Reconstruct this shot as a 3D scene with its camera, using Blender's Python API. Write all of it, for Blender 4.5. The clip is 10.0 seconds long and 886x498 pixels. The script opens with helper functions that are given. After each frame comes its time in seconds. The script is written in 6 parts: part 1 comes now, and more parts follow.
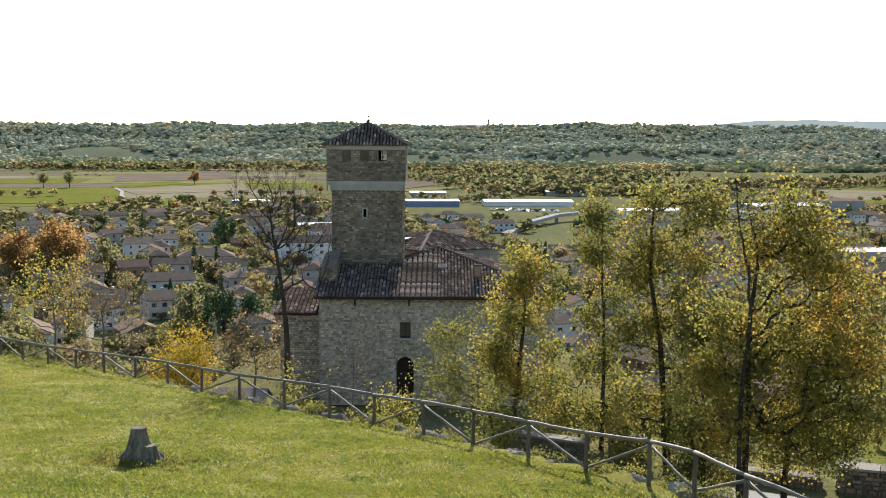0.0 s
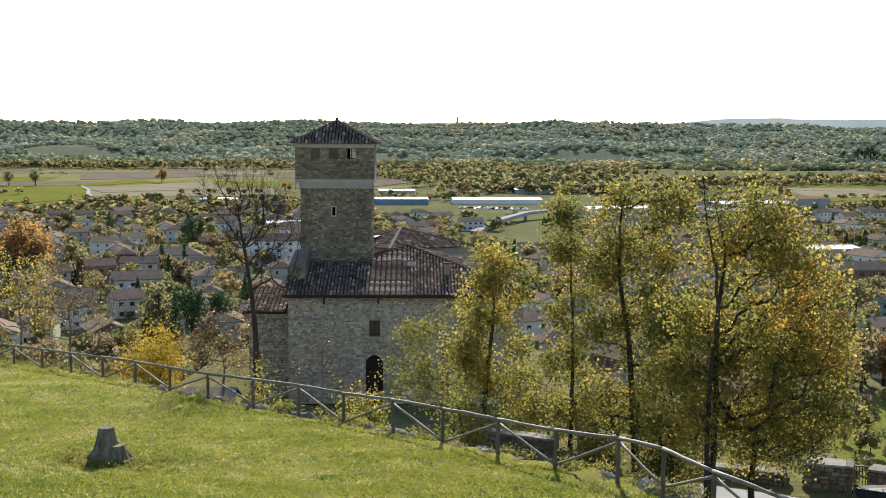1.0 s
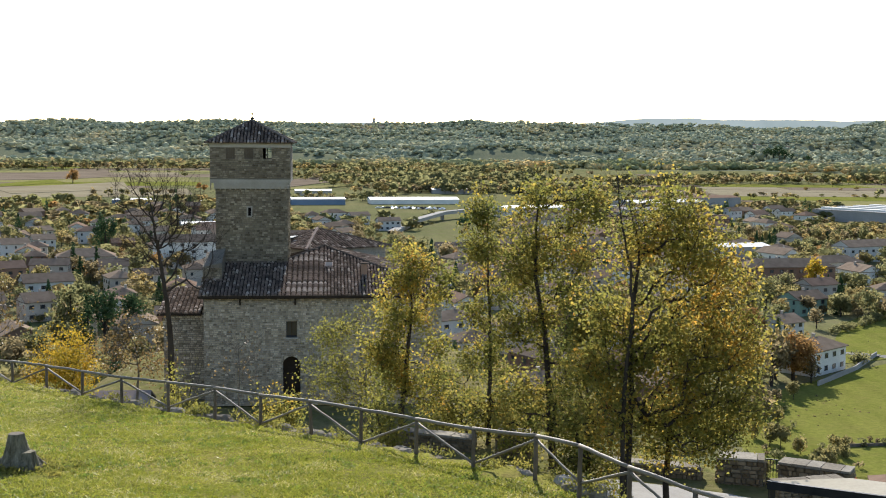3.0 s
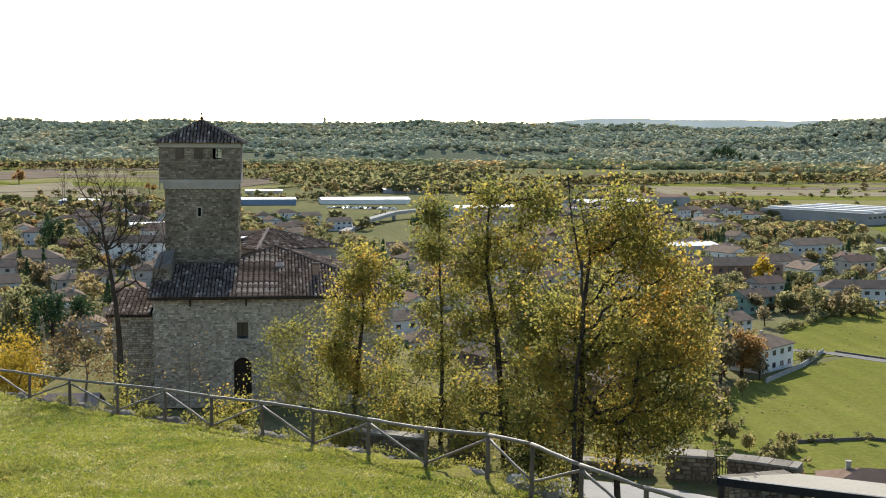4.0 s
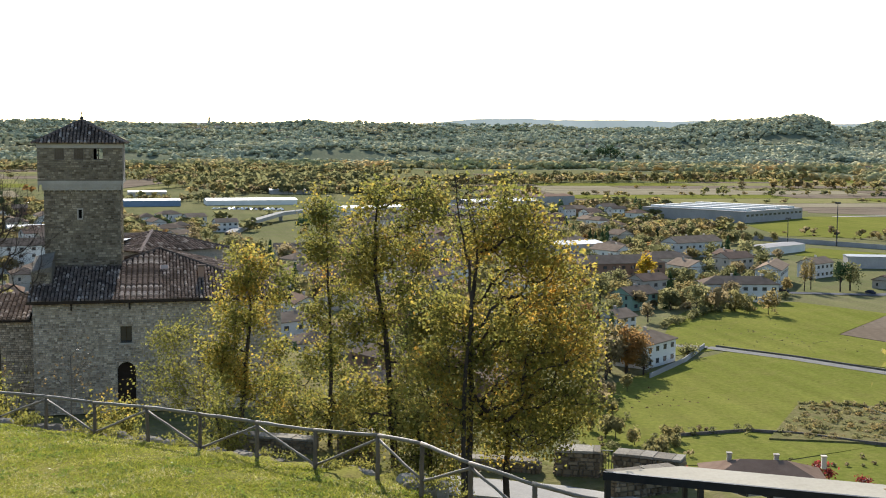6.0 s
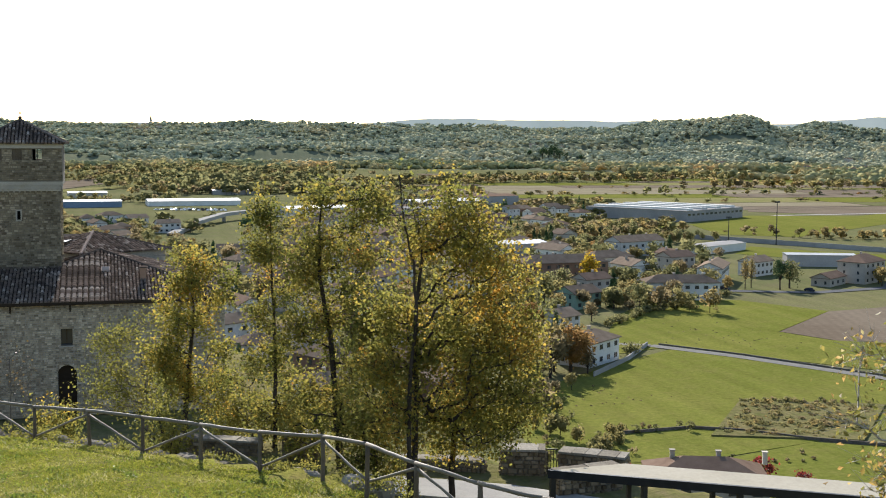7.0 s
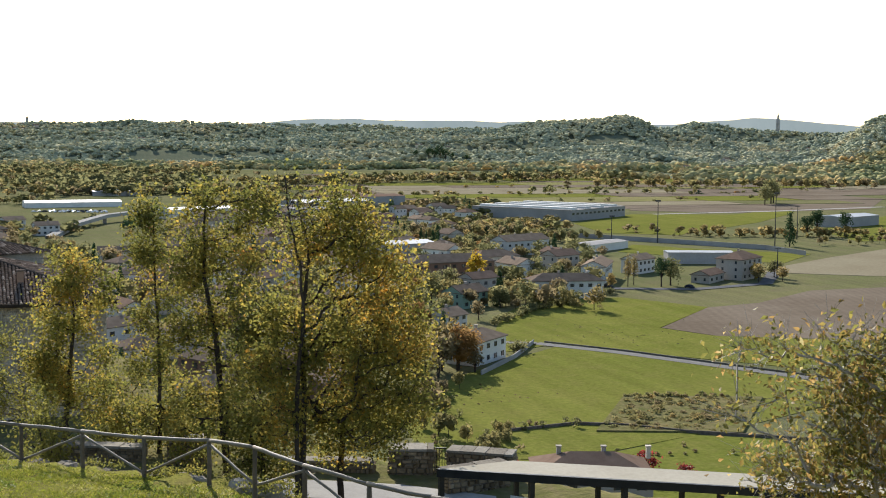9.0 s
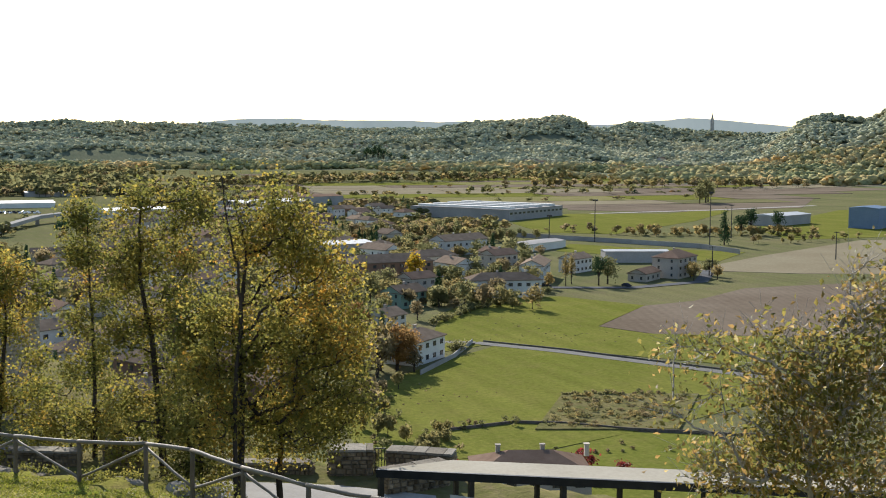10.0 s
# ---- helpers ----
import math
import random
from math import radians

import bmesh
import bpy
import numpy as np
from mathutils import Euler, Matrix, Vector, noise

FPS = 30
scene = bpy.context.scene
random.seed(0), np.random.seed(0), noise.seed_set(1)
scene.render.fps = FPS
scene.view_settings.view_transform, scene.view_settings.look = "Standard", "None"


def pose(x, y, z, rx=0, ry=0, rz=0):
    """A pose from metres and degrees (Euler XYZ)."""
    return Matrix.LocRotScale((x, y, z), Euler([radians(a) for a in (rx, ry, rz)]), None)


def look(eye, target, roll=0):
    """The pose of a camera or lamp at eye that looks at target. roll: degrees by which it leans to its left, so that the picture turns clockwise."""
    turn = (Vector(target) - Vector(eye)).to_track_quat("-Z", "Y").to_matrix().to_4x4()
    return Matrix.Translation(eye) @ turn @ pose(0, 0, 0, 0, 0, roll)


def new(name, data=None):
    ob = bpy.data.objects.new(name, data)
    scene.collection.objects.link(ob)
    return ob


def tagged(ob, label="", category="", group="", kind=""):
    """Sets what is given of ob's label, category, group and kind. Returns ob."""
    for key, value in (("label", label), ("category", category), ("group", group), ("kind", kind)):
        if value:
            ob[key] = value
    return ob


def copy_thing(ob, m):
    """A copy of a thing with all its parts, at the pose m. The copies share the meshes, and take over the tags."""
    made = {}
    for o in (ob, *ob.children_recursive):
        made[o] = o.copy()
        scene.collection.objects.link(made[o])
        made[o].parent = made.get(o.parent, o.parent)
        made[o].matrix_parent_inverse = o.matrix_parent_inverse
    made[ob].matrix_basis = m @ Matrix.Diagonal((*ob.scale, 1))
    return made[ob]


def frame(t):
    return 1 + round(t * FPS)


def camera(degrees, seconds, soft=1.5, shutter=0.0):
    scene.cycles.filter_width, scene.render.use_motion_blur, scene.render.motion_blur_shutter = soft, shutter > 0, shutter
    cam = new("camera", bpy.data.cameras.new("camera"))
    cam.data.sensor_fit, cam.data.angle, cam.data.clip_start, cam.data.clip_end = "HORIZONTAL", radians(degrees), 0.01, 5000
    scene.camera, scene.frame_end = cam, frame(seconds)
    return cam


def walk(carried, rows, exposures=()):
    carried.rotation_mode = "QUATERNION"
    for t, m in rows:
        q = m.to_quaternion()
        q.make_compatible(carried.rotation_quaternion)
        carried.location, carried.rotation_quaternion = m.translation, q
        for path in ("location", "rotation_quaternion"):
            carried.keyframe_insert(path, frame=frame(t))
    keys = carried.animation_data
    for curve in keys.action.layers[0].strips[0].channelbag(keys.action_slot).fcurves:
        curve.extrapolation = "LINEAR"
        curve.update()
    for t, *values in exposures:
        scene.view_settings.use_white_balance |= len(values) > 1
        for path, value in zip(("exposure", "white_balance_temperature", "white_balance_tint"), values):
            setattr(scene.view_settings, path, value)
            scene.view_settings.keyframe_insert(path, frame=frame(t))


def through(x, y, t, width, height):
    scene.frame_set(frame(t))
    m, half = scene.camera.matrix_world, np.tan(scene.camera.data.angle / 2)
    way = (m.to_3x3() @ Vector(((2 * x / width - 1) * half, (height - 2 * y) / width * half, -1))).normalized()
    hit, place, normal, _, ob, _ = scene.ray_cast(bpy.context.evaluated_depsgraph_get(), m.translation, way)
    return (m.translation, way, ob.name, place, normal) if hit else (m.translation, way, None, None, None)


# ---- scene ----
# One standing camera that turns slowly to its right on a tripod, on a castle hill above a plain.
cam = camera(40.02, 10.0, soft=1.0, shutter=0.25)
EYE = 58.0
ROWS = [
    (0.0, 0.0, -5.152, -0.32), (0.5, 0.854, -5.2, -0.35), (1.0, 1.458, -5.236, -0.34), (1.5, 2.22, -5.262, -0.375),
    (2.0, 3.192, -5.255, -0.385), (2.5, 4.262, -5.232, -0.375), (4.0, 7.659, -5.213, -0.35), (4.5, 8.844, -5.201, -0.355),
    (5.0, 10.137, -5.19, -0.348), (5.5, 11.586, -5.184, -0.335), (7.0, 15.571, -5.162, -0.3), (7.5, 16.988, -5.148, -0.295),
    (8.0, 18.391, -5.133, -0.3), (8.5, 19.675, -5.13, -0.308), (9.0, 20.91, -5.127, -0.312), (9.5, 22.378, -5.121, -0.325),
    (10.0, 23.813, -5.116, -0.31),
]
walk(cam, [(t, pose(0, 0, EYE, 0, 0, -yaw) @ pose(0, 0, 0, 90 + pitch, 0, 0) @ pose(0, 0, 0, 0, 0, -roll)) for t, yaw, pitch, roll in ROWS],
     [(0.0, 1.03), (5.5, 1.03), (10.0, 0.75)])

# ---- light ----
SUN_AZ, SUN_EL = radians(4.0), radians(28.0)
world = bpy.data.worlds.new("sky")
scene.world = world
world.use_nodes = True
wn = world.node_tree
sky = wn.nodes.new("ShaderNodeTexSky")
sky.sky_type = "NISHITA"
sky.sun_disc = False
sky.sun_elevation, sky.sun_rotation = SUN_EL, SUN_AZ
sky.air_density, sky.dust_density, sky.ozone_density = 1.0, 0.5, 1.5
wn.links.new(sky.outputs[0], wn.nodes["Background"].inputs[0])
wn.nodes["Background"].inputs[1].default_value = 0.118
sun = new("sun", bpy.data.lights.new("sun", "SUN"))
sun.data.energy, sun.data.angle, sun.data.color = 5.0, radians(0.6), (1.0, 0.955, 0.89)
sun_dir = Vector((math.sin(SUN_AZ) * math.cos(SUN_EL), math.cos(SUN_AZ) * math.cos(SUN_EL), math.sin(SUN_EL)))
sun.matrix_world = look(sun_dir * 200, (0, 0, 0))


# ---- materials ----
class Nodes:
    """A small builder of node materials."""

    def __init__(self, name, rough=0.8, metal=0.0, spec=0.3):
        self.mat = bpy.data.materials.new(name)
        self.mat.use_nodes = True
        self.t = self.mat.node_tree
        self.b = self.t.nodes["Principled BSDF"]
        self.b.inputs["Roughness"].default_value = rough
        self.b.inputs["Metallic"].default_value = metal
        self.b.inputs["Specular IOR Level"].default_value = spec

    def n(self, kind, **kw):
        node = self.t.nodes.new(kind)
        for k, v in kw.items():
            node.inputs[k].default_value = v
        return node

    def link(self, a, b):
        self.t.links.new(a, b)

    def coord(self, scale=(1, 1, 1), obj=True):
        c = self.n("ShaderNodeTexCoord")
        m = self.n("ShaderNodeMapping")
        m.inputs["Scale"].default_value = scale
        self.link(c.outputs["Object"] if obj else c.outputs["Generated"], m.inputs["Vector"])
        return m.outputs[0]

    def world(self):
        return self.n("ShaderNodeNewGeometry").outputs["Position"]

    def noise(self, vec, scale, detail=4, rough=0.6):
        x = self.n("ShaderNodeTexNoise", Scale=scale, Detail=detail, Roughness=rough)
        self.link(vec, x.inputs["Vector"])
        return x.outputs["Fac"]

    def ramp(self, fac, stops):
        r = self.n("ShaderNodeValToRGB")
        e = r.color_ramp.elements
        while len(e) < len(stops):
            e.new(0.5)
        for k, (p, c) in zip(e, stops):
            k.position, k.color = p, (*c, 1)
        self.link(fac, r.inputs[0])
        return r.outputs[0]

    def mix(self, fac, a, b, how="MIX"):
        m = self.n("ShaderNodeMix")
        m.data_type, m.blend_type = "RGBA", how
        for s, v in ((m.inputs[0], fac), (m.inputs[6], a), (m.inputs[7], b)):
            if isinstance(v, (int, float)):
                s.default_value = v
            elif isinstance(v, tuple):
                s.default_value = (*v, 1)
            else:
                self.link(v, s)
        return m.outputs[2]

    def bump(self, fac, strength=0.4, dist=0.02):
        b = self.n("ShaderNodeBump", Strength=strength, Distance=dist)
        self.link(fac, b.inputs["Height"])
        self.link(b.outputs[0], self.b.inputs["Normal"])

    def done(self, col):
        if isinstance(col, tuple):
            self.b.inputs["Base Color"].default_value = (*col, 1)
        else:
            self.link(col, self.b.inputs["Base Color"])
        return self.mat


def m_plain(name, a, b, scale=1.0, rough=0.8, metal=0.0, bump=0.2, random_obj=0.0, spec=0.0):
    """Two-tone noise with grain; random_obj varies the lightness from object to object."""
    s = Nodes(name, rough, metal, spec)
    v = s.world()
    big, fine = s.noise(v, scale * 0.35, 3), s.noise(v, scale * 6, 5, 0.7)
    c = s.mix(s.ramp(big, [(0.3, (0, 0, 0)), (0.7, (1, 1, 1))]), a, b)
    c = s.mix(0.35, c, s.ramp(fine, [(0.25, (0.45, 0.45, 0.45)), (0.75, (1, 1, 1))]), "MULTIPLY")
    if random_obj:
        oi = s.n("ShaderNodeObjectInfo")
        c = s.mix(random_obj, c, s.ramp(oi.outputs["Random"], [(0, (0.55, 0.54, 0.53)), (0.5, (0.85, 0.82, 0.77)), (1, (1.25, 1.2, 1.1))]), "MULTIPLY")
    if bump:
        s.bump(fine, bump, 0.02)
    return s.done(c)


def m_leaf(name, stops, through=0.6, scale=0.35, island=0.75, rough=0.5, spec=0.35):
    """Leaves: colour by leaf and by clump, lit from behind."""
    s = Nodes(name, rough, 0, spec)
    geo = s.n("ShaderNodeNewGeometry")
    clump = s.noise(geo.outputs["Position"], scale, 2)
    m = s.n("ShaderNodeMath")
    m.operation = "MULTIPLY_ADD"
    s.link(geo.outputs["Random Per Island"], m.inputs[0])
    m.inputs[1].default_value = island
    m2 = s.n("ShaderNodeMath")
    m2.operation = "MULTIPLY_ADD"
    s.link(clump, m2.inputs[0])
    m2.inputs[1].default_value, m2.inputs[2].default_value = 1.6, -0.3 - island / 2
    s.link(m2.outputs[0], m.inputs[2])
    col = s.ramp(m.outputs[0], stops)
    s.done(col)
    tr = s.n("ShaderNodeBsdfTranslucent")
    s.link(col, tr.inputs[0])
    mx = s.n("ShaderNodeMixShader", Fac=through)
    s.link(s.b.outputs[0], mx.inputs[1])
    s.link(tr.outputs[0], mx.inputs[2])
    s.link(mx.outputs[0], s.t.nodes["Material Output"].inputs[0])
    return s.mat


def m_wood_far(name, stops, island=0.8):
    """Foliage of far woods: tone by leaf mass and by stand, lit through."""
    s = Nodes(name, 1.0, 0, 0.0)
    geo = s.n("ShaderNodeNewGeometry")
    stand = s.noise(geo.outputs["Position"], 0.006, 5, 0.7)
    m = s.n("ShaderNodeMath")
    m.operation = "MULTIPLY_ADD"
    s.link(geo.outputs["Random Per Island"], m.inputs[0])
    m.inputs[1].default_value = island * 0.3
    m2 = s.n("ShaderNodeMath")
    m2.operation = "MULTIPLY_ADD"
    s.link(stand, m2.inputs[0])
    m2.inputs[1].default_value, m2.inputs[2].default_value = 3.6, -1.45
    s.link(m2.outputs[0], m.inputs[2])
    col = s.ramp(m.outputs[0], stops)
    s.done(col)
    tr = s.n("ShaderNodeBsdfTranslucent")
    s.link(col, tr.inputs[0])
    mx = s.n("ShaderNodeMixShader", Fac=0.25)
    s.link(s.b.outputs[0], mx.inputs[1])
    s.link(tr.outputs[0], mx.inputs[2])
    s.link(mx.outputs[0], s.t.nodes["Material Output"].inputs[0])
    return s.mat


def m_masonry(name, cols, mortar, bw, bh, gap=0.03, rough=1.0):
    """Rough coursed stone: tone varies by piece and by stain."""
    s = Nodes(name, rough, 0, 0.0)
    v = s.world()
    r = s.n("ShaderNodeObjectInfo").outputs["Random"]
    big = s.noise(v, 0.35, 4)
    fine = s.noise(v, 7.0, 6, 0.75)
    c = s.ramp(r, [(i / (len(cols) - 1), k) for i, k in enumerate(cols)])
    c = s.mix(0.75, c, s.ramp(big, [(0.3, (0.5, 0.49, 0.47)), (0.5, (0.85, 0.84, 0.8)), (0.72, (1.15, 1.12, 1.05))]), "MULTIPLY")
    c = s.mix(0.6, c, s.ramp(fine, [(0.3, (0.45, 0.45, 0.45)), (0.65, (1.1, 1.1, 1.1))]), "MULTIPLY")
    s.bump(fine, 0.7, 0.03)
    return s.done(c)


def m_lawn():
    s = Nodes("lawn", 1.0, 0, 0.0)
    v = s.world()
    a, b, c3 = s.noise(v, 0.16, 4), s.noise(v, 1.6, 5, 0.7), s.noise(v, 11.0, 4, 0.7)
    c = s.mix(s.ramp(a, [(0.35, (0, 0, 0)), (0.68, (1, 1, 1))]), (0.165, 0.185, 0.032), (0.23, 0.21, 0.055))
    c = s.mix(s.ramp(b, [(0.35, (0, 0, 0)), (0.75, (1, 1, 1))]), c, (0.16, 0.13, 0.06))
    c = s.mix(0.6, c, s.ramp(c3, [(0.3, (0.4, 0.42, 0.35)), (0.7, (1.3, 1.3, 1.2))]), "MULTIPLY")
    s.bump(c3, 0.9, 0.06)
    return s.done(c)


def m_meadow(name, lo, hi, bare, scale=0.03):
    """Grass land: broad tone, dry patches, mowing streaks and fine grain."""
    s = Nodes(name, 1.0, 0, 0.0)
    v = s.world()
    a, b, c3 = s.noise(v, scale, 5, 0.65), s.noise(v, scale * 7, 6, 0.75), s.noise(v, 0.9, 4, 0.7)
    m = s.n("ShaderNodeMapping")
    m.inputs["Rotation"].default_value, m.inputs["Scale"].default_value = (0, 0, 0.7), (1.0, 0.08, 1.0)
    s.link(v, m.inputs["Vector"])
    streak = s.noise(m.outputs[0], scale * 9, 3)
    c = s.mix(s.ramp(a, [(0.35, (0, 0, 0)), (0.65, (1, 1, 1))]), lo, hi)
    c = s.mix(s.ramp(b, [(0.45, (0, 0, 0)), (0.75, (0.9, 0.9, 0.9))]), c, bare)
    c = s.mix(0.28, c, s.ramp(streak, [(0.35, (0.6, 0.62, 0.55)), (0.65, (1.2, 1.18, 1.1))]), "MULTIPLY")
    c = s.mix(0.5, c, s.ramp(c3, [(0.3, (0.45, 0.48, 0.42)), (0.7, (1.25, 1.22, 1.15))]), "MULTIPLY")
    s.bump(c3, 0.7, 0.25)
    return s.done(c)


def m_ploughed(name, a, b, angle):
    """Bare earth in furrows."""
    s = Nodes(name, 1.0, 0, 0.0)
    c = s.n("ShaderNodeTexCoord")
    m = s.n("ShaderNodeMapping")
    m.inputs["Rotation"].default_value = (0, 0, radians(angle))
    s.link(c.outputs["Object"], m.inputs["Vector"])
    w = s.n("ShaderNodeTexWave", Scale=0.09, Distortion=1.5, Detail=2.0)
    s.link(m.outputs[0], w.inputs["Vector"])
    n1 = s.noise(m.outputs[0], 0.02, 4)
    n2 = s.noise(m.outputs[0], 0.6, 4)
    col = s.mix(s.ramp(n1, [(0.35, (0, 0, 0)), (0.65, (1, 1, 1))]), a, b)
    col = s.mix(0.14, col, s.ramp(w.outputs["Fac"], [(0, (0.6, 0.6, 0.6)), (1, (1.15, 1.15, 1.15))]), "MULTIPLY")
    col = s.mix(0.4, col, s.ramp(n2, [(0.3, (0.6, 0.6, 0.6)), (0.7, (1.1, 1.1, 1.1))]), "MULTIPLY")
    return s.done(col)


M = {}
M["lawn"] = m_lawn()
M["slope"] = m_meadow("slope_grass", (0.12, 0.125, 0.045), (0.18, 0.155, 0.075), (0.19, 0.15, 0.095), 0.2)
M["plain"] = m_meadow("plain_grass", (0.12, 0.13, 0.06), (0.17, 0.16, 0.08), (0.16, 0.135, 0.09), 0.012)
M["forest_floor"] = m_meadow("forest_floor", (0.125, 0.145, 0.10), (0.165, 0.17, 0.115), (0.15, 0.145, 0.095), 0.02)
M["field"] = m_meadow("field_grass", (0.130, 0.144, 0.032), (0.167, 0.169, 0.043), (0.175, 0.160, 0.052), 0.02)
M["pale"] = m_meadow("pale_field", (0.171, 0.180, 0.066), (0.234, 0.207, 0.104), (0.216, 0.171, 0.095), 0.02)
M["earth"] = m_ploughed("ploughed_earth", (0.145, 0.114, 0.084), (0.194, 0.158, 0.119), 20)
M["earth2"] = m_ploughed("stubble", (0.211, 0.176, 0.117), (0.252, 0.221, 0.149), -35)
M["asphalt"] = m_plain("asphalt", (0.11, 0.11, 0.115), (0.15, 0.15, 0.15), 0.5, 0.85, bump=0.05)
M["gravel"] = m_plain("gravel", (0.33, 0.31, 0.28), (0.42, 0.40, 0.36), 2.0, 0.95)
M["lane"] = m_plain("lane_gravel", (0.14, 0.135, 0.12), (0.19, 0.18, 0.165), 1.0, 0.95, spec=0.05)
M["post"] = m_plain("weathered_wood", (0.105, 0.08, 0.055), (0.165, 0.132, 0.098), 3.0, 0.85, bump=0.4, spec=0.15)
M["rail"] = m_plain("grey_rail_wood", (0.15, 0.12, 0.09), (0.235, 0.20, 0.158), 3.0, 0.7, bump=0.4, spec=0.3)
def m_streaked(name, a, b):
    """Weathered wood, streaked along the grain that stands upright."""
    s = Nodes(name, 0.9, 0, 0.1)
    v = s.coord((9, 9, 1.1))
    n1, n2 = s.noise(v, 2.2, 5, 0.7), s.noise(s.coord((1, 1, 1)), 5, 4)
    c = s.ramp(n1, [(0.3, a), (0.52, tuple((p + q) / 2 for p, q in zip(a, b))), (0.7, b)])
    c = s.mix(0.5, c, s.ramp(n2, [(0.3, (0.45, 0.42, 0.36)), (0.7, (1.1, 1.1, 1.1))]), "MULTIPLY")
    s.bump(n1, 1.0, 0.05)
    return s.done(c)


M["stump"] = m_streaked("stump_wood", (0.06, 0.05, 0.03), (0.30, 0.265, 0.19))
M["bark"] = m_plain("bark", (0.045, 0.036, 0.029), (0.08, 0.064, 0.052), 4.0, 0.9, bump=0.8)
M["bark_grey"] = m_plain("grey_bark", (0.11, 0.092, 0.078), (0.19, 0.165, 0.14), 4.0, 0.85, bump=0.6)
M["twig"] = m_plain("pale_twig_bark", (0.26, 0.23, 0.20), (0.40, 0.36, 0.32), 6.0, 0.6, bump=0.4, spec=0.4)
M["stone_wall"] = m_masonry("facade_stone", [(0.330, 0.303, 0.264), (0.440, 0.407, 0.358), (0.374, 0.341, 0.297), (0.506, 0.473, 0.418)], None, 1, 1)
M["stone_low"] = m_masonry("rubble_stone", [(0.20, 0.175, 0.145), (0.32, 0.29, 0.245), (0.25, 0.22, 0.18), (0.36, 0.33, 0.285)], None, 1, 1)
M["mortar"] = m_plain("mortar", (0.14, 0.12, 0.095), (0.21, 0.185, 0.15), 2.0, 0.95, spec=0.05)
M["mortar_light"] = m_plain("lime_mortar", (0.30, 0.275, 0.24), (0.40, 0.37, 0.325), 2.0, 0.95, spec=0.05)
M["plaster"] = m_plain("band_plaster", (0.33, 0.30, 0.25), (0.44, 0.40, 0.34), 2.0, 0.9)
M["tile"] = m_masonry("roof_tile", [(0.090, 0.076, 0.067), (0.150, 0.120, 0.103), (0.120, 0.096, 0.083), (0.252, 0.210, 0.180)], None, 1, 1, rough=0.8)
M["tile_ridge"] = m_plain("ridge_tile", (0.28, 0.22, 0.19), (0.36, 0.29, 0.25), 4.0, 0.8)
M["dark"] = m_plain("dark_interior", (0.012, 0.011, 0.010), (0.02, 0.018, 0.016), 1.0, 0.9, bump=0)
M["old_wood"] = m_plain("old_door_wood", (0.035, 0.026, 0.02), (0.055, 0.042, 0.032), 4.0, 0.8)
M["iron"] = m_plain("dark_iron", (0.025, 0.026, 0.028), (0.045, 0.045, 0.047), 6.0, 0.5, 0.6, 0.1, spec=0.4)
M["sheet"] = m_plain("roofing_sheet", (0.40, 0.36, 0.28), (0.47, 0.425, 0.34), 1.2, 1.0, bump=0.08, spec=0.0)
M["white"] = m_plain("white_render", (0.62, 0.61, 0.58), (0.74, 0.73, 0.70), 0.3, 0.9, bump=0.05, random_obj=0.5)
M["cream"] = m_plain("cream_render", (0.470, 0.426, 0.365), (0.582, 0.526, 0.459), 0.3, 0.9, bump=0.05, random_obj=0.6)
M["brick"] = m_plain("brick_render", (0.26, 0.155, 0.11), (0.33, 0.21, 0.15), 0.4, 0.9, bump=0.05, random_obj=0.5)
M["green_wall"] = m_plain("green_render", (0.20, 0.30, 0.24), (0.25, 0.35, 0.28), 0.4, 0.9, bump=0.05)
M["concrete"] = m_plain("grey_panel", (0.300, 0.288, 0.277), (0.396, 0.378, 0.365), 0.2, 0.85, bump=0.05, random_obj=0.3)
M["steel"] = m_plain("pale_roof_sheet", (0.32, 0.33, 0.34), (0.42, 0.43, 0.44), 0.15, 0.7, 0.0, 0.05, spec=0.2)
M["blue"] = m_plain("blue_cladding", (0.15, 0.21, 0.29), (0.20, 0.26, 0.34), 0.2, 0.5, 0, 0.03)
M["roof"] = m_plain("house_tile", (0.18, 0.140, 0.108), (0.26, 0.203, 0.158), 1.2, 0.95, bump=0.4, random_obj=0.6)
M["roof_red"] = m_plain("red_tile", (0.168, 0.116, 0.086), (0.228, 0.160, 0.120), 1.2, 0.95, bump=0.4, spec=0.0)
M["glass_dark"] = m_plain("window_glass", (0.03, 0.034, 0.04), (0.05, 0.055, 0.06), 0.5, 0.15, 0, 0, spec=0.6)
M["shutter"] = m_plain("shutter_wood", (0.06, 0.055, 0.045), (0.12, 0.10, 0.08), 2.0, 0.7, bump=0, random_obj=0.6)
GREEN, OLIVE, YELLOW = (0.105, 0.122, 0.032), (0.19, 0.18, 0.043), (0.38, 0.275, 0.056)
M["leaf_mixed"] = m_leaf("turning_leaves", [(0, GREEN), (0.45, OLIVE), (0.7, (0.276, 0.224, 0.051)), (0.88, YELLOW), (1, (0.506, 0.241, 0.057))], 0.66, 0.8, 0.42, 0.6, 0.12)
M["leaf_green"] = m_leaf("green_leaves", [(0, (0.103, 0.115, 0.030)), (0.55, (0.196, 0.184, 0.044)), (1, (0.333, 0.270, 0.060))], 0.65, 0.8, 0.4, 0.6, 0.12)
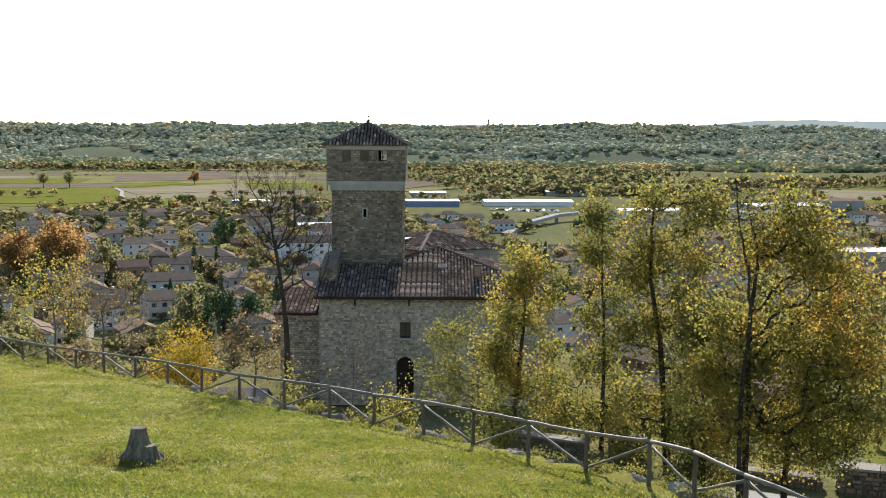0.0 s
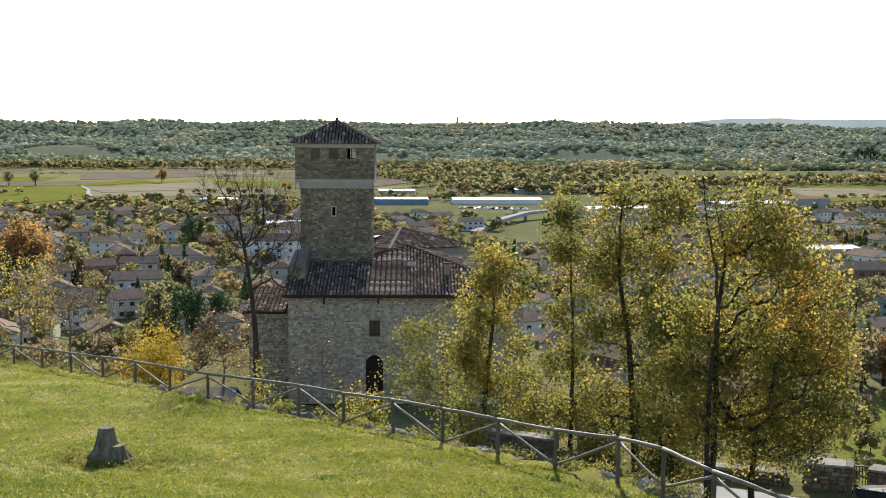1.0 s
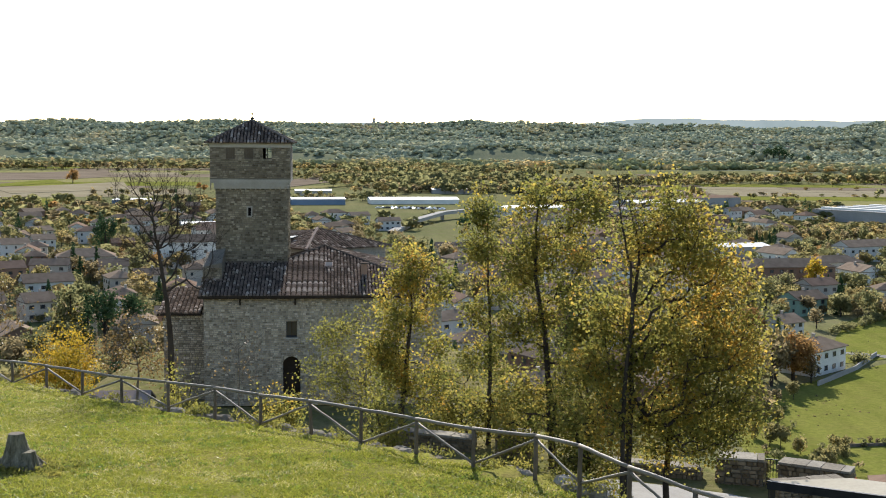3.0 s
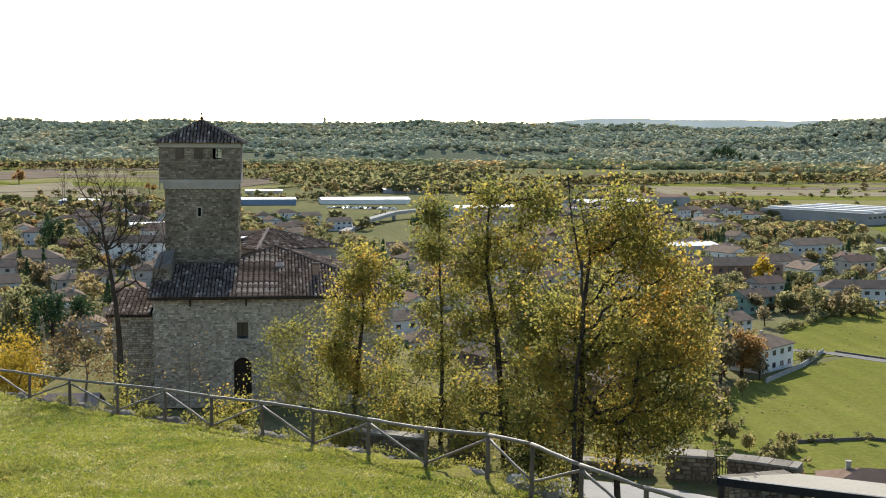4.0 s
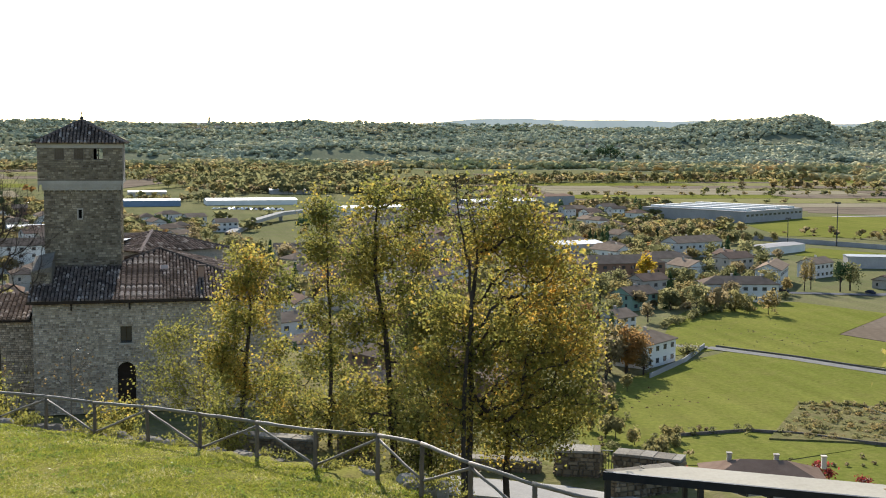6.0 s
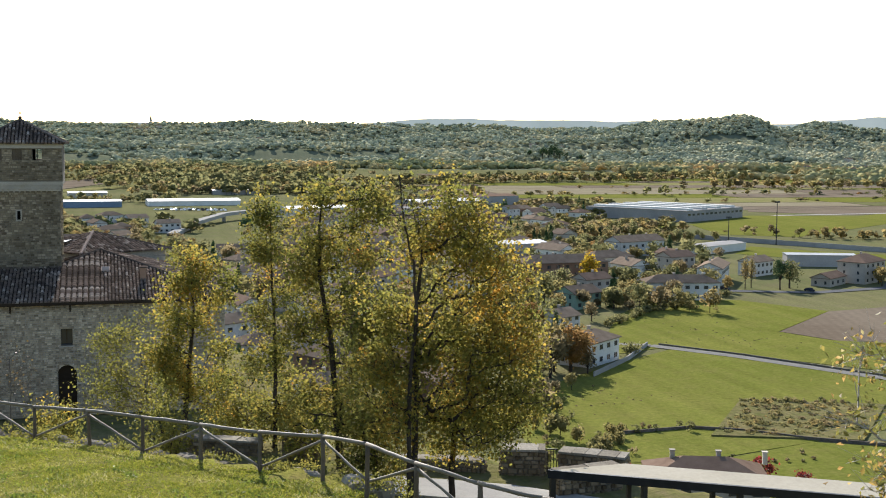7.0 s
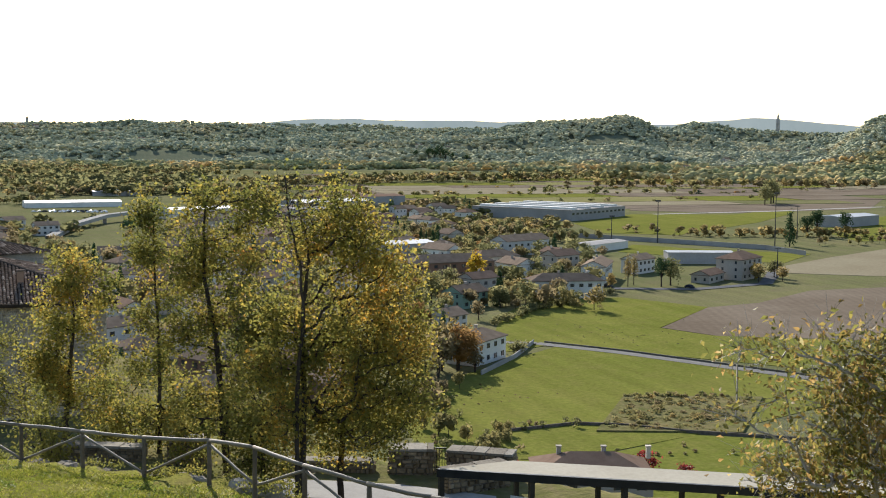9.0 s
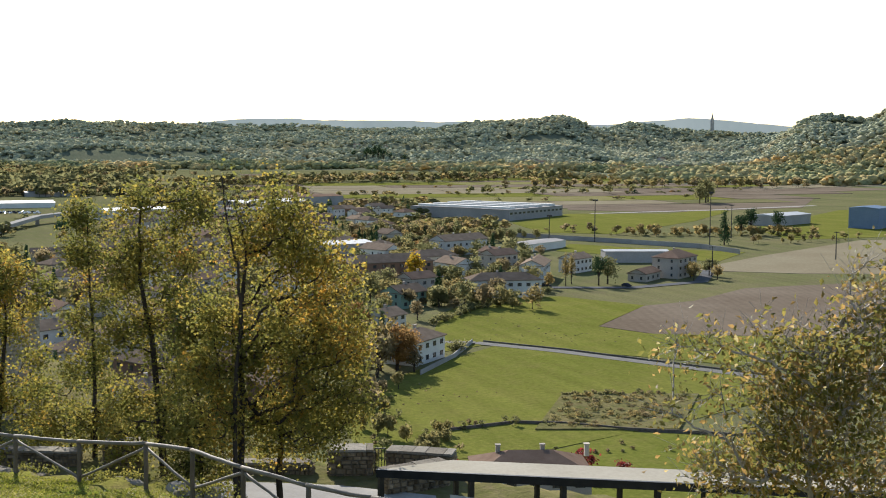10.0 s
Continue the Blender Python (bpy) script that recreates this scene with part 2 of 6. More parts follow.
M["leaf_gold"] = m_leaf("golden_leaves", [(0, (0.115, 0.13, 0.034)), (0.38, (0.20, 0.19, 0.045)), (0.62, (0.30, 0.245, 0.052)), (0.82, (0.44, 0.295, 0.058)), (1, (0.56, 0.30, 0.055))], 0.7, 0.7, 0.42, 0.6, 0.15)
# Leaves out on the plain: paler, greyer copies, lifted for haze.
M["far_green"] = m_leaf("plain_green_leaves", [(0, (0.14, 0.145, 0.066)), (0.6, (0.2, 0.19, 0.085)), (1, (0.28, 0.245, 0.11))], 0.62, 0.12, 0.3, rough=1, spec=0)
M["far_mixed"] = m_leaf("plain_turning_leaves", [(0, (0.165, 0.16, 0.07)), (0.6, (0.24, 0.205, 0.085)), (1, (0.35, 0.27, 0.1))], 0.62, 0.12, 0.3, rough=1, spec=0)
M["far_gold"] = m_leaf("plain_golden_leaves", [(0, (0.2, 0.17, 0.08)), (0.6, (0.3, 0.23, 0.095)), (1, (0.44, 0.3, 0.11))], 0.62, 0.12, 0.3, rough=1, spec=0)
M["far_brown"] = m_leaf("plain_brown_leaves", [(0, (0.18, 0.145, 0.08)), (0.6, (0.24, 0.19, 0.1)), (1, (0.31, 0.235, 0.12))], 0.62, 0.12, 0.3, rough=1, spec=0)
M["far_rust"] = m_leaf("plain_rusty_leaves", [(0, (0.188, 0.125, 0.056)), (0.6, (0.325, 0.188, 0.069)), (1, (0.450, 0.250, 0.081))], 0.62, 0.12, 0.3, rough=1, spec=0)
M["leaf_yellow"] = m_leaf("bright_yellow_leaves", [(0, (0.22, 0.18, 0.025)), (0.5, (0.38, 0.265, 0.03)), (1, (0.46, 0.265, 0.03))], 0.55, 0.6, 0.6, 0.6, 0.1)
M["leaf_rust"] = m_leaf("rusty_leaves", [(0, (0.10, 0.07, 0.02)), (0.5, (0.22, 0.11, 0.03)), (1, (0.34, 0.15, 0.04))])
M["leaf_brown"] = m_leaf("dry_leaves", [(0, (0.10, 0.075, 0.03)), (0.6, (0.17, 0.11, 0.045)), (1, (0.22, 0.14, 0.05))])
M["leaf_near"] = m_leaf("curling_leaves", [(0, (0.10, 0.11, 0.032)), (0.4, (0.19, 0.175, 0.045)), (0.65, (0.29, 0.21, 0.06)), (0.82, (0.36, 0.22, 0.08)), (1, (0.50, 0.42, 0.2))], 0.68, 2.2, 0.6, 0.5, 0.25)
M["leaf_red"] = m_leaf("red_leaves", [(0, (0.12, 0.02, 0.02)), (1, (0.28, 0.05, 0.04))])
M["needle"] = m_leaf("conifer_needles", [(0, (0.029, 0.055, 0.024)), (0.7, (0.055, 0.091, 0.040)), (1, (0.109, 0.137, 0.070))], 0.25, rough=1, spec=0)
M["grass_blade"] = m_leaf("grass_blades", [(0, (0.16, 0.185, 0.022)), (0.5, (0.275, 0.285, 0.036)), (0.8, (0.38, 0.34, 0.07)), (1, (0.48, 0.43, 0.2))], 0.5, 0.5, 0.8, 0.55, 0.25)
M["clover"] = m_leaf("clover_leaves", [(0, (0.10, 0.15, 0.025)), (0.5, (0.17, 0.215, 0.035)), (1, (0.27, 0.285, 0.055))], 0.5, 0.6, 0.6, 0.5, 0.3)
# Both wood colours are paled past leaf tones to stand in for haze.
M["woods"] = m_wood_far("far_woods", [(0, (0.228, 0.246, 0.120)), (0.35, (0.306, 0.300, 0.150)), (0.6, (0.408, 0.348, 0.168)), (0.82, (0.552, 0.402, 0.180)), (1, (0.620, 0.414, 0.168))], 0.5)
# The farther hills carry the greyer tint of thicker haze.
M["hazy_hill_woods"] = m_wood_far("hazy_hill_woods", [(0, (0.312, 0.335, 0.234)), (0.45, (0.385, 0.391, 0.262)), (0.75, (0.469, 0.430, 0.268)), (1, (0.536, 0.446, 0.257))], 0.35)


# ---- mesh helpers ----
class Geo:
    """Gathers vertices and faces of one mesh."""

    def __init__(self):
        self.v, self.f = [], []

    def add(self, verts, faces):
        k = len(self.v)
        self.v.extend(verts)
        self.f.extend([[k + i for i in q] for q in faces])
        return self

    def box(self, lo, hi, m=None):
        (a, b, c), (d, e, g) = lo, hi
        vs = [(a, b, c), (d, b, c), (d, e, c), (a, e, c), (a, b, g), (d, b, g), (d, e, g), (a, e, g)]
        if m is not None:
            vs = [tuple(m @ Vector(q)) for q in vs]
        return self.add(vs, [(0, 3, 2, 1), (4, 5, 6, 7), (0, 1, 5, 4), (1, 2, 6, 5), (2, 3, 7, 6), (3, 0, 4, 7)])

    def tube(self, pts, radii, sides=6, cap=True):
        """A round limb along pts."""
        pts = [Vector(q) for q in pts]
        k = len(self.v)
        for i, q in enumerate(pts):
            d = (pts[min(i + 1, len(pts) - 1)] - pts[max(i - 1, 0)]).normalized()
            s = d.cross(Vector((0.31, 0.12, 0.94)) if abs(d.z) < 0.9 else Vector((1, 0.1, 0))).normalized()
            w = d.cross(s)
            for j in range(sides):
                a = 2 * math.pi * j / sides
                self.v.append(tuple(q + (s * math.cos(a) + w * math.sin(a)) * radii[i]))
        for i in range(len(pts) - 1):
            for j in range(sides):
                a, b = k + i * sides + j, k + i * sides + (j + 1) % sides
                self.f.append([a, b, b + sides, a + sides])
        if cap:
            self.f.append([k + j for j in range(sides)][::-1])
            self.f.append([k + (len(pts) - 1) * sides + j for j in range(sides)])
        return self

    def mesh(self, name, mat, smooth=False):
        me = bpy.data.meshes.new(name)
        if isinstance(self.f, np.ndarray):
            n, k = self.f.shape
            me.vertices.add(len(self.v))
            me.vertices.foreach_set("co", np.asarray(self.v, np.float32).ravel())
            me.loops.add(n * k)
            me.loops.foreach_set("vertex_index", self.f.ravel().astype(np.int32))
            me.polygons.add(n)
            me.polygons.foreach_set("loop_start", np.arange(0, n * k, k, dtype=np.int32))
            me.update(calc_edges=True)
        else:
            me.from_pydata(self.v, [], self.f)
        if smooth:
            me.polygons.foreach_set("use_smooth", [True] * len(me.polygons))
        me.materials.append(mat)
        me.update()
        return me


def part(name, geo, mat, parent=None, label="", at=None, smooth=False):
    """Links a Geo (or a ready mesh) as one mesh object, under a thing or a part."""
    me = geo.mesh(name, mat, smooth) if isinstance(geo, Geo) else geo
    ob = new(name, me)
    if parent is not None:
        ob.parent = parent
    if at is not None:
        ob.matrix_basis = at
    if label:
        ob["label"] = label
    return ob


def thing(name, m, label, category, group="", kind=""):
    ob = new(name)
    ob.matrix_basis = m
    ob.empty_display_size = 0.2
    return tagged(ob, label, category, group, kind)


def smooth01(x):
    x = min(1.0, max(0.0, x))
    return x * x * (3 - 2 * x)


def polar(az, r, z=None):
    """A place by its bearing in degrees and its distance; z from the ground if not given."""
    x, y = r * math.sin(radians(az)), r * math.cos(radians(az))
    return Vector((x, y, ground_z(x, y) if z is None else z))


# ---- the ground: one sheet from the castle hill over the plain to the far hills ----
def fence_side(x, y):
    """Metres beyond the fence line, and metres along it."""
    return (x + 19) * 0.725 + (y - 54.5) * 0.688, (x + 19) * 0.688 - (y - 54.5) * 0.725


def lawn_z(x, y):
    knoll = 3.95 * (1 - smooth01((math.hypot(x, y) - 4) / 12))
    return 52.35 - 0.0264 * x - 0.09 * y + knoll + 0.12 * noise.noise((x * 0.12, y * 0.12, 3.0)) * smooth01((math.hypot(x, y) - 4) / 8)


# bearing, distance, spread in bearing, spread in distance, height of the far hills
HILLS = [(29.7, 3500, 1.25, 420, 34), (28.2, 3550, 2.2, 420, 30), (26.0, 3650, 2.4, 400, 38), (40.8, 3000, 1.9, 420, 80), (46, 2900, 2.9, 400, 165), (-10, 3700, 5, 380, 8), (-15.2, 3850, 3, 380, -10), (7.2, 4300, 1.5, 320, 14),
         (34, 4600, 4, 400, -26), (32.4, 3700, 1.2, 350, 30), (2, 4200, 4, 350, 6), (-21, 4200, 2.5, 350, 10)]


def hills_z(x, y):
    r, az = math.hypot(x, y), math.degrees(math.atan2(x, y))
    if r < 1500 or y < 0:
        return 0.0
    z = 85 * smooth01((r - 2350) / 2100) * smooth01((r - 2350) / 900 + 0.2)
    z += smooth01((r - 2300) / 700) * 24 * noise.noise((x / 420, y / 300, 1.7))
    z += smooth01((r - 2500) / 500) * 9 * math.sin(r / 105 + 6 * noise.noise((x / 600, y / 600, 4.4)))
    for a, d, sa, sd, h in HILLS:
        z += h * math.exp(-((az - a) / sa) ** 2 - ((r - d) / sd) ** 2)
    return max(0.0, z) * smooth01((r - 1500) / 900)


def ground_z(x, y):
    s, u = fence_side(x, y)
    edge = 0.5 - min(5.0, 0.6 * max(0.0, u - 35))
    if s < edge and y < 120:
        z = lawn_z(x, y)
    else:
        zf = min(49.6, max(46.6, lawn_z(x - s * 0.725, y - s * 0.688)))
        right = smooth01((u - 14) / 10)
        fall = zf - 3.2 * smooth01((s - edge) / 2.0) - 0.4 * max(0, s - 2.5)
        flat = zf + (46.4 - zf) * smooth01((s - edge) / 3.5) - 0.5 * max(0, s - 14.5)
        z = fall + (flat - fall) * right
        # the castle's level ground
        d = math.hypot(max(0, -15 - x, x - 11), max(0, 80 - y, y - 112))
        z += max(0.0, 38.4 - z) * (1 - smooth01(d / 16))
        z += 0.2 * noise.noise((x * 0.1, y * 0.1, 9.0))
    if z < 6:
        z = 0 if z < -6 else (z + 6) ** 2 / 24
    return max(z, 0.0) + hills_z(x, y)


def spread(stops):
    out = []
    for (a, n), (b, _) in zip(stops, stops[1:]):
        out += [a + (b - a) * i / n for i in range(n)]
    return out + [stops[-1][0]]


gx = spread([(-3200, 16), (-1200, 16), (-300, 20), (-45, 110), (60, 25), (300, 20), (1200, 40), (4600, 1)])
gy = spread([(-400, 8), (-30, 10), (5, 80), (75, 40), (260, 16), (1500, 12), (2200, 70), (4990, 1)])
ground = Geo()
ground.v = [(x, y, ground_z(x, y)) for y in gy for x in gx]
nx = len(gx)
ground.f = [[j * nx + i, j * nx + i + 1, (j + 1) * nx + i + 1, (j + 1) * nx + i] for j in range(len(gy) - 1) for i in range(nx - 1)]
ground_ob = part("ground", ground, M["plain"], smooth=True)
tagged(ground_ob, "grassy castle hill falling to a wide plain and wooded hills", "ground", kind="structure")
ground_ob.data.materials.append(M["lawn"])
ground_ob.data.materials.append(M["slope"])
ground_ob.data.materials.append(M["forest_floor"])
for poly in ground_ob.data.polygons:
    cx, cy, cz = poly.center
    s, u = fence_side(cx, cy)
    far_off = math.hypot(cx, cy) > 2320 - 620 * smooth01((math.degrees(math.atan2(cx, cy)) - 20) / 14) and cy > 0
    poly.material_index = 3 if far_off else 1 if (s < 0.8 - min(5.0, 0.6 * max(0.0, u - 35)) and cy < 120) else (2 if cz > 2 and cy < 300 else 0)


PARCELS = []


def field(pts, mat, label, category="field", lift=0.12):
    """A flat parcel on the plain, its corners in plan; each lies a little above the one before."""
    lift += 0.004 * len(PARCELS)
    PARCELS.append(label)
    n = len(pts)
    g = Geo().add([(x, y, lift) for x, y in pts] + [(x, y, -0.3) for x, y in pts],
                  [list(range(n))] + [[n + i, n + (i + 1) % n, (i + 1) % n, i] for i in range(n)])
    ob = part("field", g, mat)
    return tagged(ob, label, category, kind="structure")


# ---- trees ----
def leaf_cloud(rng, centres, n, size, spread_m, droop=0.3, fold=True, wide=0.36, uneven=2.3):
    """n small leaves round the given centres, each a folded blade of its own."""
    pick = rng.uniform(0.02, 1, len(centres)) ** uneven
    c = np.array(centres)[rng.choice(len(centres), n, p=pick / pick.sum())]
    p = c + rng.normal(0, 1, (n, 3)) * np.array(spread_m)
    d = rng.normal(0, 1, (n, 3))
    d[:, 2] -= droop
    d /= np.linalg.norm(d, axis=1)[:, None]
    w = np.cross(d, rng.normal(0, 1, (n, 3)))
    w /= np.linalg.norm(w, axis=1)[:, None] + 1e-9
    up = np.cross(d, w)
    s = size * rng.uniform(0.6, 1.3, (n, 1))
    a, b = p, p + d * s
    m = p + d * s * 0.45
    l, r = m + w * s * wide + up * s * 0.14, m - w * s * wide + up * s * 0.14
    v = np.stack([a, l, b, r], 1).reshape(-1, 3)
    g = Geo()
    g.v = v
    if fold:
        i = np.arange(n)[:, None] * 4
        g.f = np.concatenate([i + [0, 1, 2], i + [0, 2, 3]], 0)
    else:
        g.f = np.arange(n)[:, None] * 4 + [0, 1, 2, 3]
    return g


def lobed_tree(seed, az, r, stem, lobes, clumps, per, leaf, mat, label, trunk_r=0.14, bark="bark", spread_m=0.24, wide=0.4, tip=0.006, twigs=3, first=2, open_k=-0.1, rise=0.35, group="trees on the castle slope"):
    """A tree whose crown fills lobes (sideways, height, half width, half height); limbs reach from the stem to each leaf clump."""
    rng = np.random.default_rng(seed)
    base = polar(az, r)
    side, deep = Vector((math.cos(radians(az)), -math.sin(radians(az)), 0)), Vector((math.sin(radians(az)), math.cos(radians(az)), 0))
    t = thing("tree", Matrix.Translation(base), label, "tree", group)
    knots = [Vector((side.x * stem[0][0], side.y * stem[0][0], -0.3))]
    knots += [side * a + Vector((0, 0, z - base.z)) + deep * rng.normal(0, 0.05) for a, z in stem]
    nodes, par = [], []
    for a, b in zip(knots, knots[1:]):
        for i in range(4):
            q = a.lerp(b, i / 4)
            nodes.append((q.x + rng.normal(0, 0.015), q.y + rng.normal(0, 0.015), q.z))
            par.append(len(nodes) - 2)
    nodes.append(tuple(knots[-1]))
    par.append(len(nodes) - 2)
    n_stem, start = len(nodes), 4 * first
    vol = np.array([w * h for _, _, w, h in lobes])
    pts = []
    while len(pts) < clumps:
        a, z, w, h = lobes[int(rng.choice(len(lobes), p=vol / vol.sum()))]
        d = rng.normal(0, 1, 3)
        d *= rng.uniform(0, 1) ** 0.42 / np.linalg.norm(d)
        q = side * (a + d[0] * w * 1.12) + deep * d[1] * max(w, 0.6) * 0.85 + Vector((0, 0, z - base.z + d[2] * h * 1.1))
        if noise.noise((q + base) * 0.95) > open_k and q.z > 0.4:
            pts.append(tuple(q))
    axis = np.array(nodes[start:])
    pts.sort(key=lambda q: float(np.min(np.linalg.norm(axis - np.array(q), axis=1))))
    runs = []
    for q in pts:
        have, q = np.array(nodes[start:]), np.array(q)
        gap = have - q
        cost = np.linalg.norm(gap, axis=1) + 0.9 * np.maximum(0, gap[:, 2] + rise * np.hypot(gap[:, 0], gap[:, 1])) + np.where(np.arange(len(have)) < n_stem - start, -0.08, 0)
        k = start + int(np.argmin(cost))
        o = np.array(nodes[k])
        ln = float(np.linalg.norm(q - o))
        m = 2 if ln < 0.6 else 4
        run = [k]
        for i in range(1, m + 1):
            f = i / m
            p = o + (q - o) * f + np.array([0, 0, -0.10 * ln * math.sin(math.pi * f)]) + (rng.normal(0, 0.02 * ln, 3) if i < m else 0)
            nodes.append(tuple(p))
            par.append(run[-1])
            run.append(len(nodes) - 1)
        runs.append(run)
    count = np.zeros(len(nodes))
    for run in runs:
        count[run[-1]] += 1
    for i in range(len(nodes) - 1, 0, -1):
        count[par[i]] += count[i]
    rad = np.minimum(tip * np.maximum(count, 1) ** 0.52, trunk_r * 0.6)
    g = Geo()
    stem_r = [max(trunk_r * (1.35 if i == 0 else 1) * (1 - 0.86 * i / (n_stem - 1)), 0.02) for i in range(n_stem)]
    part("trunk", Geo().tube(nodes[:n_stem], stem_r, 9), M[bark], t, smooth=True)
    for run in runs:
        rr = [min(rad[run[1]], stem_r[run[0]] * 0.8 if run[0] < n_stem else rad[run[0]])] + [rad[i] for i in run[1:]]
        g.tube([nodes[i] for i in run], rr, 5 if rr[0] > 0.02 else 3, False)
        e = Vector(nodes[run[-1]])
        for _ in range(twigs):
            d = (e - Vector(nodes[run[0]])).normalized() + Vector(rng.normal(0, 0.6, 3)) + Vector((0, 0, 0.25))
            g.tube([e, e + d * spread_m * rng.uniform(0.7, 1.7)], [tip * 0.7, tip * 0.35], 3, False)
    part("branchwork", g, M[bark], t, smooth=True)
    if per:
        part("crown", leaf_cloud(rng, pts, clumps * per, leaf, spread_m, wide=wide, uneven=1.3), M[mat], t)
    return t


def near_bush(seed, at, height, radius, leaves, leaf, mat, label, stems=9):
    rng = np.random.default_rng(seed)
    t = thing("shrub", Matrix.Translation(at), label, "shrub")
    g, ends = Geo(), []
    for i in range(stems):
        a = i * 2.4
        e = Vector((math.cos(a) * radius * rng.uniform(0.3, 1), math.sin(a) * radius * rng.uniform(0.3, 1), height * rng.uniform(0.6, 1)))
        g.tube([(0, 0, -0.2), tuple(e * 0.5 + Vector((0, 0, 0.15 * height))), tuple(e)], [0.03, 0.02, 0.006], 4, False)
        for f in (0.35, 0.55, 0.75, 0.9, 1.0):
            ends.append(tuple(e * f + Vector(rng.normal(0, 0.1 * radius, 3))))
    part("woody_stem", g, M["bark"], t)
    part("leaves", leaf_cloud(rng, ends, leaves, leaf, (radius * 0.2, radius * 0.2, height * 0.12)), M[mat], t)
    return t


# ---- castle slope trees ----
GREENY = "half-turned green and yellow deciduous tree on the slope beyond the fence"
lobed_tree(11, 14.15, 34, [(0.05, 48.77), (0.12, 50.87), (0.08, 53.1), (0.2, 54.21), (0.27, 54.99), (0.1, 55.62)],
           [(1.15, 56.2, 1.0, 0.8), (1.7, 55.3, 1.0, 0.9), (0.7, 55.3, 0.9, 0.8), (-0.95, 53.3, 0.8, 1.1), (-1.0, 51.4, 0.85, 1.0), (0.36, 54.37, 1.1, 1.1), (2.03, 54.11, 1.3, 1.15), (-0.07, 52.62, 1.18, 1.11), (1.63, 52.21, 1.55, 1.26), (2.8, 52.58, 0.95, 1.11), (0.44, 50.56, 1.26, 0.95), (2.13, 50.3, 1.4, 1.0), (3.2, 50.73, 0.6, 0.7), (-0.6, 49.6, 0.8, 0.8)],
           820, 29, 0.105, "leaf_gold", "broad golden-green tree with a dark trunk beside the path", 0.115, open_k=-0.3)
lobed_tree(10, 14.0, 33.6, [(0.0, 50.8), (0.2, 53.2), (0.1, 54.6), (-0.15, 55.6), (-0.3, 57.0)], [(-0.2, 56.3, 0.5, 0.9), (0.35, 55.9, 0.6, 0.9), (0.9, 55.6, 0.6, 0.9)], 60, 5, 0.095, "leaf_gold",
           "dark stem with bare upper twigs rising through the golden crown", 0.075, first=3, twigs=4)
lobed_tree(12, 16.03, 36, [(0.03, 47.78), (0.08, 49.83), (0.1, 51.51), (0.28, 52.86)], [(0.22, 52.19, 1.0, 1.17), (1.36, 51.57, 1.17, 1.0), (0.76, 49.67, 1.5, 1.0), (1.89, 49.94, 0.84, 0.67), (-0.6, 49.2, 0.9, 0.9)], 300, 34, 0.105, "leaf_mixed", GREENY, 0.12)
lobed_tree(13, 12.31, 39, [(0.05, 47.35), (0.02, 49.02), (-0.09, 50.87), (0.01, 52.34)], [(0.01, 52.34, 0.63, 0.72), (0.21, 50.88, 0.82, 1.09), (-0.02, 49.0, 1.0, 1.0), (0.45, 52.35, 0.54, 0.72), (0.1, 47.6, 1.0, 0.7)], 230, 36, 0.112, "leaf_mixed", GREENY, 0.1)
lobed_tree(14, 10.39, 42, [(0.19, 47.28), (0.04, 49.28), (-0.12, 51.27), (-0.45, 53.24), (-0.48, 55.0), (-0.31, 56.17)],
           [(-0.3, 55.78, 0.78, 0.68), (0.95, 55.6, 0.88, 0.78), (-1.05, 54.01, 0.78, 1.17), (0.5, 53.65, 1.27, 1.37), (-0.23, 51.47, 1.37, 1.07), (-1.41, 51.84, 0.59, 0.88), (0.95, 50.7, 0.98, 1.17), (0.0, 49.28, 1.37, 1.05), (-0.6, 47.7, 1.2, 0.9), (0.9, 48.0, 1.0, 0.9)],
           500, 36, 0.114, "leaf_mixed", GREENY, 0.15)
lobed_tree(15, 7.57, 45, [(0.0, 46.23), (0.06, 48.39), (0.08, 50.54), (-0.05, 53.08), (-0.08, 55.18)],
           [(-0.08, 55.29, 0.63, 0.84), (-0.37, 53.71, 0.73, 0.84), (0.47, 52.67, 0.63, 0.94), (-0.46, 51.38, 0.52, 0.73), (-0.01, 49.68, 0.94, 0.94), (-0.1, 47.96, 1.2, 1.0), (0.5, 46.6, 1.0, 0.7)], 250, 36, 0.112, "leaf_mixed", "slim upright tree with thin green and yellow leaves", 0.12)
lobed_tree(16, 3.52, 50, [(-0.11, 46.08), (0.02, 47.76), (0.25, 49.67), (0.33, 51.09), (0.21, 52.5)],
           [(0.21, 52.62, 1.05, 0.93), (-0.72, 52.03, 0.81, 0.7), (1.14, 52.04, 1.05, 0.81), (0.1, 50.62, 1.51, 1.05), (1.51, 49.92, 0.7, 0.93), (-0.24, 48.48, 1.16, 1.05), (0.82, 47.77, 1.05, 0.93), (-0.83, 49.67, 0.81, 0.81)],
           340, 38, 0.118, "leaf_gold", "golden-topped deciduous tree growing below the fence", 0.15)
lobed_tree(17, 2.04, 57, [(-0.27, 44.69), (-0.33, 46.33), (-0.54, 47.96), (-0.68, 49.04)], [(-1.61, 48.5, 1.32, 1.06), (-0.28, 49.04, 1.06, 1.19), (-2.14, 46.61, 1.46, 1.19), (-0.27, 46.33, 1.46, 1.19), (0.8, 47.42, 0.93, 1.06)],
           230, 30, 0.1, "leaf_green", "loose pale green young tree before the castle wall", 0.08, "bark_grey", first=1)
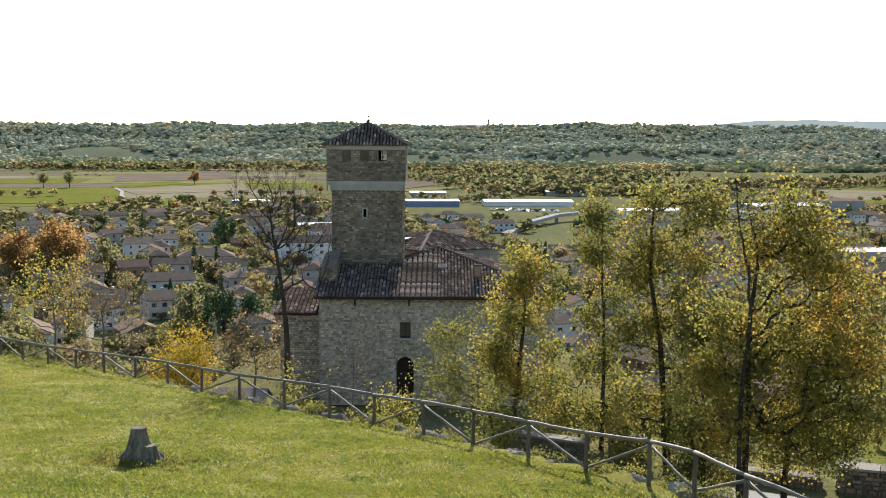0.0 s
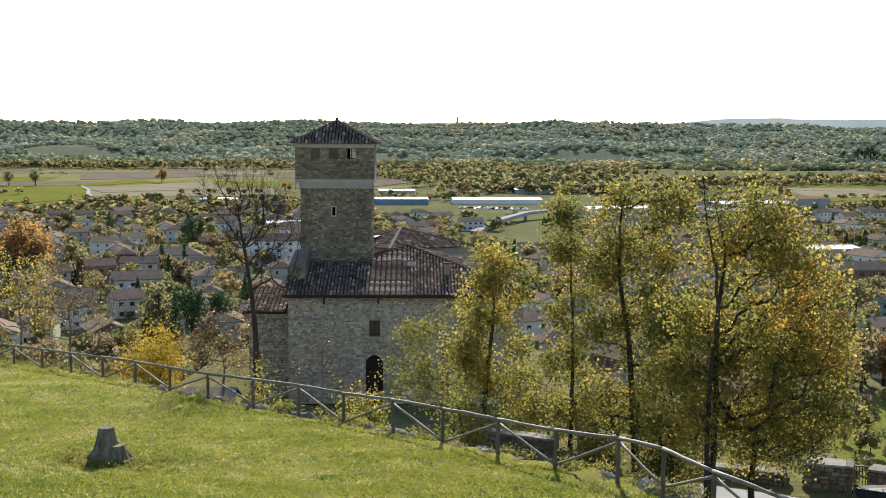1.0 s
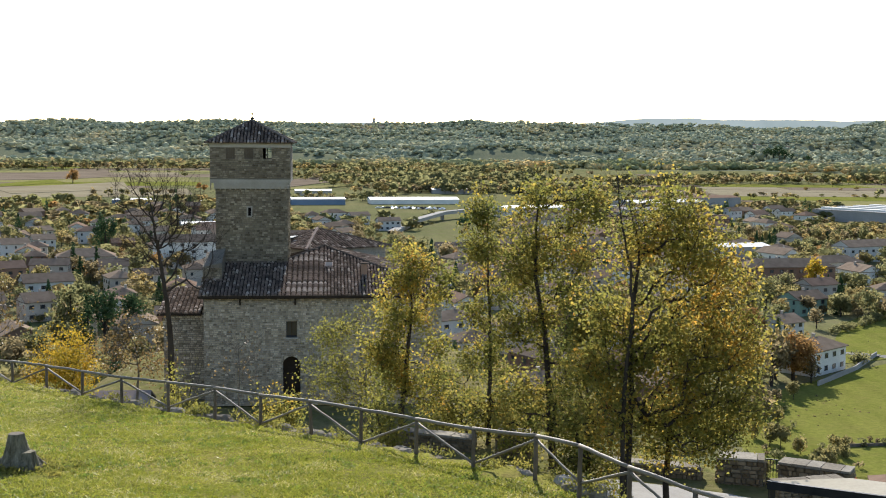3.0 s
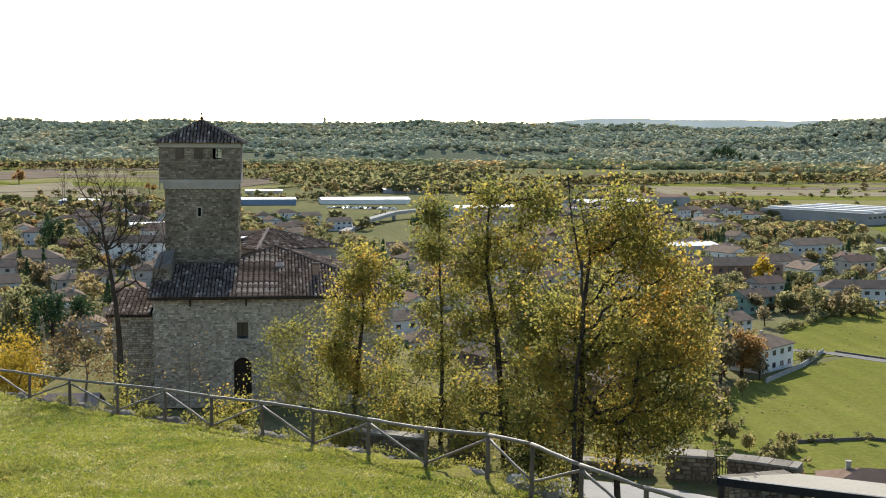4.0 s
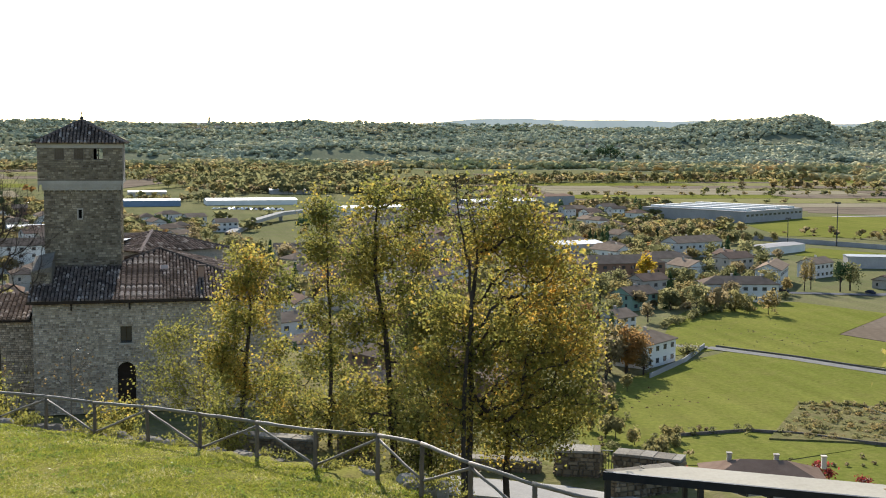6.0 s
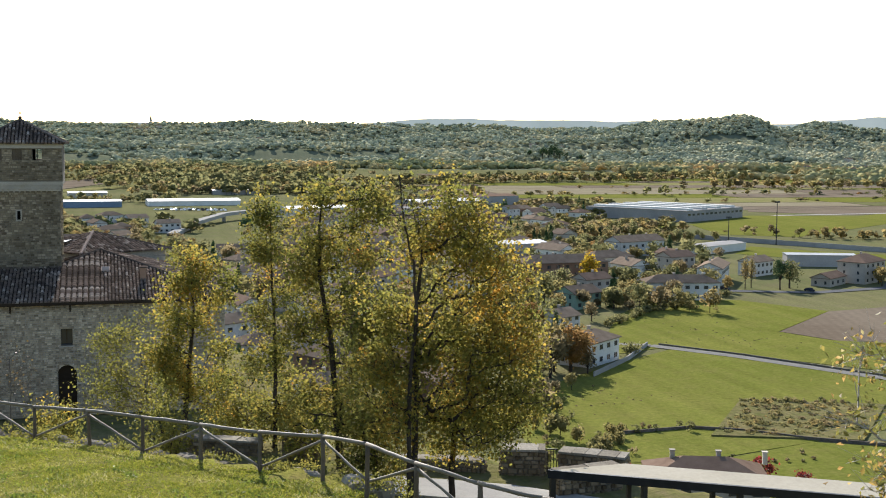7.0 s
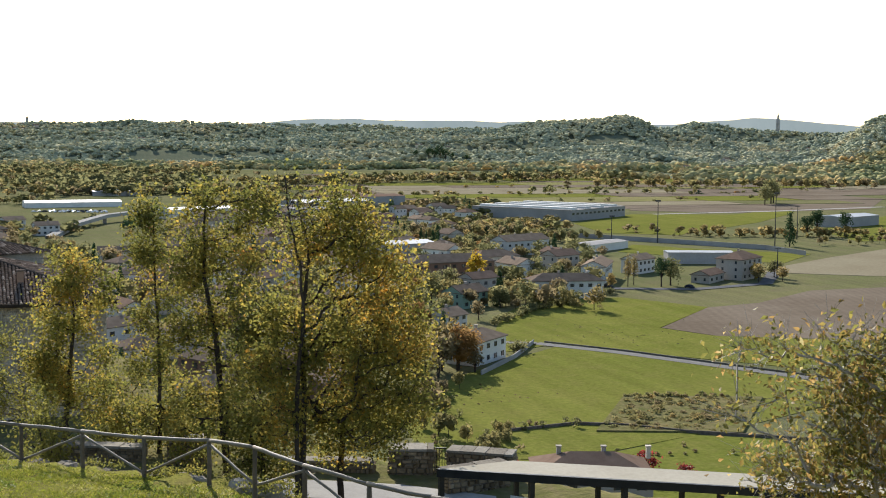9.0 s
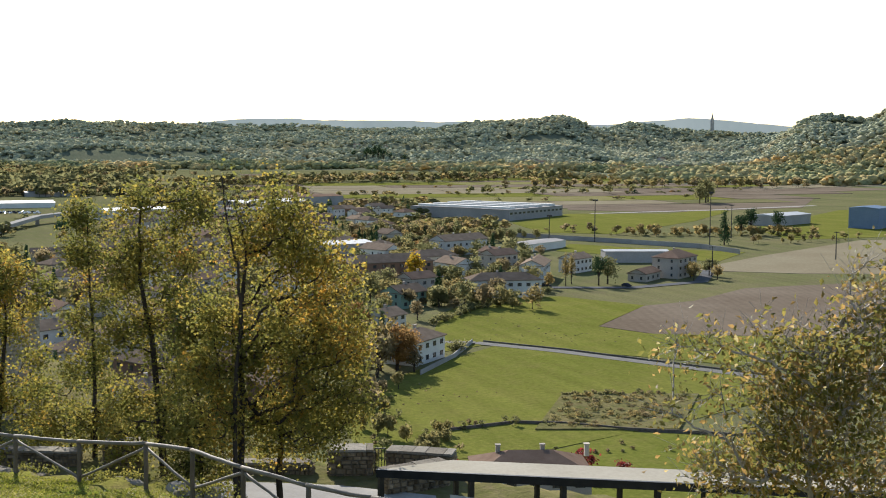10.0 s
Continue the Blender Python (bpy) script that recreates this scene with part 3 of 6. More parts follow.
lobed_tree(19, 6.09, 53, [(0.48, 44.12), (0.39, 45.65), (0.3, 47.17)], [(0.25, 47.17, 1.48, 1.11), (1.99, 46.7, 1.23, 0.98), (-0.5, 45.89, 1.23, 0.86), (2.75, 45.7, 1.23, 0.86)], 240, 36, 0.115, "leaf_green", "low leafy young tree below the fence", 0.1, first=1)
lobed_tree(21, -7.39, 52, [(0.03, 47.26), (0.03, 49.45), (-0.11, 51.14), (-0.33, 52.58), (-0.54, 54.01), (-0.72, 55.2)],
           [(-0.94, 55.67, 1.2, 1.0), (0.09, 54.96, 1.4, 1.3), (-1.3, 53.54, 0.95, 0.95), (1.12, 53.76, 1.1, 1.3), (-0.28, 52.82, 1.3, 1.1), (1.33, 52.32, 0.8, 0.8)], 240, 0, 0, "", "bare dark deciduous tree standing behind the fence", 0.17,
           spread_m=0.4, twigs=5, tip=0.008, first=3, open_k=-1, rise=0.9)
lobed_tree(22, -4.3, 60, [(0.0, 44.0), (0.1, 46.0), (0.05, 47.6)], [(0.0, 47.6, 1.0, 1.2), (-0.6, 46.6, 0.7, 0.9), (0.7, 46.4, 0.7, 0.9)], 50, 2, 0.12, "leaf_brown", "slender bare young tree before the castle wall", 0.06, "bark_grey", spread_m=0.3, first=1, open_k=-1)
lobed_tree(23, -15.8, 62, [(0.0, 46.5), (0.1, 48.5), (-0.1, 50.5)], [(0.0, 50.4, 1.7, 1.4), (-1.2, 49.6, 1.2, 1.1), (1.3, 49.4, 1.2, 1.1)], 150, 7, 0.13, "leaf_brown", "nearly bare grey tree with a few dry leaves", 0.11, "bark_grey", spread_m=0.3, first=1, open_k=-1)
lobed_tree(24, -17.9, 66, [(0.0, 46.0), (0.1, 48.0), (-0.1, 50.0)], [(0.0, 50.4, 1.7, 1.5), (-1.2, 49.4, 1.3, 1.2), (1.3, 49.0, 1.2, 1.2)], 150, 14, 0.13, "leaf_gold", "thin tree with sparse yellowish leaves", 0.11, "bark_grey", spread_m=0.3, first=1, open_k=-1)
lobed_tree(27, -8.9, 66, [(0.0, 44.0), (0.1, 45.5), (-0.1, 47.0)], [(0.0, 47.4, 1.5, 1.2), (-1.3, 46.6, 1.1, 1.0), (1.0, 46.0, 1.0, 1.0)], 130, 14, 0.13, "leaf_brown", "thin brown-leaved tree below the castle wing", 0.11, "bark_grey", spread_m=0.3, first=1, open_k=-1)
near_bush(31, polar(-12.2, 80), 44.9 - polar(-12.2, 80).z, 2.1, 12000, 0.15, "leaf_yellow", "rounded bright yellow autumn tree below the fence", 16)
near_bush(32, polar(-2.6, 44), 48.7 - polar(-2.6, 44).z, 1.2, 3500, 0.11, "leaf_gold", "yellow-green shrub against the low stone wall", 10)
near_bush(33, polar(-7.0, 49), 48.9 - polar(-7, 49).z, 1.0, 1500, 0.11, "leaf_green", "small green shrub behind the low wall", 8)
near_bush(34, polar(2.6, 42), 49.2 - polar(2.6, 42).z, 1.2, 2400, 0.11, "leaf_green", "leafy green shrub below the fence", 8)

# ---- fence ----
# plan of the posts: x, y, ground, top
POSTS = [(-20.7, 56.3, 47.9, 48.7)] + [(-19.02, 54.45, 47.9, 48.77), (-17.34, 52.84, 47.95, 48.86), (-15.63, 51.29, 48.05, 48.98), (-13.98, 49.68, 48.13, 49.1),
         (-12.29, 48.09, 48.27, 49.23), (-10.63, 46.48, 48.4, 49.35), (-8.97, 44.82, 48.5, 49.44), (-7.31, 43.15, 48.57, 49.53), (-5.48, 41.6, 48.66, 49.64),
         (-3.75, 40.02, 48.74, 49.76), (-2.16, 38.24, 48.82, 49.87), (-0.58, 36.57, 48.92, 50.02), (0.92, 34.76, 49.05, 50.16), (2.39, 32.88, 49.2, 50.28),
         (3.75, 30.96, 49.4, 50.44), (5.08, 29.11, 49.65, 50.7), (5.77, 27.09, 49.95, 50.95), (6.35, 24.8, 50.2, 51.06), (7.25, 23.1, 50.15, 51.03), (8.15, 21.7, 50.2, 51.05), (9.1, 20.2, 50.2, 51.1)]
fence = thing("fence", Matrix(), "weathered round-pole wooden fence with slanting braces along the lawn", "fence")
frng = np.random.default_rng(5)


def pole(a, b, r0, r1, sides=9):
    a, b = Vector(a), Vector(b)
    n = 5
    pts = [a.lerp(b, i / n) + Vector(frng.normal(0, 0.006, 3)) for i in range(n + 1)]
    return Geo().tube(pts, [r0 + (r1 - r0) * i / n + frng.normal(0, 0.002) for i in range(n + 1)], sides)


for i, (x, y, zb, zt) in enumerate(POSTS):
    tilt = frng.normal(0, 0.02, 2)
    part("post", pole((x - tilt[0], y - tilt[1], zb - 0.45), (x, y, zt - 0.03), 0.058, 0.052), M["post"], fence, smooth=True)
for i, (p, q) in enumerate(zip(POSTS, POSTS[1:])):
    a, b = Vector((p[0], p[1], p[3])), Vector((q[0], q[1], q[3]))
    d = (b - a).normalized() * 0.05
    part("rail", pole(a - d, b + d, 0.05, 0.044), M["rail"], fence, "grey weathered top rail", smooth=True)
    lo, hi = (q, p) if i % 2 == 0 else (p, q)
    part("brace", pole((hi[0], hi[1], hi[3] - 0.1), (lo[0], lo[1], lo[2] + 0.12), 0.036, 0.034, 7), M["rail"], fence, smooth=True)

# ---- stump ----
stump = thing("tree_stump", Matrix.Translation((-7.65, 30.35, lawn_z(-7.65, 30.35))) @ Matrix.Scale(1.88, 4), "sawn grey tree stump with a lower cut limb in the grass", "stump")
srng = np.random.default_rng(3)


def flared(rings, n=26):
    """rings: (x, y, z, radius, lobe)."""
    g = Geo()
    for x, y, z, r, lobe in rings:
        for j in range(n):
            a = 2 * math.pi * j / n
            rr = r * (1 + lobe * math.sin(5 * a + 0.6) + 0.04 * math.sin(11 * a))
            g.v.append((x + rr * math.cos(a), y + rr * math.sin(a), z))
    for i in range(len(rings) - 1):
        for j in range(n):
            a, b = i * n + j, i * n + (j + 1) % n
            g.f.append([a, b, b + n, a + n])
    g.f.append([(len(rings) - 1) * n + j for j in range(n)])
    return g


body = part("stump_body", flared([(0, 0, -0.15, 0.34, 0.14), (0, 0, 0.04, 0.26, 0.13), (-0.02, 0, 0.16, 0.19, 0.08), (-0.03, 0, 0.3, 0.135, 0.05), (-0.03, 0, 0.46, 0.10, 0.04)]), M["stump"], stump)
part("cut_limb", flared([(0.10, -0.05, -0.1, 0.2, 0.1), (0.11, -0.06, 0.08, 0.15, 0.08), (0.12, -0.07, 0.2, 0.11, 0.05), (0.12, -0.07, 0.24, 0.10, 0.04)]), M["stump"], stump, "lower cut limb with a pale sawn face")


part("sawn_face", flared([(-0.03, 0, 0.458, 0.095, 0.04), (-0.03, 0, 0.466, 0.092, 0.04)]), M["stone_low"], body, "greyish sawn top")
for a in (0.35, 1.5, 2.7, 3.3):
    part("root", Geo().tube([(0.16 * math.cos(a), 0.16 * math.sin(a), 0.14), (0.27 * math.cos(a), 0.27 * math.sin(a), 0.03), (0.40 * math.cos(a + 0.2), 0.40 * math.sin(a + 0.2), -0.05)], [0.06, 0.05, 0.025], 7), M["stump"], body, smooth=True)


# ---- walls of laid stone ----
def m_island(name, cols, rough=0.9, contrast=0.7):
    s = Nodes(name, rough, 0, 0.0)
    geo = s.n("ShaderNodeNewGeometry")
    v = geo.outputs["Position"]
    big, fine = s.noise(v, 0.4, 4), s.noise(v, 6.0, 6, 0.75)
    c = s.ramp(geo.outputs["Random Per Island"], [(i / (len(cols) - 1), k) for i, k in enumerate(cols)])
    c = s.mix(contrast, c, s.ramp(big, [(0.3, (0.5, 0.49, 0.46)), (0.5, (0.88, 0.86, 0.82)), (0.72, (1.15, 1.12, 1.05))]), "MULTIPLY")
    c = s.mix(0.5, c, s.ramp(fine, [(0.3, (0.5, 0.5, 0.5)), (0.65, (1.1, 1.1, 1.1))]), "MULTIPLY")
    s.bump(fine, 0.6, 0.03)
    return s.done(c)


M["tower_stones"] = m_island("tower_stones", [(0.13, 0.105, 0.075), (0.33, 0.275, 0.20), (0.20, 0.165, 0.12), (0.44, 0.375, 0.285), (0.15, 0.12, 0.085), (0.28, 0.235, 0.17)], 0.95, 0.9)
M["facade_stones"] = m_island("facade_stones", [(0.22, 0.18, 0.13), (0.58, 0.485, 0.365), (0.42, 0.345, 0.255), (0.26, 0.21, 0.155), (0.53, 0.44, 0.33), (0.70, 0.60, 0.47)], 0.95, 0.65)
M["rubble"] = m_island("rubble_stones", [(0.13, 0.10, 0.065), (0.30, 0.24, 0.165), (0.20, 0.16, 0.105), (0.38, 0.31, 0.22)], 0.95, 0.7)
# The last, pale tone puts the glints of lit tile ends onto some tiles.
M["tiles"] = m_island("laid_roof_tiles", [(0.111, 0.086, 0.073), (0.189, 0.143, 0.117), (0.085, 0.068, 0.057), (0.150, 0.116, 0.096), (0.215, 0.164, 0.135), (0.163, 0.130, 0.109), (0.442, 0.377, 0.325)], 0.72, 0.6)


def stone_face(rng, width, z0, z1, course, length, holes=(), proud=0.03):
    """Stones laid in courses on a face in the x-z plane that looks to -y."""
    g = Geo()
    z = z0
    while z < z1 - 0.03:
        h = min(course * rng.uniform(0.75, 1.3), z1 - z)
        x = -length * rng.uniform(0, 0.6)
        while x < width:
            w = length * rng.uniform(0.5, 1.6)
            a, b = max(x, 0), min(x + w, width)
            x += w
            if b - a < 0.06:
                continue
            cuts = [(a, b)]
            for hx0, hx1, hz0, hz1 in holes:
                if z + h > hz0 + 0.02 and z < hz1 - 0.02:
                    cuts = [q for c0, c1 in cuts for q in ((c0, min(c1, hx0)), (max(c0, hx1), c1)) if q[1] - q[0] > 0.05]
            for c0, c1 in cuts:
                p, e = proud * rng.uniform(0.3, 1.3), 0.012
                k = rng.uniform(0, 0.035, 4) * (1 + 30 * max(0.0, proud - 0.05))
                g.add([(c0 + e, 0, z + e), (c1 - e, 0, z + e), (c1 - e, 0, z + h - e), (c0 + e, 0, z + h - e),
                       (c0 + e + 0.015 + k[0], -p, z + e + 0.012), (c1 - e - 0.015 - k[1], -p, z + e + 0.012), (c1 - e - 0.015 - k[2], -p, z + h - e - 0.012), (c0 + e + 0.015 + k[3], -p, z + h - e - 0.012)],
                      [(4, 5, 6, 7), (0, 1, 5, 4), (1, 2, 6, 5), (2, 3, 7, 6), (3, 0, 4, 7)])
        z += h
    return g


def wall_core(width, z0, z1, thick, holes=()):
    """A wall with openings that go through it, in the x-z plane, from y=0 to y=thick."""
    xs = sorted({0, width, *[h[0] for h in holes], *[h[1] for h in holes]})
    zs = sorted({z0, z1, *[h[2] for h in holes], *[h[3] for h in holes]})
    g = Geo()
    for a, b in zip(xs, xs[1:]):
        run = None
        for c, d in list(zip(zs, zs[1:])) + [(None, None)]:
            solid = c is not None and not any(h[0] <= (a + b) / 2 <= h[1] and h[2] <= (c + d) / 2 <= h[3] for h in holes)
            if solid:
                run = (run[0], d) if run else (c, d)
            elif run:
                g.box((a, 0, run[0]), (b, thick, run[1]))
                run = None
    return g


def tile_slope(rng, a, b, c, d, pitch=0.3, course=0.42):
    """Barrel tiles in straight columns over the slope with the eave a-b and the top d-c, cut off along its sides."""
    a, b, c, d = map(Vector, (a, b, c, d))
    g = Geo()
    ex = (b - a).normalized()
    n = ex.cross(d - a).normalized()
    if n.z < 0:
        n = -n
    up = n.cross(ex)
    if up.z < 0:
        up = -up
    ln, xd, xc, hd, hc = (b - a).length, (d - a).dot(ex), (c - a).dot(ex), (d - a).dot(up), (c - a).dot(up)
    top = max(hd, hc)
    cols = max(1, int(ln / pitch))
    for i in range(cols):
        x = (i + 0.5) * ln / cols
        h = top
        if xd > 0.05:
            h = min(h, hd * x / xd)
        if ln - xc > 0.05:
            h = min(h, hc * (ln - x) / (ln - xc))
        rows = max(1, round(h / course))
        w = ln / cols * 0.5
        for j in range(rows):
            v0, v1 = h * j / rows, h * min(1, (j + 1.12) / rows)
            o = a + ex * (x + rng.normal(0, 0.012)) + n * rng.uniform(0, 0.025)
            vs = []
            for vv, hgt, wk in ((v0, 0.13, 0.95), (v1, 0.08, 0.78)):
                for f, k in ((-1, 0), (-0.5, 0.85), (0.5, 0.85), (1, 0)):
                    vs.append(tuple(o + up * vv + ex * f * w * wk * 0.9 + n * (hgt * k + 0.012)))
            g.add(vs, [(0, 1, 5, 4), (1, 2, 6, 5), (2, 3, 7, 6), (0, 3, 2, 1)])
    return g


def roof_deck(pts, thick=0.14):
    """A solid sheet under the tiles."""
    n = len(pts)
    return Geo().add([tuple(q) for q in pts] + [(x, y, z - thick) for x, y, z in pts],
                     [list(range(n)), list(range(2 * n - 1, n - 1, -1))] + [[n + i, n + (i + 1) % n, (i + 1) % n, i] for i in range(n)])


def arch(w, z_spring, rise, y0, y1, n=10):
    """The spandrels that close a square-headed hole to a round arch: the wall between the arch and its square head."""
    g = Geo()
    top = z_spring + rise
    for i in range(n):
        a0, a1 = math.pi * i / n, math.pi * (i + 1) / n
        x0, x1 = w / 2 - w / 2 * math.cos(a0), w / 2 - w / 2 * math.cos(a1)
        za, zb = z_spring + rise * math.sin(a0), z_spring + rise * math.sin(a1)
        g.add([(x0, y0, za), (x1, y0, zb), (x1, y0, top), (x0, y0, top), (x0, y1, za), (x1, y1, zb), (x1, y1, top), (x0, y1, top)],
              [(0, 1, 2, 3), (7, 6, 5, 4), (0, 4, 5, 1), (3, 2, 6, 7)])
    return g


# ---- castle ----
crng = np.random.default_rng(8)
castle = thing("castle_hall", Matrix(), "grey stone castle hall with dark tiles and an arched door", "castle")
FY = 88.0
X0, X1, ZB, ZT = -9.0, 8.2, 38.5, 46.45
W = X1 - X0
door = (-3.37 - X0, -2.1 - X0, ZB, 42.12)
win = (-3.12 - X0, -2.33 - X0, 43.5, 44.68)
win2 = (0.75 - X0, 1.15 - X0, 44.0, 44.7)
front = part("front_wall", wall_core(W, ZB, ZT, 0.8, (door, win, win2)), M["mortar_light"], castle, at=Matrix.Translation((X0, FY, 0)))
part("stonework", stone_face(crng, W, ZB, ZT, 0.14, 0.21, (door, win, win2), 0.055), M["facade_stones"], front)
part("door_arch", arch(1.27, 41.5, 0.62, -0.03, 0.5), M["facade_stones"], front, at=Matrix.Translation((door[0], 0, 0)))
part("door_leaf", Geo().box((door[0] - 0.1, 0.5, ZB), (door[1] + 0.1, 0.58, 42.2)), M["old_wood"], front, "dark wooden door leaf")
for w0, w1, za, zb2 in (win, win2):
    wf = part("window", Geo().box((w0, 0.45, za), (w1, 0.5, zb2)), M["glass_dark"], front)
    part("sill", Geo().box((w0 - 0.12, -0.08, za - 0.12), (w1 + 0.12, 0.3, za)), M["plaster"], wf)
    part("window_bar", Geo().box(((w0 + w1) / 2 - 0.03, 0.42, za), ((w0 + w1) / 2 + 0.03, 0.45, zb2)), M["old_wood"], wf)
part("side_wall", Geo().box((X0, FY + 0.8, ZB), (X0 + 0.8, 103, ZT)), M["mortar_light"], castle)
part("side_wall", Geo().box((X1 - 0.8, FY + 0.8, ZB), (X1, 103, ZT)), M["mortar_light"], castle)
part("back_wall", Geo().box((X0 + 0.8, 102.2, ZB), (X1 - 0.8, 103, ZT)), M["mortar_light"], castle)
EV, RG = 46.6, 49.3
ea, eb_, rb = (X0 - 0.35, 87.4, EV), (8.9, 87.4, EV), (-0.4, 97.5, RG)
def on_slope(x, y):
    return (x, y, EV + (RG - EV) * (y - 87.4) / 10.1)


tw_l, tw_r = on_slope(X0 - 0.35, 94.5), on_slope(-3.18, 94.5)
roof = part("roof", roof_deck([ea, eb_, rb, tw_r, tw_l]), M["old_wood"], castle)
part("roof_tiles", tile_slope(crng, ea, on_slope(-3.18, 87.4), tw_r, tw_l, 0.25, 0.37), M["tiles"], roof)
for i in range(7):
    xa, xb = -3.18 + 2.78 * i / 7, -3.18 + 2.78 * (i + 1) / 7
    yt = 94.5 + 3.0 * (i + 0.5) / 7
    part("roof_tiles", tile_slope(crng, on_slope(xa, 87.4), on_slope(xb, 87.4), on_slope(xb, yt), on_slope(xa, yt), 0.25, 0.37), M["tiles"], roof)
part("roof_tiles", tile_slope(crng, on_slope(-0.4, 87.4), eb_, rb, rb, 0.25, 0.37), M["tiles"], roof)
part("inner_roof", roof_deck([tw_r, rb, (-0.4, 104, 48.3), (-3.18, 104, 47.6)]), M["tile"], castle)
hip = part("hip_roof", roof_deck([eb_, (8.9, 106, EV), rb]), M["old_wood"], castle)
part("roof_tiles", tile_slope(crng, eb_, (8.9, 106, EV), (-0.3, 97.6, RG), rb), M["tiles"], hip)
part("back_roof", roof_deck([rb, (8.9, 106, EV), (X0 - 0.35, 106, EV)]), M["tile"], castle)


def ridge(a, b, r=0.14):
    g = Geo()
    a, b = Vector(a), Vector(b)
    n = max(2, int((b - a).length / 0.42))
    for i in range(n):
        g.tube([a.lerp(b, i / n), a.lerp(b, (i + 1.1) / n)], [r * 1.1, r * 0.9], 7)
    return g


part("hip_tiles", ridge(Vector(tw_r) + Vector((0, 0, 0.06)), Vector(rb) + Vector((0, 0, 0.06)), 0.11), M["tile"], roof)
part("hip_tiles", ridge(Vector(rb) + Vector((0, 0, 0.06)), Vector(eb_) + Vector((0, 0, 0.06)), 0.11), M["tile"], roof)
part("eave_board", Geo().box((X0 - 0.35, 87.42, EV - 0.2), (8.9, 87.5, EV - 0.14)), M["old_wood"], roof)
sk_z = EV + 0.267 * (93.2 - 87.4)
light = part("skylight", Geo().box((-0.32, -0.42, 0), (0.32, 0.42, 0.12)), M["tile_ridge"], roof, "small framed skylight", at=Matrix.Translation((-0.03, 93.2, sk_z + 0.06)) @ pose(0, 0, 0, 14.9))
part("pane", Geo().box((-0.25, -0.34, 0.12), (0.25, 0.34, 0.135)), M["asphalt"], light)
for px in (-6.4, -2.45):
    part("beam_end", Geo().box((px - 0.06, 87.75, 45.9), (px + 0.06, 88.0, 46.42)), M["old_wood"], castle)
parapet = part("gable_parapet", Geo().add([(-9.3, 90.6, 45.5), (-7.9, 90.6, 45.5), (-7.9, 93.8, 45.5), (-9.3, 93.8, 45.5), (-9.3, 90.6, 48.4), (-7.9, 90.6, 48.7), (-7.9, 93.8, 49.5), (-9.3, 93.8, 49.2)],
     [(0, 3, 2, 1), (4, 5, 6, 7), (0, 1, 5, 4), (1, 2, 6, 5), (2, 3, 7, 6), (3, 0, 4, 7)]), M["mortar"], castle)
part("stonework", stone_face(crng, 1.4, 46.5, 48.35, 0.15, 0.26, (), 0.05), M["tower_stones"], parapet, at=Matrix.Translation((-9.3, 90.598, 0)))
chim = part("chimney", Geo().box((2.4, 91.2, 46.8), (2.85, 91.65, 48.5)), M["brick"], castle, "reddish brick chimney")
part("chimney_cap", Geo().box((2.32, 91.12, 48.5), (2.93, 91.73, 48.6)), M["tile"], chim)

# tower
tower = thing("castle_tower", Matrix(), "square grey stone tower with a pyramid tile roof and corbelled top", "tower")
TX0, TX1, TY, TD = -8.62, -3.18, 94.0, 5.5
tw = TX1 - TX0
slit = (2.44, 2.68, 51.95, 52.6)
shaft = part("shaft", wall_core(tw, 40, 54.0, 0.9, (slit,)), M["mortar"], tower, at=Matrix.Translation((TX0, TY, 0)))
part("stonework", stone_face(crng, tw, 47.6, 54.0, 0.15, 0.26, (slit,), 0.05), M["tower_stones"], shaft)
for bx in ((slit[0] - 0.1, slit[0]), (slit[1], slit[1] + 0.1)):
    part("slit_frame", Geo().box((bx[0], -0.06, 51.85), (bx[1], 0.3, 52.7)), M["plaster"], shaft)
part("slit_frame", Geo().box((slit[0], -0.06, 52.6), (slit[1], 0.3, 52.7)), M["plaster"], shaft)
part("slit_frame", Geo().box((slit[0], -0.06, 51.85), (slit[1], 0.3, 51.95)), M["plaster"], shaft)
# Near-black sheet stands in for the unlit inside of the slit.
part("slit_dark_sheet", Geo().box((slit[0], 0.5, 51.95), (slit[1], 0.54, 52.6)), M["dark"], shaft)
for sx in (TX0, TX1):
    side = part("shaft_side", Geo().box((sx if sx == TX0 else sx - 0.9, TY + 0.9, 40), (sx + 0.9 if sx == TX0 else sx, TY + TD, 54.0)), M["mortar"], tower)
sidef = stone_face(crng, TD, 47.6, 54.0, 0.18, 0.34, (), 0.055)
part("stonework", sidef, M["tower_stones"], tower, at=Matrix.Translation((TX1, TY, 0)) @ pose(0, 0, 0, 0, 0, 90))
part("shaft_back", Geo().box((TX0 + 0.9, TY + TD - 0.9, 40), (TX1 - 0.9, TY + TD, 54.0)), M["mortar"], tower)
UX0, UX1 = -9.0, -2.94
uw, uy, ud = UX1 - UX0, TY - 0.28, TD + 0.56
holes = tuple((c - 0.33 - UX0, c + 0.33 - UX0, 56.32, 57.12) for c in (-7.45, -6.07, -4.68))
upper = part("upper_wall", wall_core(uw, 54.75, 57.5, 0.6, holes), M["mortar"], tower, at=Matrix.Translation((UX0, uy, 0)))
part("stonework", stone_face(crng, uw, 54.85, 57.16, 0.15, 0.26, holes, 0.05), M["tower_stones"], upper)
part("cornice", Geo().box((-0.05, -0.07, 57.18), (uw + 0.05, 0.0, 57.52)), M["plaster"], upper, "pale plastered cornice")
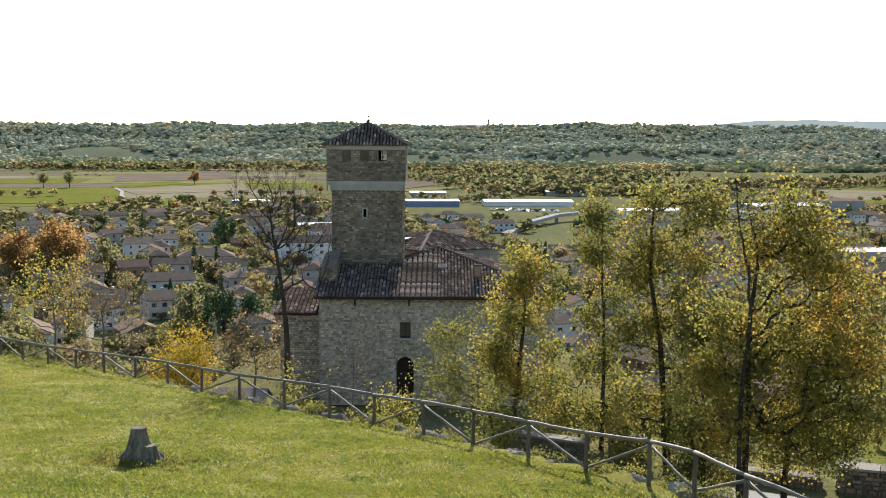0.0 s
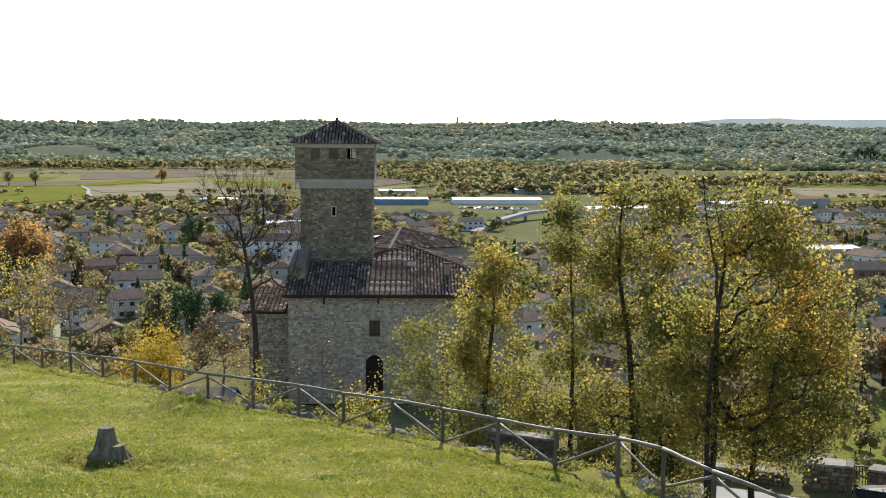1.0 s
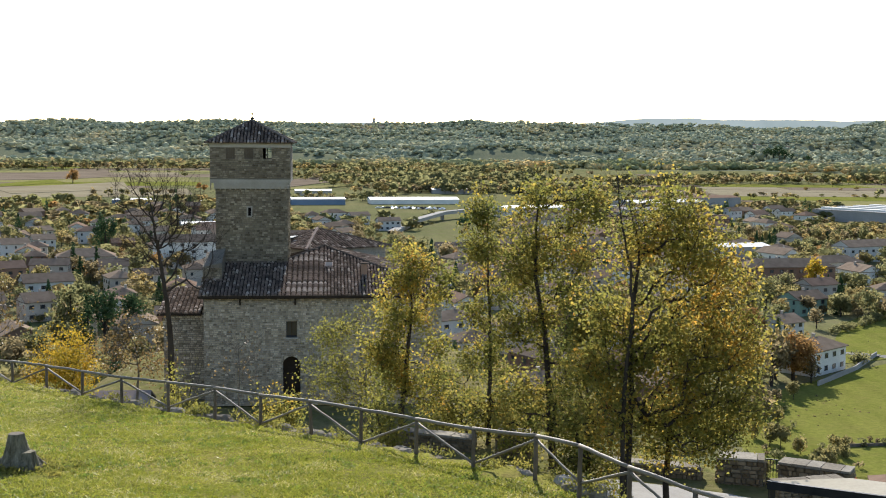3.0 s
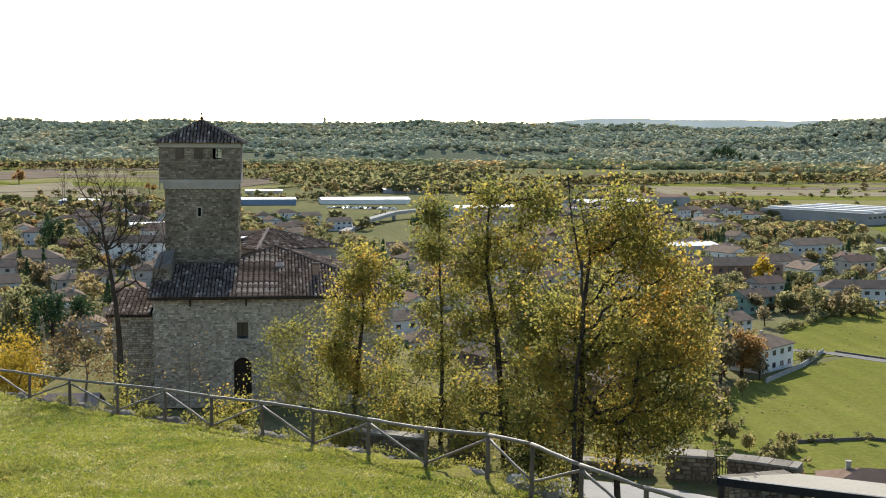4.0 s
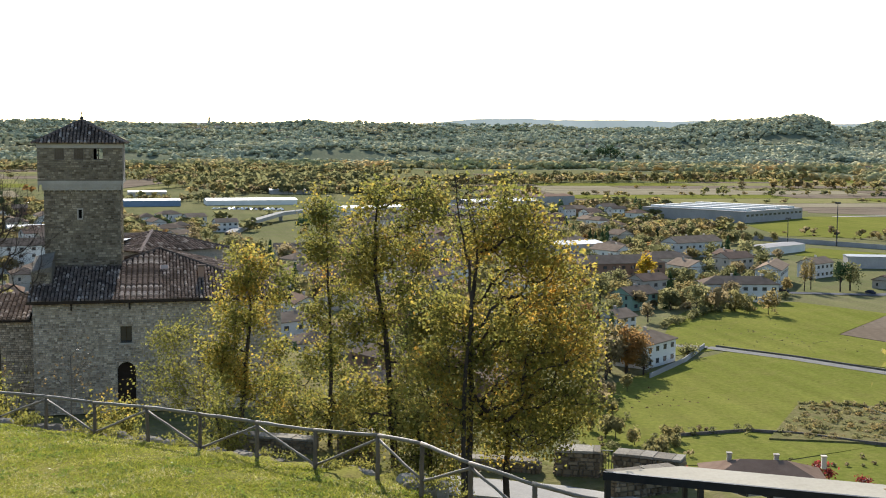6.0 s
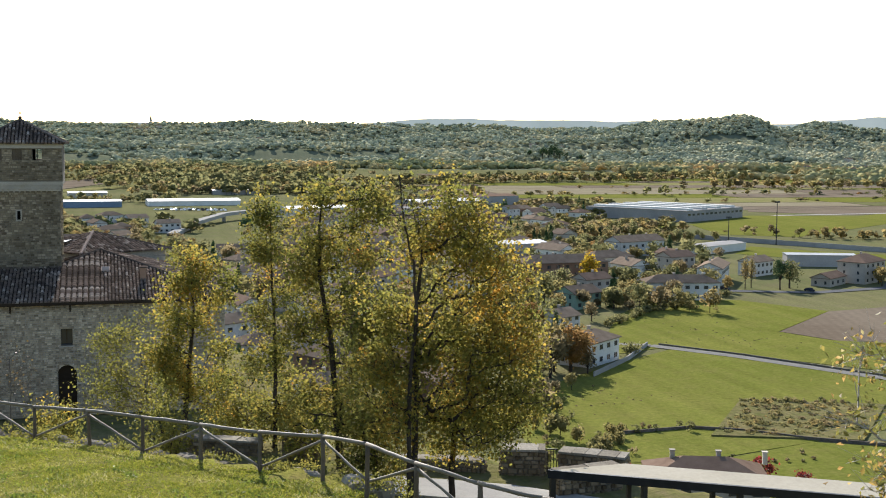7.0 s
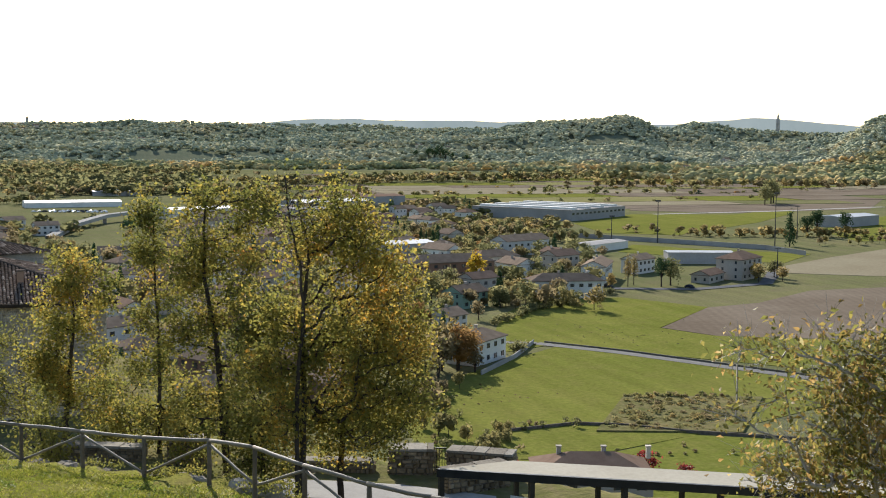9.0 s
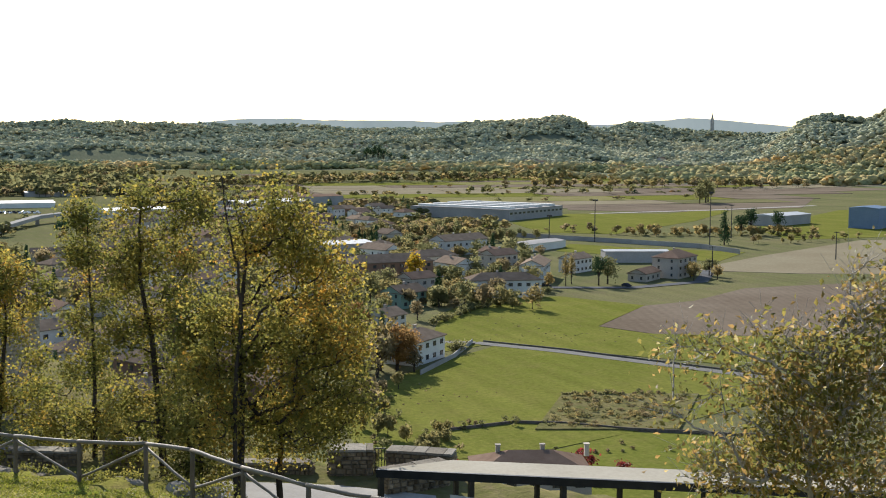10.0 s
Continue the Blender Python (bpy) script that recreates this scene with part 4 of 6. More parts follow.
for k, h in enumerate(holes):
    if k < 2:
        # Boards added to fill two openings, standing in for their dimly lit inside.
        for b in range(4):
            part("shutter_board", Geo().box((h[0] + 0.165 * b + 0.005, 0.1 + 0.01 * (b % 2), h[2]), (h[0] + 0.165 * b + 0.16, 0.14 + 0.01 * (b % 2), h[3])), M["post"], upper)
    else:
        part("opening_post", Geo().box((h[0] + 0.3, 0.3, h[2]), (h[0] + 0.36, 0.36, h[3])), M["old_wood"], upper)
bh = ((holes[2][0] - 0.05, holes[2][1] + 0.05, 56.3, 57.2),)
part("upper_back", wall_core(uw, 54.75, 57.5, 0.6, bh), M["mortar"], tower, at=Matrix.Translation((UX0, uy + ud - 0.6, 0)))
part("upper_side", Geo().box((UX0, uy + 0.6, 54.75), (UX0 + 0.6, uy + ud - 0.6, 57.5)), M["mortar"], tower)
part("upper_side", Geo().box((UX1 - 0.6, uy + 0.6, 54.75), (UX1, uy + ud - 0.6, 57.5)), M["mortar"], tower)
part("upper_floor", Geo().box((UX0 + 0.6, uy + 0.6, 54.6), (UX1 - 0.6, uy + ud - 0.6, 54.9)), M["old_wood"], tower)
# corbel table: little arches under a plain band
band = part("corbel_band", Geo().box((UX0, uy, 54.5), (UX1, uy + ud, 54.75)), M["plaster"], tower, "pale arched corbel table")
ncb = 16
for i in range(ncb):
    cw = uw / ncb
    part("corbel_arch", arch(cw - 0.12, 54.32, 0.17, 0, 0.3, 5), M["plaster"], band, at=Matrix.Translation((UX0 + i * cw + 0.06, uy, 0)))
for i in range(ncb + 1):
    cx = UX0 + i * uw / ncb
    a0, a1 = max(UX0, cx - 0.06), min(UX1, cx + 0.06)
    part("corbel", Geo().add([(a0, uy, 54.5), (a1, uy, 54.5), (a1, uy, 54.2), (a0, uy, 54.2), (a0, TY, 53.95), (a1, TY, 53.95), (a0, TY, 54.5), (a1, TY, 54.5)],
         [(0, 3, 2, 1), (3, 4, 5, 2), (0, 6, 4, 3), (1, 2, 5, 7)]), M["plaster"], band)
part("band_field", Geo().box((TX0 - 0.1, uy + 0.07, 54.05), (TX1 + 0.1, TY - 0.002, 54.498)), M["plaster"], band)
part("band_back", Geo().box((TX0, TY, 54.0), (TX1, TY + TD, 54.5)), M["mortar"], band)
ap = Vector(((UX0 + UX1) / 2, uy + ud / 2, 59.25))
oh = 0.32
cs = [Vector((UX0 - oh, uy - oh, 57.5)), Vector((UX1 + oh, uy - oh, 57.5)), Vector((UX1 + oh, uy + ud + oh, 57.5)), Vector((UX0 - oh, uy + ud + oh, 57.5))]
troof = part("roof", Geo().add([tuple(c) for c in cs] + [tuple(ap)], [(0, 1, 4), (1, 2, 4), (2, 3, 4), (3, 0, 4), (3, 2, 1, 0)]), M["old_wood"], tower)
for i in range(4):
    part("roof_tiles", tile_slope(crng, cs[i], cs[(i + 1) % 4], ap + Vector((0, 0, 0.02)), ap, 0.25, 0.42), M["tiles"], troof)
    part("hip_tiles", ridge(cs[i] + Vector((0, 0, 0.05)), ap + Vector((0, 0, 0.05)), 0.09), M["tile"], troof)
fin = part("finial", Geo().tube([ap, ap + Vector((0, 0, 0.45))], [0.05, 0.03], 8), M["iron"], tower)
part("finial_knob", flared([(ap.x, ap.y, 59.3, 0.02, 0), (ap.x, ap.y, 59.36, 0.13, 0), (ap.x, ap.y, 59.46, 0.15, 0), (ap.x, ap.y, 59.54, 0.04, 0)], 10), M["iron"], fin)
part("finial_vane", Geo().box((ap.x - 0.06, ap.y - 0.02, 59.7), (ap.x + 0.06, ap.y + 0.02, 59.86)), M["iron"], fin)

# house with a pyramid roof behind the hall
back = thing("castle_house", Matrix(), "stone house with a hipped tile roof behind the hall", "house")
bc = [Vector(q) for q in ((-1.9, 99.9, 48.75), (5.3, 103.3, 48.75), (1.0, 112, 48.75), (-7.5, 106.5, 48.75))]
bap = Vector((-1.0, 106.0, 50.05))
part("body", Geo().add([(bap.x + (q.x - bap.x) * 0.92, bap.y + (q.y - bap.y) * 0.92, zz) for zz in (38, 48.7) for q in bc], [(0, 1, 5, 4), (1, 2, 6, 5), (2, 3, 7, 6), (3, 0, 4, 7), (4, 5, 6, 7)]), M["stone_wall"], back)
broof = part("roof", Geo().add([tuple(q) for q in bc] + [tuple(bap)], [(0, 1, 4), (1, 2, 4), (2, 3, 4), (3, 0, 4), (3, 2, 1, 0)]), M["old_wood"], back)
for i in (0, 1, 3):
    part("roof_tiles", tile_slope(crng, bc[i], bc[(i + 1) % 4], bap + Vector((0, 0, 0.02)), bap, 0.26, 0.42), M["tiles"], broof)
part("hip_tiles", ridge(bc[0] + Vector((0, 0, 0.06)), bap + Vector((0, 0, 0.06)), 0.13), M["tile_ridge"], broof, "pale hip tiles")
part("hip_tiles", ridge(bc[1] + Vector((0, 0, 0.06)), bap + Vector((0, 0, 0.06)), 0.11), M["tile"], broof)
bl = part("skylight", Geo().box((-0.6, -0.35, 0), (0.6, 0.35, 0.1)), M["iron"], broof, at=Matrix.Translation((-3.3, 104.0, 49.42)) @ pose(0, 0, 0, 12, -6, -40))
part("pane", Geo().box((-0.52, -0.28, 0.1), (0.52, 0.28, 0.115)), M["steel"], bl)

# low wing on the castle's flank
wing = thing("castle_wing", Matrix(), "lower rough stone wing with a sloping tile roof beside the hall", "house")
part("body", Geo().box((-12.2, 90.5, 38), (-9.05, 96, 44.9)), M["mortar"], wing)
part("stonework", stone_face(crng, 3.15, 38.5, 44.85, 0.15, 0.24, (), 0.05), M["facade_stones"], wing, at=Matrix.Translation((-12.2, 90.498, 0)))
wr = [(-12.6, 90.0, 45.0), (-9.4, 90.0, 45.0), (-9.4, 96.4, 46.2), (-12.6, 96.4, 46.2)]
wroof = part("roof", roof_deck(wr), M["old_wood"], wing)
part("roof_tiles", tile_slope(crng, *wr), M["tiles"], wroof)
low = thing("castle_outhouse", Matrix(), "small lit outhouse with a light roof below the hall", "house")
part("body", Geo().box((-16.6, 82, 36), (-12.6, 86, 39.6)), M["white"], low)
part("roof", roof_deck([(-17, 81.6, 39.6), (-12.2, 81.6, 39.6), (-12.2, 84, 40.6), (-17, 84, 40.6)]), M["tile_ridge"], low)
part("roof_back", roof_deck([(-17, 84, 40.6), (-12.2, 84, 40.6), (-12.2, 86.4, 39.6), (-17, 86.4, 39.6)]), M["tile"], low)


# ---- woods of the far hills and river belt ----
PHI = (1 + 5 ** 0.5) / 2
ICO = np.array([(-1, PHI, 0), (1, PHI, 0), (-1, -PHI, 0), (1, -PHI, 0), (0, -1, PHI), (0, 1, PHI), (0, -1, -PHI), (0, 1, -PHI), (PHI, 0, -1), (PHI, 0, 1), (-PHI, 0, -1), (-PHI, 0, 1)]) / math.hypot(1, PHI)
ICO_F = np.array([(0, 11, 5), (0, 5, 1), (0, 1, 7), (0, 7, 10), (0, 10, 11), (1, 5, 9), (5, 11, 4), (11, 10, 2), (10, 7, 6), (7, 1, 8), (3, 9, 4), (3, 4, 2), (3, 2, 6), (3, 6, 8), (3, 8, 9), (4, 9, 5), (2, 4, 11), (6, 2, 10), (8, 6, 7), (9, 8, 1)])


def leaf_masses(rng, centres, sizes, rough=0.3, keep=0.45):
    """Uneven, gappy leaf masses that let light in; sizes: half width and half height."""
    c, s = np.asarray(centres), np.asarray(sizes)
    k = len(c)
    v = ICO[None] * (1 + rng.uniform(-rough, rough, (k, 12, 1))) + rng.normal(0, 0.08, (k, 12, 3))
    g = Geo()
    g.v = (v * s[:, None, [0, 0, 1]] + c[:, None, :]).reshape(-1, 3)
    f = (ICO_F[None] + 12 * np.arange(k)[:, None, None]).reshape(-1, 3)
    g.f = f[rng.uniform(0, 1, len(f)) < keep]
    return g


def crown_mass(rng, places, per):
    """Far crowns of a closed canopy, each of a few broad leaf masses; places: x, y, z, radius, height."""
    p = np.repeat(np.array(places), per, axis=0)
    k = len(p)
    a, d = rng.uniform(0, 2 * math.pi, k), rng.uniform(0.1, 0.7, k) * p[:, 3]
    w = p[:, 3] * rng.uniform(0.6, 1.0, k)
    c = p[:, :3] + np.stack([np.cos(a) * d, np.sin(a) * d, p[:, 4] * rng.uniform(0.35, 0.85, k)], 1)
    return leaf_masses(rng, c, np.stack([w, w * rng.uniform(0.45, 0.75, k)], 1), 0.33, 0.9)


wrng = np.random.default_rng(20)
far = []
while len(far) < 36000:
    az, r = wrng.uniform(-24, 49), 1500 + 3300 * wrng.uniform(0, 1) ** 0.8
    if len(far) > 30000:
        az, r = wrng.uniform(25, 46), wrng.uniform(2700, 3750)
    edge = 2330 - 620 * smooth01((az - 20) / 14) + 120 * noise.noise((az * 0.4, 2.0, 0))
    x, y = r * math.sin(radians(az)), r * math.cos(radians(az))
    if r < edge or noise.noise((x / 260, y / 200, 5.5)) > (0.42 if r < 3000 else 0.75):
        continue
    far.append((x, y, ground_z(x, y) - 2, wrng.uniform(6, 10.5), wrng.uniform(9, 16) * (1 + 0.4 * noise.noise((x / 90, y / 90, 8.8)))))
tagged(part("woods", crown_mass(wrng, [q for q in far if q[0] ** 2 + q[1] ** 2 < 2600 ** 2], 3), M["woods"], smooth=True), "autumn woods along the edge of the plain", "woods", kind="stuff")
tagged(part("woods", crown_mass(wrng, [q for q in far if q[0] ** 2 + q[1] ** 2 >= 2600 ** 2], 2), M["hazy_hill_woods"], smooth=True), "woods covering the far rolling hills, tinted grey-green for haze", "woods", kind="stuff")


# ---- middle trees: a few kinds built once and set out as copies ----
def plain_tree(seed, height, radius, mat, label, n=700, leaf=0.75, conifer=False, stem=0.22):
    rng = np.random.default_rng(seed)
    t = thing("tree", Matrix(), label, "tree", "trees of the plain")
    g, c = Geo(), []
    g.tube([(0, 0, -0.5), (0.1, 0, height * 0.5), (0, 0.1, height * 0.93)], [radius * 0.07 + 0.08, radius * 0.045 + 0.04, 0.03], 6)
    if conifer:
        for i in range(60):
            f = rng.uniform(0.05, 1)
            a, rr = rng.uniform(0, 6.28), radius * (1 - f) * rng.uniform(0.5, 1) + 0.1
            c.append((math.cos(a) * rr, math.sin(a) * rr, height * (0.08 + 0.92 * f)))
    else:
        for i in range(46):
            d = rng.normal(0, 1, 3)
            d /= np.linalg.norm(d)
            k = rng.uniform(0.45, 1.0) * rng.uniform(0.8, 1.1)
            h0 = height * stem
            q = (d[0] * radius * k, d[1] * radius * k, h0 + (height - h0) * (0.5 + 0.5 * d[2] * k))
            c.append(q)
            if i % 3 == 0:
                g.tube([(0, 0, height * 0.3), (q[0] * 0.5, q[1] * 0.5, q[2] * 0.75), q], [radius * 0.03 + 0.03, 0.05, 0.02], 4, False)
    part("trunk", g, M["bark"], t)
    part("crown", leaf_cloud(rng, c, n, leaf, (radius * 0.17, radius * 0.17, height * 0.06)), M[mat], t)
    return t


KINDS = {
    "green": plain_tree(101, 9, 3.4, "far_green", "rounded dull green tree among the houses"),
    "green2": plain_tree(102, 11, 4.0, "far_green", "full green deciduous tree on the plain", 900),
    "mixed": plain_tree(103, 9, 3.2, "far_mixed", "green tree turning yellow among the houses"),
    "mixed2": plain_tree(104, 7, 3.0, "far_mixed", "low spreading tree turning yellow"),
    "gold": plain_tree(105, 9, 2.8, "far_gold", "golden autumn tree on the plain"),
    "yellow": plain_tree(106, 8, 2.5, "leaf_yellow", "bright yellow autumn tree on the plain"),
    "rust": plain_tree(107, 10, 4.2, "far_rust", "large rust-brown autumn tree", 3200, 0.5),
    "brown": plain_tree(108, 8, 3.0, "far_brown", "dry brown thinning tree", 450),
    "conifer": plain_tree(109, 12, 2.6, "needle", "dark pointed conifer among the houses", 900, 0.6, True),
    "pine": plain_tree(110, 13, 3.6, "needle", "dark spreading conifer among the houses", 900, 0.7, False, 0.4),
    "bush": plain_tree(111, 3.0, 2.2, "far_green", "low rounded green bush", 420, 0.5, False, 0.0),
    "bush2": plain_tree(112, 2.6, 2.2, "far_brown", "low brown thicket bush", 380, 0.45, False, 0.0),
    "red": plain_tree(113, 3.6, 2.1, "leaf_red", "small dark red ornamental tree", 500, 0.4, False, 0.1),
    "poplar": plain_tree(114, 15, 2.2, "far_gold", "tall narrow thinning poplar", 700, 0.6, False, 0.15),
}
trng = np.random.default_rng(77)
first_use = set()


def plant(kind, x, y, scale=1.0, z=None):
    ob = KINDS[kind]
    s = scale * trng.uniform(0.85, 1.18)
    m = Matrix.Translation((x, y, (ground_z(x, y) if z is None else z) - 0.1)) @ pose(0, 0, 0, 0, 0, trng.uniform(0, 360)) @ Matrix.Diagonal((s, s, s * trng.uniform(0.85, 1.15), 1))
    if kind in first_use:
        return copy_thing(ob, m @ Matrix.Diagonal((*[1 / k for k in ob.scale], 1)))
    first_use.add(kind)
    ob.matrix_basis = m
    return ob


# ---- houses ----
PANE = {}


def window_mesh(w, h):
    """A dark pane in a pale frame, on a wall that looks to -y."""
    key = (w, h)
    if key not in PANE:
        PANE[key] = (Geo().box((-w / 2, -0.05, 0), (w / 2, 0.02, h)).mesh("window", M["glass_dark"]),
                     Geo().box((-0.15, -0.08, -0.04), (0.15, 0.0, h + 0.02)).mesh("shutter", M["shutter"]))
    return PANE[key]


def house(x, y, turn, w, d, h, wall="white", roof="roof", label="two-storey house with a tiled roof", hipped=False, cols=4, floors=2, pitch=0.44, chimneys=1, z=None, side_cols=2, shutters=True, group="houses of the town", name="house"):
    """Long side w looks to the camera's side when turn is 0."""
    zz = ground_z(x, y) if z is None else z
    t = thing(name, Matrix.Translation((x, y, zz)) @ pose(0, 0, 0, 0, 0, turn), label, "house", group)
    rise = d / 2 * pitch
    o = 0.5
    gw = Geo()
    a, b = w / 2, d / 2
    gw.add([(-a, -b, -1), (a, -b, -1), (a, b, -1), (-a, b, -1), (-a, -b, h), (a, -b, h), (a, b, h), (-a, b, h), (-a, 0, h + rise), (a, 0, h + rise)],
           [(0, 1, 5, 4), (2, 3, 7, 6), (1, 2, 6, 9, 5), (3, 0, 4, 8, 7)] if not hipped else [(0, 1, 5, 4), (2, 3, 7, 6), (1, 2, 6, 5), (3, 0, 4, 7)])
    walls = part("body", gw, M[wall], t)
    e, lo = 0.25, h - o * pitch
    k = min(a - 0.5, b) if hipped else -o
    A, B = a + o, b + o
    r0, r1 = -a + k, a - k
    top = [(-A, -B, lo), (A, -B, lo), (A, B, lo), (-A, B, lo), (r0, 0, h + rise), (r1, 0, h + rise)]
    vs = [(p[0], p[1], p[2] + e) for p in top] + top
    fs = [(0, 1, 5, 4), (2, 3, 4, 5), (1, 2, 5), (3, 0, 4), (7, 6, 10, 11), (9, 8, 11, 10), (8, 7, 11), (6, 9, 10), (0, 6, 7, 1), (1, 7, 8, 2), (2, 8, 9, 3), (3, 9, 6, 0)]
    if not hipped:
        fs = [q for q in fs if len(q) == 4] + [(1, 5, 11, 7), (5, 2, 8, 11), (0, 6, 10, 4), (4, 10, 9, 3)]
    rf = part("roof", Geo().add(vs, fs), M[roof], t)
    for i in range(chimneys):
        cx, cy = (i - (chimneys - 1) / 2) * w * 0.4 + w * 0.12, d * 0.12
        cz = h + rise * 0.75
        ch = part("chimney", Geo().box((cx - 0.35, cy - 0.35, cz - 0.6), (cx + 0.35, cy + 0.35, cz + 1.3)).box((cx - 0.45, cy - 0.45, cz + 1.3), (cx + 0.45, cy + 0.45, cz + 1.45)), M["cream"], rf)
    fh = h / floors
    wm, sm = window_mesh(0.9, 1.25)
    for fl in range(floors):
        for i in range(cols):
            px = -a + w * (i + 0.5) / cols
            q = part("window", wm, None, walls, at=Matrix.Translation((px, -b, fl * fh + 0.95)))
            if shutters:
                for sx in (-0.62, 0.62):
                    part("shutter", sm, None, q, at=Matrix.Translation((sx, 0, 0)))
        for sgn in (-1, 1):
            for i in range(side_cols):
                py = -b + d * (i + 0.5) / side_cols
                part("window", wm, None, walls, at=Matrix.Translation((sgn * a, py, fl * fh + 0.95)) @ pose(0, 0, 0, 0, 0, 90 * sgn))
    return t


# town in rows, its streets askew to the hill
hrng = np.random.default_rng(40)
taken = []


def free(x, y, r):
    if any((x - a) ** 2 + (y - b) ** 2 < (r + c) ** 2 for a, b, c in taken):
        return False
    taken.append((x, y, r))
    return True


# single buildings that stand out: x, y, turn, w, d, h, wall, roof, label, options
SINGLE = [
    (121.6, 293.5, 39, 16, 9.5, 6.2, "white", "roof", "white three-bay house with a dark tiled roof at the meadow's edge", dict(cols=4, floors=2, side_cols=3, hipped=True)),
    (203, 404, -14, 27, 10, 6.6, "white", "roof", "long white two-storey house with a hipped tile roof", dict(cols=8, hipped=True, chimneys=2)),
    (241, 450, 55, 26, 10, 6.8, "white", "roof", "long white row house with a dark roof", dict(cols=7, chimneys=2)),
    (158, 392, 25, 13, 10, 5.4, "green_wall", "roof", "pale green house with a gabled dark roof", dict(cols=3)),
    (133, 345, 30, 10, 8.5, 4.8, "white", "roof", "white house with a tiled roof among trees", dict(cols=3)),
    (176, 455, 4, 36, 12, 9.5, "brick", "roof", "long brick-coloured apartment block with a hipped roof", dict(cols=9, floors=3, hipped=True, chimneys=2)),
    (258, 565, 20, 30, 12, 7.5, "white", "roof", "long white building with a tiled roof", dict(cols=7, chimneys=2)),
    (215, 500, 10, 22, 11, 6.5, "cream", "roof", "cream two-storey house with a hipped roof", dict(cols=5, hipped=True)),
    (246, 495, 20, 15, 10, 6.5, "cream", "roof_red", "cream house with a reddish roof", dict(cols=4)),
    (302, 437, 31, 19, 12, 8.8, "cream", "roof_red", "three-storey cream apartment house with a red roof", dict(cols=4, floors=3, hipped=True)),
    (272, 470, 30, 14, 9, 6.2, "white", "roof", "white two-storey house with a dark roof", dict(cols=4)),
    (282, 430, 35, 16, 8, 3.4, "cream", "roof_red", "low garage with a tiled roof", dict(cols=3, floors=1, chimneys=0)),
    (90, 169, -20, 18, 11, 6.2, "cream", "roof_red", "house with a reddish-brown tiled roof and pale chimneys", dict(cols=5, chimneys=3, hipped=True, pitch=0.42)),
    (-100, 440, 25, 17, 11, 6.8, "white", "roof", "white two-storey house with a gable roof and shutters", dict(cols=4)),
    (-104, 532, 10, 24, 13, 6.8, "cream", "roof", "broad house with a hipped tile roof", dict(cols=6, hipped=True)),
    (37, 764, 14, 14, 9, 6, "white", "roof", "white building beside the overpass", dict(cols=4)),
    (-62, 545, 5, 30, 12, 12, "white", "roof", "tall white apartment block in the town", dict(cols=6, floors=4)),
    (-25, 600, 5, 34, 14, 9, "white", "roof", "long white apartment block in the town", dict(cols=7, floors=3)),
]
for x, y, turn, w, d, h, wall, rf, label, opt in SINGLE:
    taken.append((x, y, max(w, d) * 0.6))
    house(x, y, turn, w, d, h, wall, rf, label, group="", **opt)
n_h = 0
taken += [(x, y, 16) for x, y in ((36, 700), (45, 745), (56, 798), (68, 830), (80, 858), (94, 876), (108, 893), (130, 903), (150, 912), (190, 921), (74, 1076), (50, 1076), (98, 1076), (409, 843))]
LABELS = {"white": "white rendered town house with a dark tiled roof", "cream": "cream rendered town house with a tiled roof", "brick": "brick-toned town house with a tiled roof"}
for tries in range(4000):
    az = hrng.uniform(-21.5, 27.5)
    r = 215 + 755 * hrng.uniform(0, 1) ** 0.85
    if az > 16 and r < 440 or (az < -6.5 and r < 330) or (az < -8 and r > 900) or (-3 < az < 9 and r > 850) or (1.8 < az < 8 and 590 < r) or (az > 22 and r > 620):
        continue
    x, y = r * math.sin(radians(az)), r * math.cos(radians(az))
    w, d = hrng.uniform(10, 17), hrng.uniform(8.5, 11)
    if not free(x, y, w * 0.78):
        continue
    wall = ("white", "cream", "white", "cream", "brick")[int(hrng.integers(5))]
    house(x, y, float(hrng.choice([8, 20, 100, -70, 30])) + hrng.normal(0, 6), w, d, hrng.choice([5.6, 6.2, 6.8]), wall, "roof" if hrng.uniform() < 0.8 else "roof_red", LABELS[wall],
          hipped=hrng.uniform() < 0.4, cols=3, side_cols=2 if r < 600 else 1, shutters=r < 520, chimneys=1 if r < 700 else 0)
    n_h += 1
    if n_h >= 235:
        break


# ---- sheds and works ----
def works(x, y, turn, w, d, h, wall, roof, label, ribs=0, strip=False, name="warehouse", rise=0.05):
    t = thing(name, Matrix.Translation((x, y, 0)) @ pose(0, 0, 0, 0, 0, turn), label, "warehouse")
    a, b = w / 2, d / 2
    wl = part("body", Geo().box((-a, -b, -1), (a, b, h)), M[wall], t)
    rf = part("roof", Geo().add([(-a - 0.4, -b - 0.4, h), (a + 0.4, -b - 0.4, h), (a + 0.4, b + 0.4, h), (-a - 0.4, b + 0.4, h), (-a - 0.4, 0, h + d * rise), (a + 0.4, 0, h + d * rise)],
                                [(0, 1, 5, 4), (2, 3, 4, 5), (1, 2, 5), (3, 0, 4), (3, 2, 1, 0)]), M[roof], t)
    for i in range(ribs):
        bw = w / ribs
        part("roof_light", Geo().box((-a + bw * (i + 0.3), -b + 3, h - 0.1), (-a + bw * (i + 0.66), b - 3, h + 1.5)), M["white"], rf)
    if strip:
        nwin = int(w / 6)
        wm = window_mesh(3.6, 1.4)[0]
        for i in range(nwin):
            part("window", wm, None, wl, at=Matrix.Translation((-a + w * (i + 0.5) / nwin, -b, h * 0.55)))
    return t


